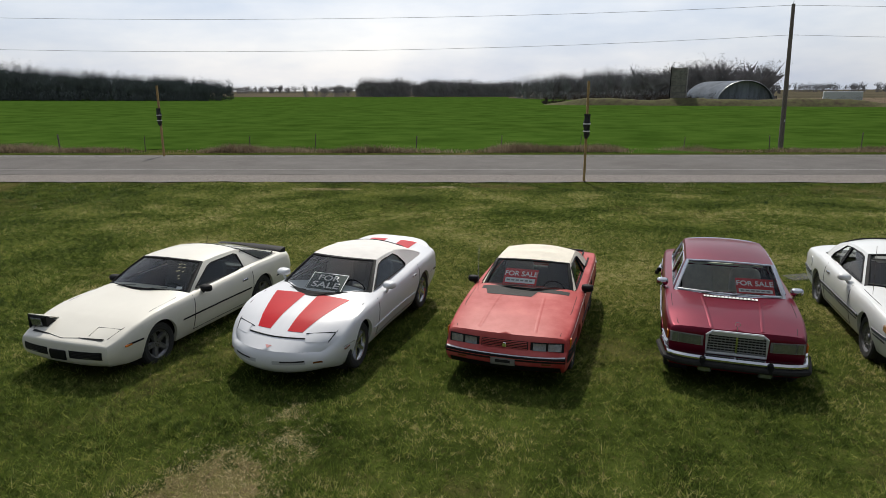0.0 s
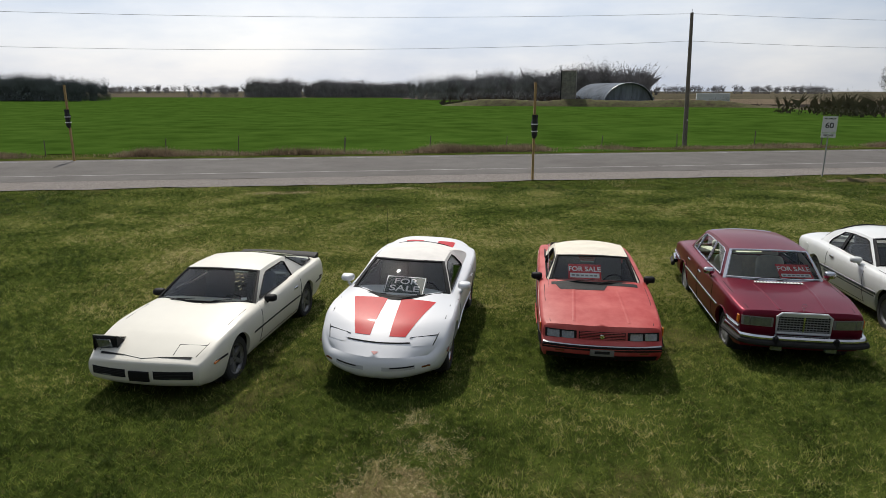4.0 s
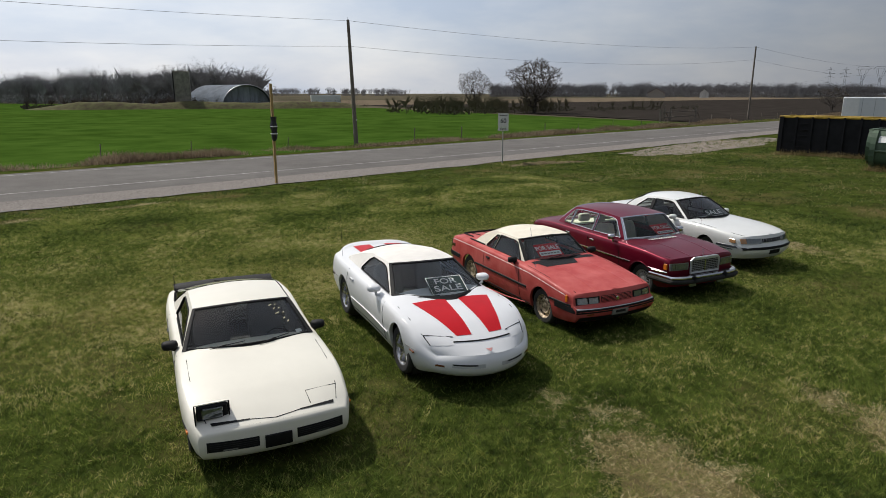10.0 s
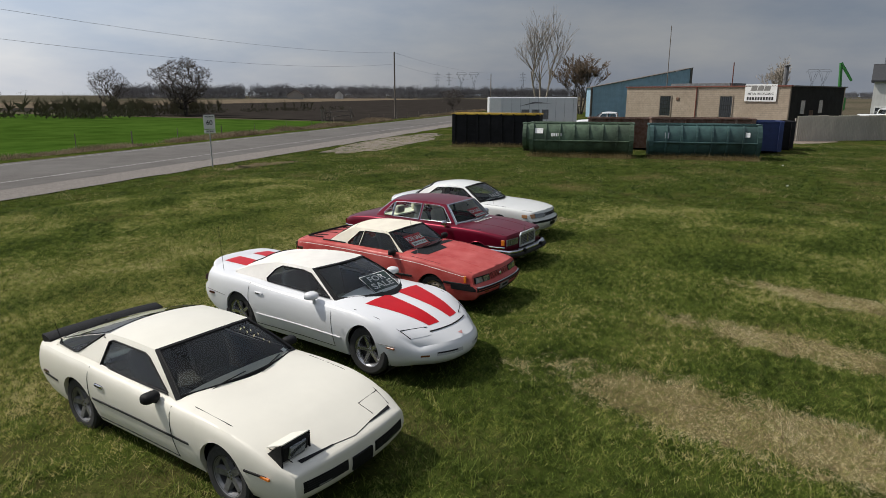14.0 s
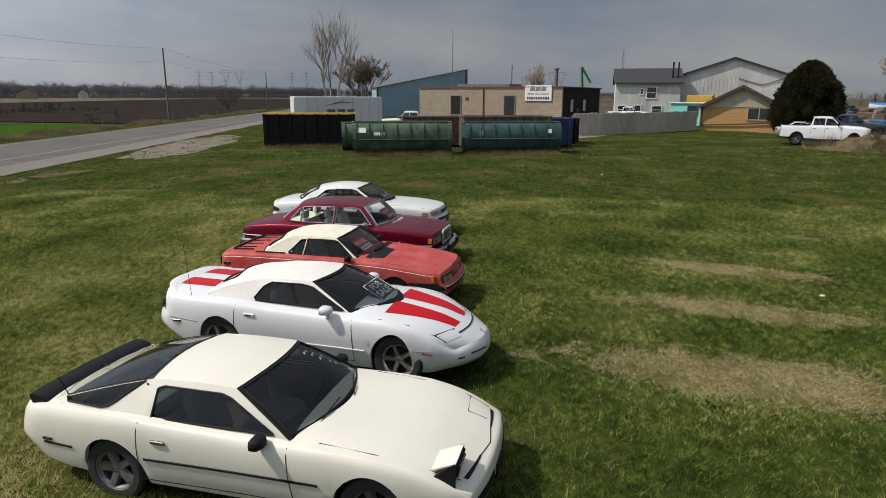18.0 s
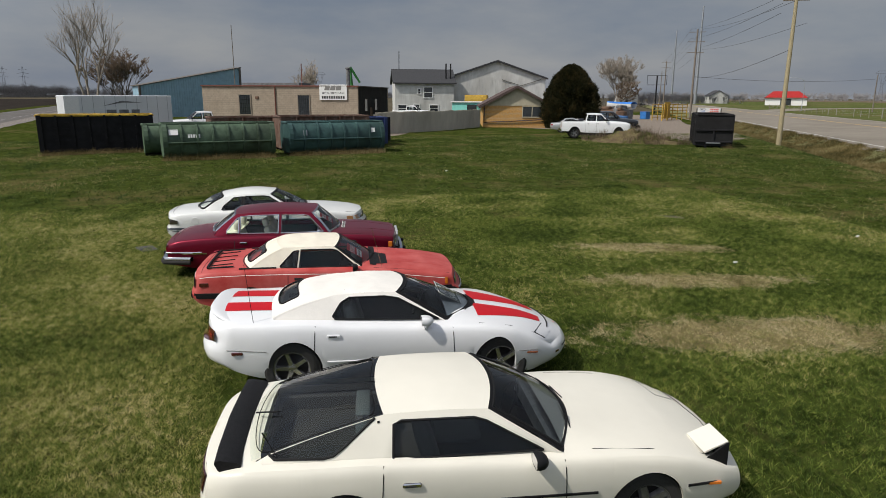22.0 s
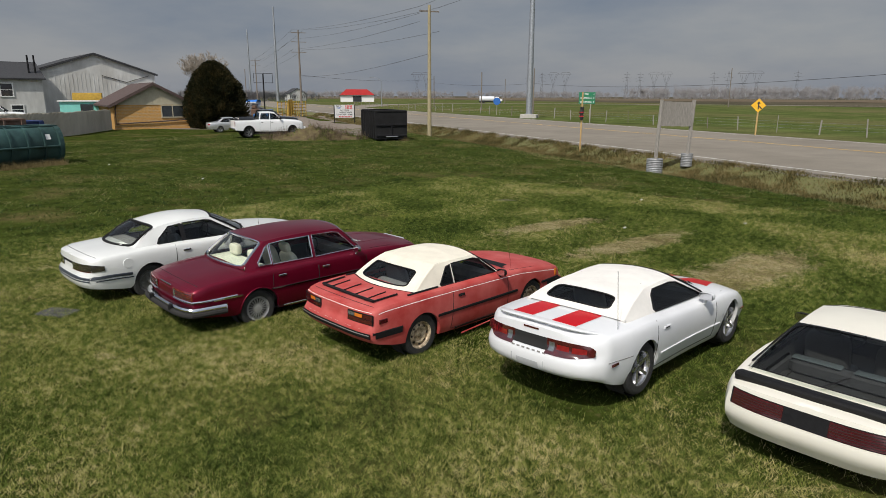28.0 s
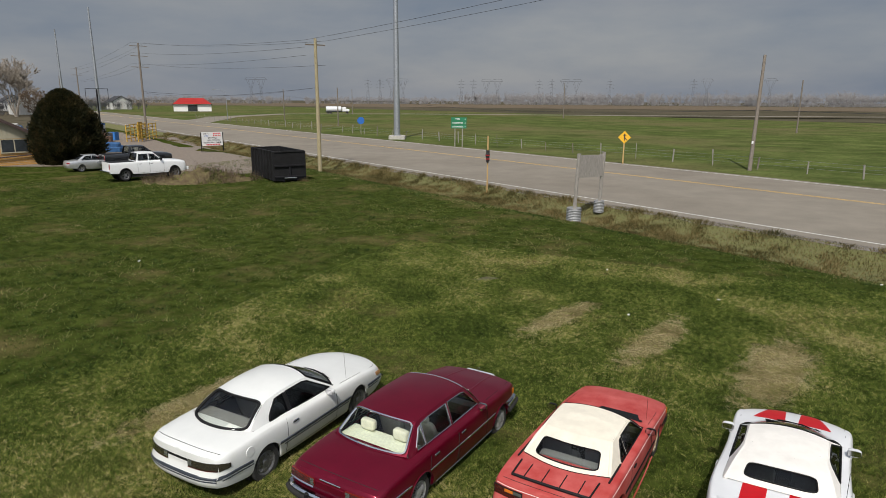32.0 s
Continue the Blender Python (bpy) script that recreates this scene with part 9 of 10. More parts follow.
for k, (x, y, hl, hw, a) in enumerate(PATCHES):
    r = max(hl, hw) * 1.5
    n = int(2 * r / 0.07)
    gx, gy = np.meshgrid(np.linspace(x - r, x + r, n), np.linspace(y - r, y + r, n))
    inside = worn(gx.ravel(), gy.ravel(), k).reshape(n, n) < 0.88
    g = Geo()
    idx, vs, fs = {}, [], []

    def corner(i, j):
        if (i, j) not in idx:
            idx[(i, j)] = len(vs)
            px, py = float(gx[i, j]), float(gy[i, j])
            vs.append((px, py, ground_z(px, py) + 0.003))
        return idx[(i, j)]

    for i in range(n - 1):
        for j in range(n - 1):
            q = [c for c in ((i, j), (i, j + 1), (i + 1, j + 1), (i + 1, j)) if inside[c]]
            if len(q) > 2:
                fs.append(tuple(corner(*c) for c in q))
    if not fs:
        continue
    g.add(vs, fs)
    tagged(part("bare_patch", g, M_BARE if k != 7 else M_BAREBROWN, fix=False, smooth=60), "worn patch of dry straw and bare earth in the lawn", "ground", kind="structure")
blob_sheet("gravel_apron", 36, 35.7, 12.0, 2.3, 13, mat("pale_drive_gravel", (0.22, 0.19, 0.16), 0.95, var=0.4, scale=6, bump=1.0, bscale=50, stain=0.3, spec=0.1), "pale gravel apron beside the road", 0.015, 2.0, 0.35, category="gravel")
blob_sheet("dirt_yard", 50, -26.5, 14, 6.0, -32, M_DIRT, "bare dirt driveway by the letter board", 0.012, 5.0, 0.15, category="driveway")
blob_sheet("scrap_yard_ground", 86, -38, 34, 16, -30, M_DIRT, "bare dirt of the scrap yard", 0.01, 6.0, 0.1, category="ground")
blob_sheet("yard_ground", 52, 16, 14, 7, 100, M_DIRT, "bare dirt behind the containers", 0.01, 8.0, 0.1, category="ground")


def in_patch(x, y):
    m = np.zeros(len(x), bool)
    for k, (cx, cy, hl, hw, a) in enumerate(PATCHES):
        near = np.nonzero((np.abs(x - cx) < 1.6 * hl) & (np.abs(y - cy) < 1.6 * hl))[0]
        m[near] |= worn(x[near], y[near], k) < 1.0
    return m


def ridge(u, v):
    x, y = 14.2 + 5.6 * u, 32.3 + 0.25 * math.sin(5 * u) + 0.9 * (v - 0.5)
    e = min(1.0, 6 * u, 6 * (1 - u)) * math.sin(math.pi * v)
    return (x, y, ground_z(x, y) - 0.02 + e * (0.12 + 0.14 * noise.noise((x * 1.1, y * 2, 4)) + 0.10 * noise.noise((x * 4, y * 4, 2))))


tagged(part("dirt_ridge", Geo().grid(ridge, 70, 8), M_MOUND, fix=False, smooth=50), "low ridge of dark clods along the road verge", "ground", kind="structure")


# ---- grass ----
def blade_mat(name, cols, straw, dry_amount, sc=0.5):
    m = bpy.data.materials.new(name)
    m.use_nodes = True
    n, l = m.node_tree.nodes, m.node_tree.links
    b = n["Principled BSDF"]
    b.inputs["Roughness"].default_value, b.inputs["Specular IOR Level"].default_value = 0.62, 0.16
    ge = n.new("ShaderNodeNewGeometry")
    rp = n.new("ShaderNodeValToRGB")
    e = rp.color_ramp.elements
    e[0].position, e[0].color = 0.0, (*cols[0], 1)
    e[1].position, e[1].color = 1.0, (*straw, 1)
    for p, c in ((0.45, cols[1]), (1 - dry_amount, cols[2])):
        x = e.new(p)
        x.color = (*c, 1)
    co = n.new("ShaderNodeTexCoord")
    ns = n.new("ShaderNodeTexNoise")
    ns.inputs["Scale"].default_value, ns.inputs["Detail"].default_value = sc, 5.0
    l.new(co.outputs["Object"], ns.inputs["Vector"])
    mr = n.new("ShaderNodeMapRange")
    mr.inputs[1].default_value, mr.inputs[2].default_value, mr.inputs[3].default_value, mr.inputs[4].default_value = 0.3, 0.7, -0.36, 0.36
    l.new(ns.outputs["Fac"], mr.inputs[0])
    ad = n.new("ShaderNodeMath")
    ad.use_clamp = True
    l.new(ge.outputs["Random Per Island"], ad.inputs[0])
    l.new(mr.outputs[0], ad.inputs[1])
    fine = n.new("ShaderNodeTexNoise")
    fine.inputs["Scale"].default_value, fine.inputs["Detail"].default_value, fine.inputs["Roughness"].default_value = sc * 15, 4.0, 0.7
    l.new(co.outputs["Object"], fine.inputs["Vector"])
    fr = n.new("ShaderNodeMapRange")
    fr.inputs[1].default_value, fr.inputs[2].default_value, fr.inputs[3].default_value, fr.inputs[4].default_value = 0.34, 0.66, -0.54, 0.54
    l.new(fine.outputs["Fac"], fr.inputs[0])
    ad2 = n.new("ShaderNodeMath")
    ad2.use_clamp = True
    half = n.new("ShaderNodeMath")
    half.operation = "MULTIPLY_ADD"
    half.inputs[1].default_value, half.inputs[2].default_value = 0.6, 0.2
    l.new(ge.outputs["Random Per Island"], half.inputs[0])
    l.new(half.outputs[0], ad.inputs[0])
    l.new(ad.outputs[0], ad2.inputs[0])
    l.new(fr.outputs[0], ad2.inputs[1])
    drift = n.new("ShaderNodeTexNoise")
    drift.inputs["Scale"].default_value, drift.inputs["Detail"].default_value = sc * 0.36, 3.0
    l.new(co.outputs["Object"], drift.inputs["Vector"])
    dr = n.new("ShaderNodeMapRange")
    dr.inputs[1].default_value, dr.inputs[2].default_value, dr.inputs[3].default_value, dr.inputs[4].default_value = 0.35, 0.65, -0.20, 0.20
    l.new(drift.outputs["Fac"], dr.inputs[0])
    ad3 = n.new("ShaderNodeMath")
    ad3.use_clamp = True
    l.new(ad2.outputs[0], ad3.inputs[0])
    l.new(dr.outputs[0], ad3.inputs[1])
    l.new(ad3.outputs[0], rp.inputs[0])
    l.new(rp.outputs[0], b.inputs["Base Color"])
    tr = n.new("ShaderNodeBsdfTranslucent")
    mx = n.new("ShaderNodeMixShader")
    mx.inputs[0].default_value = 0.45
    l.new(rp.outputs[0], tr.inputs[0])
    l.new(b.outputs[0], mx.inputs[1])
    l.new(tr.outputs[0], mx.inputs[2])
    l.new(mx.outputs[0], n["Material Output"].inputs[0])
    return m


M_BLADE = blade_mat("grass_blades", ((0.024, 0.044, 0.007), (0.148, 0.208, 0.036), (0.325, 0.340, 0.085)), (0.62, 0.53, 0.26), 0.14)
M_BLADEFAR = blade_mat("far_grass_blades", ((0.015, 0.036, 0.008), (0.073, 0.117, 0.023), (0.178, 0.200, 0.053)), (0.33, 0.28, 0.14), 0.16)
M_STRAW = blade_mat("straw_blades", ((0.10, 0.09, 0.03), (0.20, 0.155, 0.07), (0.27, 0.21, 0.10)), (0.36, 0.29, 0.16), 0.3)
M_PATCHSTRAW = blade_mat("patch_straw", ((0.09, 0.075, 0.030), (0.46, 0.370, 0.19), (0.74, 0.61, 0.37)), (0.82, 0.71, 0.48), 0.3, 1.2)
M_TURFDRY = blade_mat("dry_turf", ((0.15, 0.190, 0.040), (0.34, 0.345, 0.095), (0.50, 0.455, 0.17)), (0.66, 0.56, 0.30), 0.25)
M_DITCH = blade_mat("ditch_straw", ((0.05, 0.055, 0.016), (0.15, 0.12, 0.045), (0.24, 0.185, 0.08)), (0.34, 0.27, 0.13), 0.25)
M_WEED = blade_mat("dry_weeds", ((0.10, 0.075, 0.050), (0.17, 0.125, 0.085), (0.25, 0.19, 0.13)), (0.34, 0.28, 0.19), 0.3)
RNG = np.random.default_rng(11)


def gz_many(x, y):
    sm = lambda t: np.clip(t, 0, 1) ** 2 * (3 - 2 * np.clip(t, 0, 1))
    nn = (y - 31.6 - N_SLOPE * x) * 0.982
    ss = -(y + 14.4 - S_SLOPE * x) * 0.887
    z = -0.17 * sm((nn + 14) / 12) - 0.30 * sm((nn - 11.5) / 7) + 0.12 * sm((ss + 2.2) / 1.5)
    return z - 0.5 * sm((ss + 7.5) / 3.6) * (1 - sm((ss + 3.4) / 2.2)), nn, ss


def blades(name, x, y, h, wd, lean, m, label, category="grass", rise=0.0):
    """Many single blades in one mesh: a base edge and a tip for each."""
    n = len(x)
    z = gz_many(x, y)[0] + rise
    a = RNG.random(n) * 2 * np.pi
    b = RNG.random(n) * 2 * np.pi
    ln = h * lean * (0.3 + RNG.random(n))
    co = np.empty((n, 3, 3), np.float32)
    co[:, 0] = np.stack([x - np.cos(a) * wd, y - np.sin(a) * wd, z - 0.01], 1)
    co[:, 1] = np.stack([x + np.cos(a) * wd, y + np.sin(a) * wd, z - 0.01], 1)
    co[:, 2] = np.stack([x + np.cos(b) * ln, y + np.sin(b) * ln, z + h], 1)
    me = bpy.data.meshes.new(name)
    me.vertices.add(3 * n)
    me.vertices.foreach_set("co", co.ravel())
    me.loops.add(3 * n)
    me.loops.foreach_set("vertex_index", np.arange(3 * n, dtype=np.int32))
    me.polygons.add(n)
    me.polygons.foreach_set("loop_start", np.arange(0, 3 * n, 3, dtype=np.int32))
    me.materials.append(m)
    me.update(calc_edges=True)
    return tagged(new(name, me), label, category, kind="stuff")


def scatter(n, x0, x1, y0, y1):
    return x0 + (x1 - x0) * RNG.random(n), y0 + (y1 - y0) * RNG.random(n)


def under_car(x, y):
    m = np.zeros(len(x), bool)
    for cx, cy, a, lf, lr, hw in ((-5.62, 11.91, 6.5, 2.2, 2.2, 0.78), (-2.75, 12.28, 5.96, 2.2, 2.2, 0.8), (0.25, 12.92, 5.3, 2.1, 2.1, 0.75), (3.24, 13.46, 6.3, 2.2, 2.4, 0.8), (6.02, 14.06, 3.9, 2.2, 2.2, 0.76)):
        t = radians(-90 - a)
        u, v = (x - cx) * math.cos(t) + (y - cy) * math.sin(t), -(x - cx) * math.sin(t) + (y - cy) * math.cos(t)
        m |= (u < lf) & (u > -lr) & (np.abs(v) < hw)
    return m


def lawn_blades(name, n, x0, x1, y0, y1, hs, ws, label, m=None, spread=0.05):
    k = n // 26
    cx, cy = scatter(k, x0, x1, y0, y1)
    pick = RNG.integers(0, k, n)
    loose = RNG.random(n) < 0.54
    fx, fy = scatter(n, x0, x1, y0, y1)
    x = np.where(loose, fx, cx[pick] + spread * RNG.standard_normal(n))
    y = np.where(loose, fy, cy[pick] + spread * RNG.standard_normal(n))
    up = np.where(loose, 0.75, (0.55 + 1.1 * RNG.random(k) ** 1.5)[pick])
    _, nn, ss = gz_many(x, y)
    tuft = noise2(x, y, 2.3, 3) * 0.4 + noise2(x, y, 6.0, 5) * 0.3 + noise2(x, y, 15.0, 6) * 0.3
    broad = noise2(x, y, 0.33, 8)
    keep = (nn < -0.3) & (ss < -4.6) & ~(in_patch(x, y) & (RNG.random(n) < 0.35)) & (RNG.random(n) < 0.25 + 1.1 * tuft)
    if m:
        # the coarse far blades thin out where the fine near ones stand
        deep = np.minimum(np.minimum(x + 16.5, 12.5 - x), np.minimum(y + 2.5, 29 - y))
        keep &= RNG.random(n) > np.clip(deep / 3.5, 0, 1)
    uc = under_car(x, y)
    keep &= ~(uc & (RNG.random(n) < 0.7))
    x, y, tuft, broad, up = x[keep], y[keep], tuft[keep], broad[keep], up[keep]
    h = hs * (0.35 + 1.1 * tuft ** 2 + 0.35 * broad) * (0.6 + 0.8 * RNG.random(len(x))) * up
    h = np.where(in_patch(x, y), h * 0.42, h)
    return blades(name, x, y, h, ws * (0.6 + 0.8 * RNG.random(len(x))), 1.5, m or M_BLADE, label)


lawn_blades("lawn_grass", 2500000, -16.5, 12.5, -2.5, 29, 0.066, 0.0044, "tufted green lawn grass with dry blades")
lawn_blades("far_lawn_grass", 760000, -45, 48, -36, 42, 0.085, 0.016, "tufted green lawn grass farther off", M_BLADEFAR, 0.09)
# drier, yellower turf behind the cars
xs, ys = scatter(700000, -11, 11, 13.4, 23)
k = noise2(xs, ys, 0.45, 61) * 0.6 + noise2(xs, ys, 7.0, 62) * 0.6 > 0.24
edge = np.clip((xs + 10) / 5, 0, 1) * np.clip((11 - xs) / 7, 0, 1) * np.clip((21.5 - ys) / 4.5, 0.0, 1) * np.clip((ys - 13.4) / 1.5, 0, 1)
k &= (RNG.random(len(xs)) < edge) & ~under_car(xs, ys)
xs, ys = xs[k], ys[k]
blades("dry_turf_blades", xs, ys, 0.024 + 0.034 * RNG.random(len(xs)), 0.0022 + 0.0026 * RNG.random(len(xs)), 1.7, M_TURFDRY, "dry yellow blades among the green lawn", "grass")
# straw in the worn patches
xs, ys = [], []
for k, (cx, cy, hl, hw, a) in enumerate(PATCHES[:7]):
    px, py = scatter(int(90000 * hl * hl * 0.5), cx - 1.3 * hl, cx + 1.3 * hl, cy - 1.3 * hl, cy + 1.3 * hl)
    ok = worn(px, py, k) < 0.85 + 0.35 * RNG.random(len(px))
    xs.append(px[ok])
    ys.append(py[ok])
xs, ys = np.concatenate(xs), np.concatenate(ys)
blades("patch_straw", xs, ys, 0.010 + 0.026 * RNG.random(len(xs)) ** 2, 0.0020 + 0.0030 * RNG.random(len(xs)), 2.8, M_PATCHSTRAW, "short dry straw lying on the worn patches", "straw")
# tall rank grass round the wheels and the ditch bank
t = -60 + 170 * RNG.random(240000)
d = -5.2 + 4.1 * RNG.random(240000) ** 0.8
x, y = t * 0.887 - 0.461 * d, -14.4 - t * 0.461 - 0.887 * d
tf = noise2(x, y, 1.4, 21)
k = RNG.random(len(x)) < 0.2 + tf
x, y, tf = x[k], y[k], tf[k]
blades("ditch_grass", x, y, 0.10 + 0.40 * tf ** 2 * RNG.random(len(x)), 0.018 * (0.6 + RNG.random(len(x))), 0.9, M_DITCH, "matted dry yellow grass on the ditch bank")
# brown weeds along the fence across the north road
t = -90 + 240 * RNG.random(140000)
d = 14.8 + 3.6 * RNG.random(140000)
x, y = t * 0.982 - 0.187 * d, 31.6 + t * 0.187 + 0.982 * d
tf = noise2(x, y * 0.6, 0.32, 31)
k = RNG.random(len(x)) < np.clip(tf * 2.4 - 0.75, 0.03, 1)
x, y, tf = x[k], y[k], tf[k]
blades("roadside_weeds", x, y, 0.15 + 0.85 * np.clip(tf - 0.25, 0, 1) * (0.4 + 0.8 * RNG.random(len(x))), 0.02 * (0.6 + RNG.random(len(x))), 0.6, M_WEED, "brown dead weeds along the field fence", "weeds")
# weeds on the mound and by the containers
for nm, cnt, lo, hh, wd, m, lab in (("mound_weeds", 6000, 0.60, 0.26, 0.018, M_BLADE, "green weeds growing over the earth mound"), ("mound_stalks", 2600, 0.60, 0.75, 0.014, M_WEED, "dry stalks growing on the earth mound")):
    r, a = np.sqrt(RNG.random(cnt)), RNG.random(cnt) * 2 * np.pi
    u, v = 4.5 * r * np.cos(a), 2.1 * r * np.sin(a)
    ok = noise2(u, v, 0.9, 4 if cnt > 5000 else 14) * 0.7 + 0.3 * noise2(u, v, 2.5, 5) > lo
    u, v, r = u[ok], v[ok], r[ok]
    ca, sa = math.cos(radians(230)), math.sin(radians(230))
    up = np.array([mound_z(p, q, w) for p, q, w in zip(u, v, r)])
    blades(nm, 37.2 + u * ca - v * sa, -14.2 + u * sa + v * ca, hh * (0.4 + 0.8 * RNG.random(len(u))), wd + 0 * u, 0.5, m, lab, "weeds", up)
xs, ys = [], []
for ax, ay, bx, by in ((28.0, 20.3, 29.4, 14.3), (29.95, 13.4, 31.4, 7.5), (33.0, 28.2, 34.5, 22.1), (35.9, -18.8, 30.3, -17.8)):
    f = RNG.random(2500)
    xs.append(ax + (bx - ax) * f - 0.15 + 0.22 * RNG.standard_normal(2500))
    ys.append(ay + (by - ay) * f + 0.12 * RNG.standard_normal(2500))
xs, ys = np.concatenate(xs), np.concatenate(ys)
blades("container_grass", xs, ys, 0.10 + 0.35 * RNG.random(len(xs)) ** 2, 0.012 + 0 * xs, 0.6, M_STRAW, "long dry grass along the foot of the containers")


# ---- trees ----
M_BARK = mat("grey_bark", (0.085, 0.072, 0.06), 0.95, var=0.3, scale=4, bump=0.6, stretch=(4, 4, 0.7))
M_TWIG = mat("bare_twigs", (0.058, 0.048, 0.040), 0.95, var=0.25, scale=2)
M_GREYTWIG = mat("grey_fine_twigs", (0.085, 0.072, 0.062), 0.95, var=0.25, scale=2)
M_PALETWIG = mat("pale_budding_twigs", (0.27, 0.235, 0.195), 0.9, var=0.2, scale=2)
M_RUSTTWIG = mat("russet_twigs", (0.11, 0.075, 0.045), 0.9, var=0.25, scale=2)
# distance haze is mixed into these two: paler and greyer than bark or needles
M_WOOD = mat("hazed_woodland", (0.215, 0.208, 0.210), 0.95, var=0.35, scale=0.25)
M_CONIFER = mat("hazed_conifers", (0.115, 0.130, 0.130), 0.95, var=0.35, scale=0.3)
M_SCRUB = mat("brown_hedge_scrub", (0.115, 0.105, 0.062), 0.95, var=0.3, scale=0.5)
M_SCRUBDARK = mat("dark_bramble", (0.085, 0.065, 0.055), 0.95, var=0.3, scale=0.5)
M_CEDAR = blade_mat("cedar_foliage", ((0.008, 0.011, 0.005), (0.022, 0.025, 0.010), (0.050, 0.044, 0.016)), (0.090, 0.062, 0.026), 0.12, 1.5)


def bare_tree(name, x, y, h, wide, m_twig, label, seed, nodes=700, low=0.22, stems=1, twigs=9000, trunk_m=None, tw=0.03, girth=1.0, peak=0.5):
    """A leafless tree: limbs that reach out to points spread through its crown, thicker towards the trunk."""
    rng = np.random.default_rng(seed)
    t = thing(name, label, "tree", pose(x, y, ground_z(x, y) if abs(x) < 140 and abs(y) < 90 else -0.5))
    pts = []
    while len(pts) < nodes:
        p = rng.uniform(-1, 1, 3)
        r = np.linalg.norm(p)
        if 0.25 < r < 0.80 + 0.24 * noise.noise((p[0] * 2.4 + seed, p[1] * 2.4, p[2] * 2.4)) and rng.random() < 0.25 + r:
            f = (p[2] + 1) / 2
            k = 1.0 if f > peak else 0.55 + 0.45 * (f / peak)
            pts.append((p[0] * wide * k, p[1] * wide * k, h * (low + (1 - low) * f)))
    pts = np.array(pts)
    base = []
    for s in range(stems):
        o = rng.uniform(-0.4, 0.4, 2) * (stems > 1)
        for z in np.linspace(-0.2, h * (low + 0.16), 7):
            base.append((o[0] * (1 + z * 0.25), o[1] * (1 + z * 0.25), z))
    P = [np.array(q) for q in base]
    par = [(-1 if i % 7 == 0 else i - 1) for i in range(len(P))]
    cost = [q[2] for q in P]
    order = np.argsort(np.linalg.norm(pts - np.array((0, 0, h * low)), axis=1))
    for i in order:
        A = np.array(P)
        d = np.linalg.norm(A - pts[i], axis=1)
        up = np.clip(A[:, 2] - pts[i][2], 0, None)
        j = int(np.argmin(d + 0.12 * np.array(cost) + 1.2 * up))
        P.append(pts[i])
        par.append(j)
        cost.append(cost[j] + d[j])
    load = np.ones(len(P))
    for i in range(len(P) - 1, -1, -1):
        if par[i] >= 0:
            load[par[i]] += load[i]
    rad = girth * h * 0.0011 * np.sqrt(load)
    g = Geo()
    tips = []
    for i, j in enumerate(par):
        if j < 0:
            continue
        p, q = Vector(P[j]), Vector(P[i])
        if (q - p).length < 1e-4:
            continue
        mid = p.lerp(q, 0.5) + Vector(rng.uniform(-1, 1, 3)) * (q - p).length * 0.07
        r0 = min(rad[j], rad[i] * 1.5)
        g.tube([p, mid, q], [r0, (r0 + rad[i]) / 2, rad[i]], 6 if load[i] > 60 else 3, cap=False)
        if load[i] < 6:
            tips.append((p, q))
    part("trunk", g, trunk_m or M_BARK, t, smooth=60, fix=False)
    c = Geo()
    for k in range(twigs):
        p, q = tips[int(rng.integers(len(tips)))]
        b = p.lerp(q, rng.random())
        d = ((q - p).normalized() * 0.8 + Vector(rng.uniform(-1, 1, 3)) + Vector((0, 0, 0.3))).normalized()
        s = d.orthogonal().normalized() * tw * 0.5
        c.add([b - s, b + s, b + d * h * rng.uniform(0.02, 0.06)], [(0, 1, 2)])
    part("crown", c, m_twig, t, fix=False)
    return t


bare_tree("bare_tree", 85.0, 116.5, 12.6, 7.4, M_GREYTWIG, "large bare broad-crowned tree in the hedge", 3, 2100, 0.08, 3, 60000, tw=0.016, girth=0.8, trunk_m=M_TWIG)
bare_tree("bare_tree", 82.5, 136.0, 10.6, 5.2, M_GREYTWIG, "smaller bare tree beside the large one", 8, 1300, 0.10, 3, 22000, tw=0.016, girth=0.75, trunk_m=M_TWIG)
bare_tree("bush_tree", 160.0, 92.0, 6.5, 4.4, M_TWIG, "low rounded bare bush by the road", 14, 600, 0.05, 4, 9000, tw=0.06)
bare_tree("bare_tree", 190.0, -98.0, 10.0, 5.5, M_RUSTTWIG, "russet tree by the far houses", 33, 500, 0.15, 2, 7000, tw=0.08)


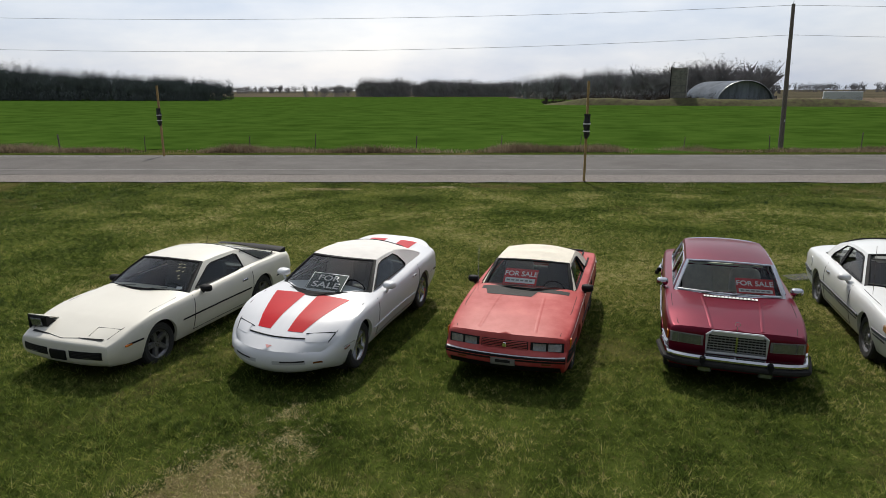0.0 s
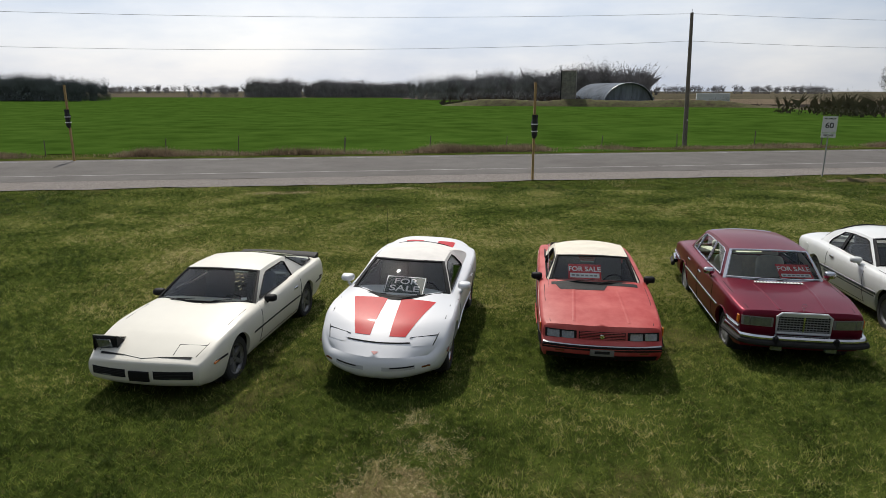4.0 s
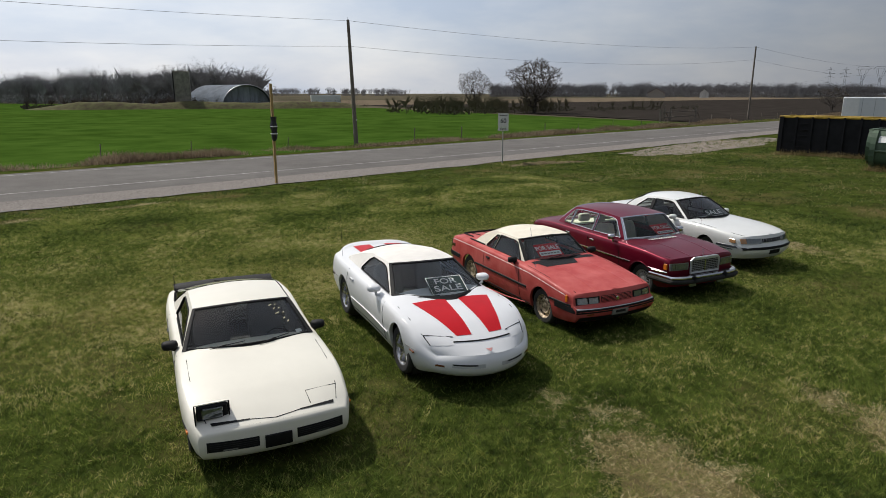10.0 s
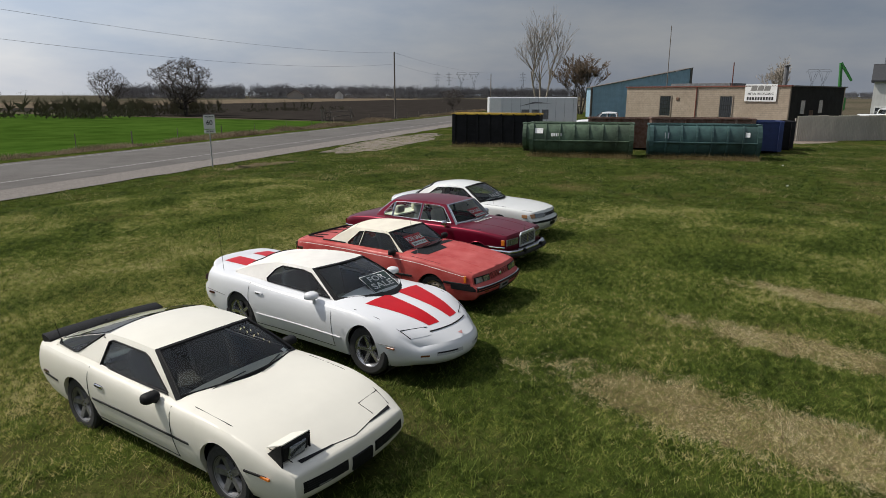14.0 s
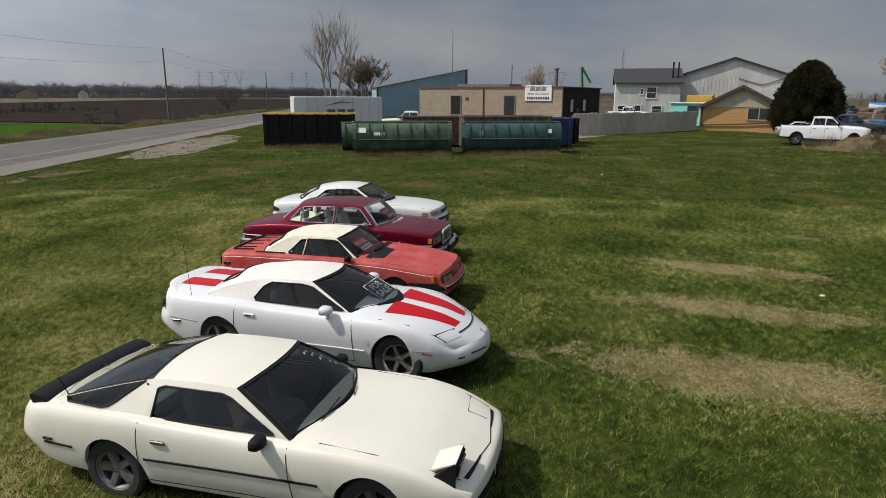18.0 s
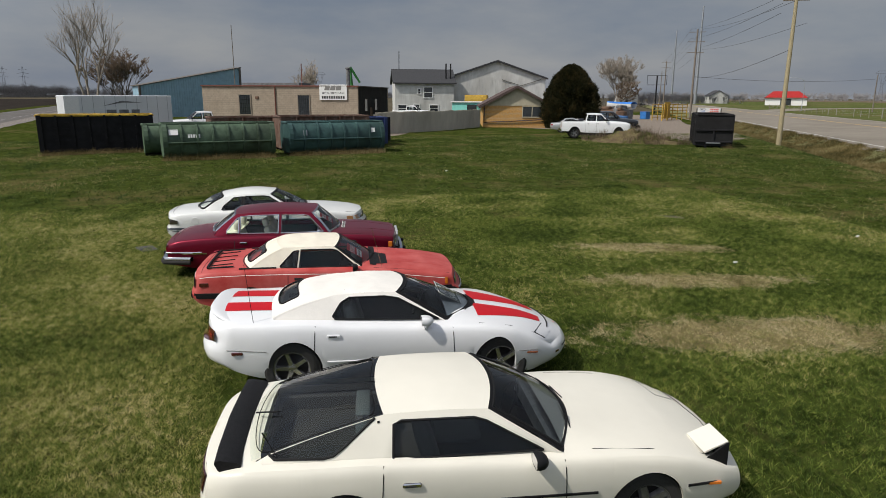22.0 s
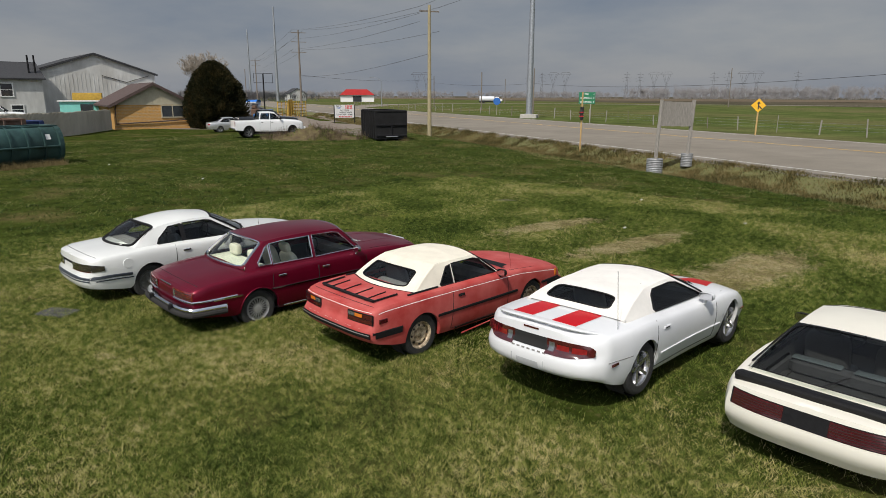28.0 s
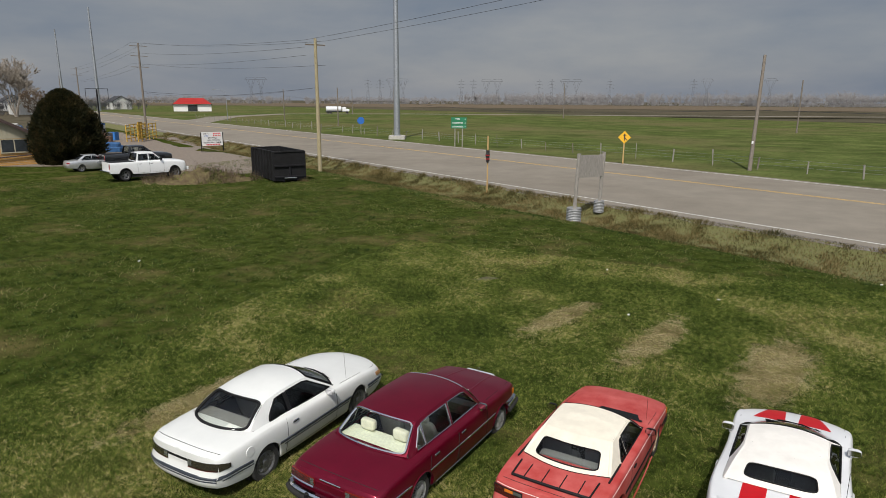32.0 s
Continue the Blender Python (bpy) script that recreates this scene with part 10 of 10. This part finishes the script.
def airy_tree(name, x, y, h, spread, m_wood, m_twig, label, seed, stems=3, twigs=3, tw=0.03, low=0.12):
    """A leafless tree with ascending stems that fork again and again into fine shoots."""
    rng = random.Random(seed)
    t = thing(name, label, "tree", pose(x, y, ground_z(x, y) if abs(x) < 140 and abs(y) < 90 else -0.5))
    wood, fine = Geo(), Geo()

    def grow(p, d, ln, r, depth):
        pts, q = [p], p
        for k in range(3):
            d = (d + Vector((rng.uniform(-1, 1), rng.uniform(-1, 1), rng.uniform(0.0, 0.6))) * 0.10).normalized()
            q = q + d * ln / 3
            pts.append(q)
        wood.tube(pts, [r, r * 0.82, r * 0.66, r * 0.5], 5 if depth > 2 else 3, cap=False)
        if depth == 0:
            for k in range(twigs):
                b = pts[rng.randrange(1, 4)]
                e = (d + Vector((rng.uniform(-1, 1), rng.uniform(-1, 1), rng.uniform(-0.2, 0.9))) * 0.8).normalized()
                s = e.orthogonal().normalized() * tw
                fine.add([b - s, b + s, b + e * h * rng.uniform(0.025, 0.06)], [(0, 1, 2)])
            return
        for k in range(rng.choice((3, 4))):
            b = pts[rng.choice((1, 2, 3))].lerp(pts[3], rng.random() * 0.5)
            a = rng.uniform(0, 2 * math.pi)
            side = Vector((math.cos(a), math.sin(a), 0))
            e = (d * (1.0 if k else 1.6) + side * spread * rng.uniform(0.5, 1.1) + Vector((0, 0, 0.22))).normalized()
            grow(b, e, ln * rng.uniform(0.55, 0.78), r * 0.52, depth - 1)

    for k in range(stems):
        a = 2 * math.pi * (k + rng.random() * 0.5) / stems
        o = Vector((math.cos(a), math.sin(a), 0)) * (0.3 if stems > 1 else 0.0)
        d = (Vector((0, 0, 1)) + o * spread * 0.9).normalized()
        foot = o + d * h * low
        wood.tube([o - Vector((0, 0, 0.2)), foot], [h * 0.014, h * 0.012], 6, cap=False)
        grow(foot, d, h * 0.36, h * 0.0115, 4)
    part("trunk", wood, m_wood, t, smooth=60, fix=False)
    part("crown", fine, m_twig, t, fix=False)
    return t


airy_tree("tall_bare_tree", 78.0, 37.2, 15.6, 0.66, M_PALETWIG, M_PALETWIG, "tall slender pale tree just coming into bud", 21, 3, 2, 0.018, 0.10)
airy_tree("budding_tree", 120.0, 43.0, 12.6, 1.1, M_BARK, M_RUSTTWIG, "round russet tree coming into leaf", 25, 6, 18, 0.035, 0.06)
airy_tree("pale_tree", 250.0, -128.0, 22.5, 1.1, M_PALETWIG, M_PALETWIG, "large pale bare tree beyond the scrap yard", 31, 7, 14, 0.05, 0.05)
airy_tree("bare_tree", 150.0, 8.0, 11.0, 0.75, M_PALETWIG, M_PALETWIG, "pale tree behind the block building", 35, 4, 6, 0.05, 0.1)

# dense evergreen by the brick house
ev = thing("cedar_tree", "dense dark evergreen with a rounded pointed crown", "tree", pose(60.2, -18.7, 0))
part("trunk", Geo().tube([(0, 0, -0.2), (0, 0, 3)], 0.25, 8), M_BARK, ev)


def cedar_r(z, a):
    f = min(max(z, 0.01) / 7.1, 1.0)
    r = 3.30 * (1 - f ** 2.3) ** 0.62 * (0.80 + 0.20 * min(1.0, f / 0.25))
    return r * (1 + 0.20 * noise.noise((math.cos(a) * 2.2, math.sin(a) * 2.2, z * 0.6)) + 0.16 * noise.noise((math.cos(a) * 5, math.sin(a) * 5, z * 1.1)) + 0.08 * noise.noise((math.cos(a) * 11, math.sin(a) * 11, z * 2.5)))


g = Geo()
g.grid(lambda u, v: (0.86 * cedar_r(6.9 * v, 2 * math.pi * u) * math.cos(2 * math.pi * u), 0.86 * cedar_r(6.9 * v, 2 * math.pi * u) * math.sin(2 * math.pi * u), 6.9 * v), 40, 24)
part("inner_foliage", g, M_CEDAR, ev, fix=False)
g = Geo()
rng = random.Random(4)
for k in range(24000):
    z = 7.1 * rng.random() ** 0.9
    a = rng.uniform(0, 2 * math.pi)
    r = cedar_r(z, a) * rng.uniform(0.80, 1.03)
    b = Vector((r * math.cos(a), r * math.sin(a), z))
    d = Vector((math.cos(a) + rng.uniform(-0.8, 0.8), math.sin(a) + rng.uniform(-0.8, 0.8), rng.uniform(0.2, 1.5))).normalized()
    s = d.orthogonal().normalized() * rng.uniform(0.05, 0.10)
    s = Matrix.Rotation(rng.uniform(0, 6.28), 3, d) @ s
    g.add([b - s, b + s, b + d * rng.uniform(0.18, 0.42)], [(0, 1, 2)])
part("crown", g, M_CEDAR, ev, fix=False)


def woods(name, line, n, h0, h1, depth, m, label, seed, conifer=0.0, tw=0.35, twigs=46):
    """A far wood as one mass of trunks and twigs along a line of the plan."""
    rng = random.Random(seed)
    seg = [math.dist(a, b) for a, b in zip(line, line[1:])]
    tot = sum(seg)
    V, F = [], []

    def tri(a, b, c):
        F.append((len(V), len(V) + 1, len(V) + 2))
        V.extend((a, b, c))

    for k in range(n):
        f = rng.random() * tot
        i = 0
        while f > seg[i]:
            f -= seg[i]
            i += 1
        a, b = Vector(line[i]), Vector(line[i + 1])
        p = a.lerp(b, f / seg[i])
        nrm = Vector((-(b - a).y, (b - a).x)).normalized()
        p += nrm * rng.uniform(0, depth)
        g = (sum(seg[:i]) + f) / tot
        h = (h0 + (h1 - h0) * g) * (0.90 + 0.22 * noise.noise((p.x * 0.06, p.y * 0.06, seed))) * rng.uniform(0.72, 1.0)
        x, y, z = p.x, p.y, -0.6
        wd = h * (0.15 if rng.random() < conifer else 0.32)
        con = wd < h * 0.2
        if not con and h > 3.2:
            wd = h * 0.38
        for j in range(26 if con else (22 if h > 5 else 18)):
            q = rng.uniform(0.0, 0.62 if con else 0.26)
            r = wd * (0.9 * (1 - q) if con else 0.75 * math.sin(math.pi * (0.25 + 0.6 * q)))
            o, s = rng.uniform(-1, 1), h * (rng.uniform(0.022, 0.045) if h > 5 else rng.uniform(0.04, 0.075))
            bx, by, zz = x + nrm.y * r * o + nrm.x * rng.uniform(-1, 1), y - nrm.x * r * o + nrm.y * rng.uniform(-1, 1), z + h * q
            a = rng.uniform(0, 6.28)
            tri(*[(bx + nrm.y * s * math.cos(a + t) + nrm.x * s * 0.5 * math.sin(2 * a + t), by - nrm.x * s * math.cos(a + t) + nrm.y * s * 0.5 * math.sin(2 * a + t), zz + s * 1.3 * (1 + math.sin(a + t))) for t in (0, 2.1 + rng.uniform(-0.5, 0.5), 4.2)])
        u = Vector((nrm.y, -nrm.x, 0))
        if not con and h > 3.2:
            # trunk and a rounded crown of fine twigs, thinner towards its rim
            lean = rng.uniform(-0.05, 0.05) * h
            tri((x - u.x * h * 0.011, y - u.y * h * 0.011, z), (x + u.x * h * 0.011, y + u.y * h * 0.011, z), (x + u.x * lean, y + u.y * lean, z + h * 0.86))
            lobes = [(rng.uniform(-0.55, 0.55), rng.uniform(0.42, 0.80), rng.uniform(0.45, 0.75)) for _ in range(5)]
            for j in range(int(twigs * 2.4)):
                lo, lz, lr = lobes[j % 5]
                if j % 9 == 0:
                    ax, az = wd * (lo + lr * rng.uniform(-0.8, 0.8)), h * min(1.04, lz + 0.34 * lr * rng.uniform(-0.3, 1.0))
                    bw = h * 0.008
                    tri((x - u.x * bw, y - u.y * bw, z + h * rng.uniform(0.2, 0.5)), (x + u.x * bw, y + u.y * bw, z + h * 0.5), (x + u.x * ax, y + u.y * ax, z + az))
                    continue
                a, rr = rng.uniform(0, 2 * math.pi), rng.random() ** 0.55
                o = lo + lr * rr * math.cos(a)
                zz = z + h * min(1.0, lz + 0.30 * lr * rr * math.sin(a) * 1.2)
                dp = rng.uniform(-1, 1) * wd * 0.6
                bx, by = x + u.x * wd * o + nrm.x * dp, y + u.y * wd * o + nrm.y * dp
                ln, w = tw * rng.uniform(1.0, 2.2), tw * rng.uniform(0.10, 0.26)
                e = math.atan2(zz - (z + h * 0.45), wd * o + 1e-6) + rng.uniform(-0.9, 0.9)
                dx, dz = math.cos(e), math.sin(e)
                tri((bx - u.x * w * dz, by - u.y * w * dz, zz + w * dx), (bx + u.x * w * dz, by + u.y * w * dz, zz - w * dx), (bx + u.x * ln * dx, by + u.y * ln * dx, zz + ln * dz))
            continue
        tri((x - u.x * h * 0.012, y - u.y * h * 0.012, z), (x + u.x * h * 0.012, y + u.y * h * 0.012, z), (x, y, z + h * 0.9))
        for j in range(twigs * 2 if con else twigs):
            if con:
                q = rng.random() ** 0.8
                zz = z + h * (0.1 + 0.9 * q)
                r = wd * (1.05 - q)
            else:
                q = rng.random()
                zz = z + h * (0.12 + 0.86 * q)
                r = wd * math.sin(math.pi * min(0.98, 0.12 + 0.86 * q)) ** 0.6
            o = rng.uniform(-1, 1)
            bx, by = x + u.x * r * o + nrm.x * rng.uniform(-1, 1), y + u.y * r * o + nrm.y * rng.uniform(-1, 1)
            l = h * rng.uniform(0.04, 0.10)
            dx = (o * 0.7 + rng.uniform(-0.5, 0.5)) * l
            dz = (-0.3 if con else 1) * l * rng.uniform(0.2, 0.8)
            w = (0.34 if con else 0.55) * tw * rng.uniform(0.4, 1.3)
            tri((bx - u.x * w, by - u.y * w, zz), (bx + u.x * w * 0.4, by + u.y * w * 0.4, zz + w), (bx + u.x * dx, by + u.y * dx, zz + dz))
    me = bpy.data.meshes.new(name)
    me.from_pydata(V, [], F)
    me.materials.append(m)
    return tagged(new(name, me), label, "woodland", kind="stuff")


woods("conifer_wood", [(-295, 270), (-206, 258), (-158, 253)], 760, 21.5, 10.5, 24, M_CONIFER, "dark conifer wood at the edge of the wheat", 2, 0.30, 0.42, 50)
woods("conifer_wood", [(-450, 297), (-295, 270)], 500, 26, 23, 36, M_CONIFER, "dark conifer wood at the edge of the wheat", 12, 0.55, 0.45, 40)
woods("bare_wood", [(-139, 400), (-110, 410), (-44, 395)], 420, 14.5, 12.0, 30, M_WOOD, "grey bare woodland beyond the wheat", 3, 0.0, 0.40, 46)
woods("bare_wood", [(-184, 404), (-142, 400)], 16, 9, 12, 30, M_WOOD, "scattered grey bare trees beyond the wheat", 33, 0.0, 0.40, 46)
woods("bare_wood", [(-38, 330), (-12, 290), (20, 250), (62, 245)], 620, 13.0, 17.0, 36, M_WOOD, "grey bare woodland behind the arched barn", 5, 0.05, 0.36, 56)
# low earth bank grown over with dead grass, scrub along it
def bank(u, v):
    x, y = -12 + 88 * u, 197 - 19 * u + 9 * (v - 0.5)
    e = min(1.0, 7 * u, 7 * (1 - u)) * math.sin(math.pi * v)
    return (x, y, -0.6 + 2.4 * e * (0.8 + 0.35 * noise.noise((x * 0.08, y * 0.2, 3))) + 0.15 * e * noise.noise((x * 0.7, y * 0.7, 1)))


tagged(part("field_bank", Geo().grid(bank, 120, 12), mat("dead_grass_bank", (0.105, 0.085, 0.055), 0.95, var=0.4, scale=0.8, bump=1.0, bscale=6, col2=(0.075, 0.078, 0.035), spec=0.05), fix=False, smooth=60), "low bank of brown dead grass before the barn", "bank", kind="structure")
woods("scrub_bank", [(-12, 201), (20, 194), (40, 188)], 130, 4.6, 3.6, 5, M_SCRUBDARK, "brown scrub along the bank before the arched barn", 6, 0.0, 0.14, 34)
woods("scrub_bank", [(40, 186), (56, 182), (74, 179)], 60, 3.4, 3.3, 4, M_SCRUBDARK, "brown scrub along the bank before the arched barn", 16, 0.0, 0.14, 34)
woods("hedge_scrub", [(58, 112), (84, 114), (104, 117)], 120, 5.8, 4.8, 22, M_SCRUB, "low brown hedge under the bare trees", 7, 0.0, 0.14, 40)
woods("hedge_scrub", [(104, 117), (150, 120)], 34, 3.9, 3.5, 10, M_SCRUB, "low brown hedge under the bare trees", 17, 0.0, 0.14, 34)
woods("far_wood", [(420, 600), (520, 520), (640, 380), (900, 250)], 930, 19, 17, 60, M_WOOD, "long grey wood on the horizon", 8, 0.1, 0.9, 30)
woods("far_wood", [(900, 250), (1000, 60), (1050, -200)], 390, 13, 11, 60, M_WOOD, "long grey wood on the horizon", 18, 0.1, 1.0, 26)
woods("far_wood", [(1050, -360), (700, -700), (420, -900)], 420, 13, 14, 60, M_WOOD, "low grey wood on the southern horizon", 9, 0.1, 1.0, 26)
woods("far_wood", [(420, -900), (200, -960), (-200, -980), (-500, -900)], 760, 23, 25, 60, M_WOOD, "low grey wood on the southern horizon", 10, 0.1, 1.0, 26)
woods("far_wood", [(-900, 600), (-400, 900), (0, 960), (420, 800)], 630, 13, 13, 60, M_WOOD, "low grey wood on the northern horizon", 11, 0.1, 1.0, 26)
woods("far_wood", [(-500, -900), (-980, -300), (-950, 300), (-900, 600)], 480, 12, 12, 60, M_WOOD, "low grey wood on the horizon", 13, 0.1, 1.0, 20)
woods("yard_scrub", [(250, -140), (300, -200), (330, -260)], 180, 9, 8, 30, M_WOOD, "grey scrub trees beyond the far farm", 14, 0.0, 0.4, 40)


# ---- pylons on the horizon ----
M_PYLON = mat("pylon_steel", (0.10, 0.105, 0.115), 0.7, 0.1, var=0.1)


def pylon(x, y, h, forked):
    t = thing("power_pylon", "far grey lattice power pylon on the horizon", "pylon", pose(x, y, -0.6, 0, 0, math.degrees(math.atan2(y, x)) + 90), "pylons on the horizon")
    g = Geo()
    r = 0.16
    if forked:
        for s in (-1, 1):
            g.tube([(s * 3, 0, 0), (s * 1.0, 0, h * 0.55), (s * 5.5, 0, h * 0.92)], r, 3)
            g.tube([(0, 0, h * 0.55), (s * 3, 0, h * 0.9)], r, 3)
        g.tube([(-8, 0, h * 0.92), (8, 0, h * 0.92)], r, 3)
        g.tube([(-8, 0, h * 0.92), (-5, 0, h), (5, 0, h), (8, 0, h * 0.92)], r, 3)
    else:
        for s in (-1, 1):
            g.tube([(s * 3, 0, 0), (s * 1.0, 0, h * 0.6), (s * 0.4, 0, h)], r, 3)
        for z, w in ((0.66, 5), (0.78, 6), (0.9, 4.5)):
            g.tube([(-w, 0, h * z), (0, 0, h * z + 1.2), (w, 0, h * z)], r, 3)
    for k in range(5):
        z0, z1 = h * 0.55 * k / 5, h * 0.55 * (k + 1) / 5
        w0, w1 = 3 - 2.0 * k / 5, 3 - 2.0 * (k + 1) / 5
        g.tube([(-w0, 0, z0), (w1, 0, z1)], r * 0.7, 3)
        g.tube([(w0, 0, z0), (-w1, 0, z1)], r * 0.7, 3)
    part("lattice", g, M_PYLON, t, fix=False)


for k, (x, y) in enumerate(((635, -681), (625, -690), (507, -779), (492, -788), (478, -796), (464, -805), (389, -843), (373, -850), (356, -857), (341, -863), (285, -883), (268, -888), (250, -893), (235, -897), (190, -908), (82, -924), (65, -925), (-11, -928), (830, 453), (837, 438), (845, 422), (853, 406), (879, 341), (886, 322), (938, -22), (938, -34))):
    pylon(x, y, 36, k % 4 < 2)
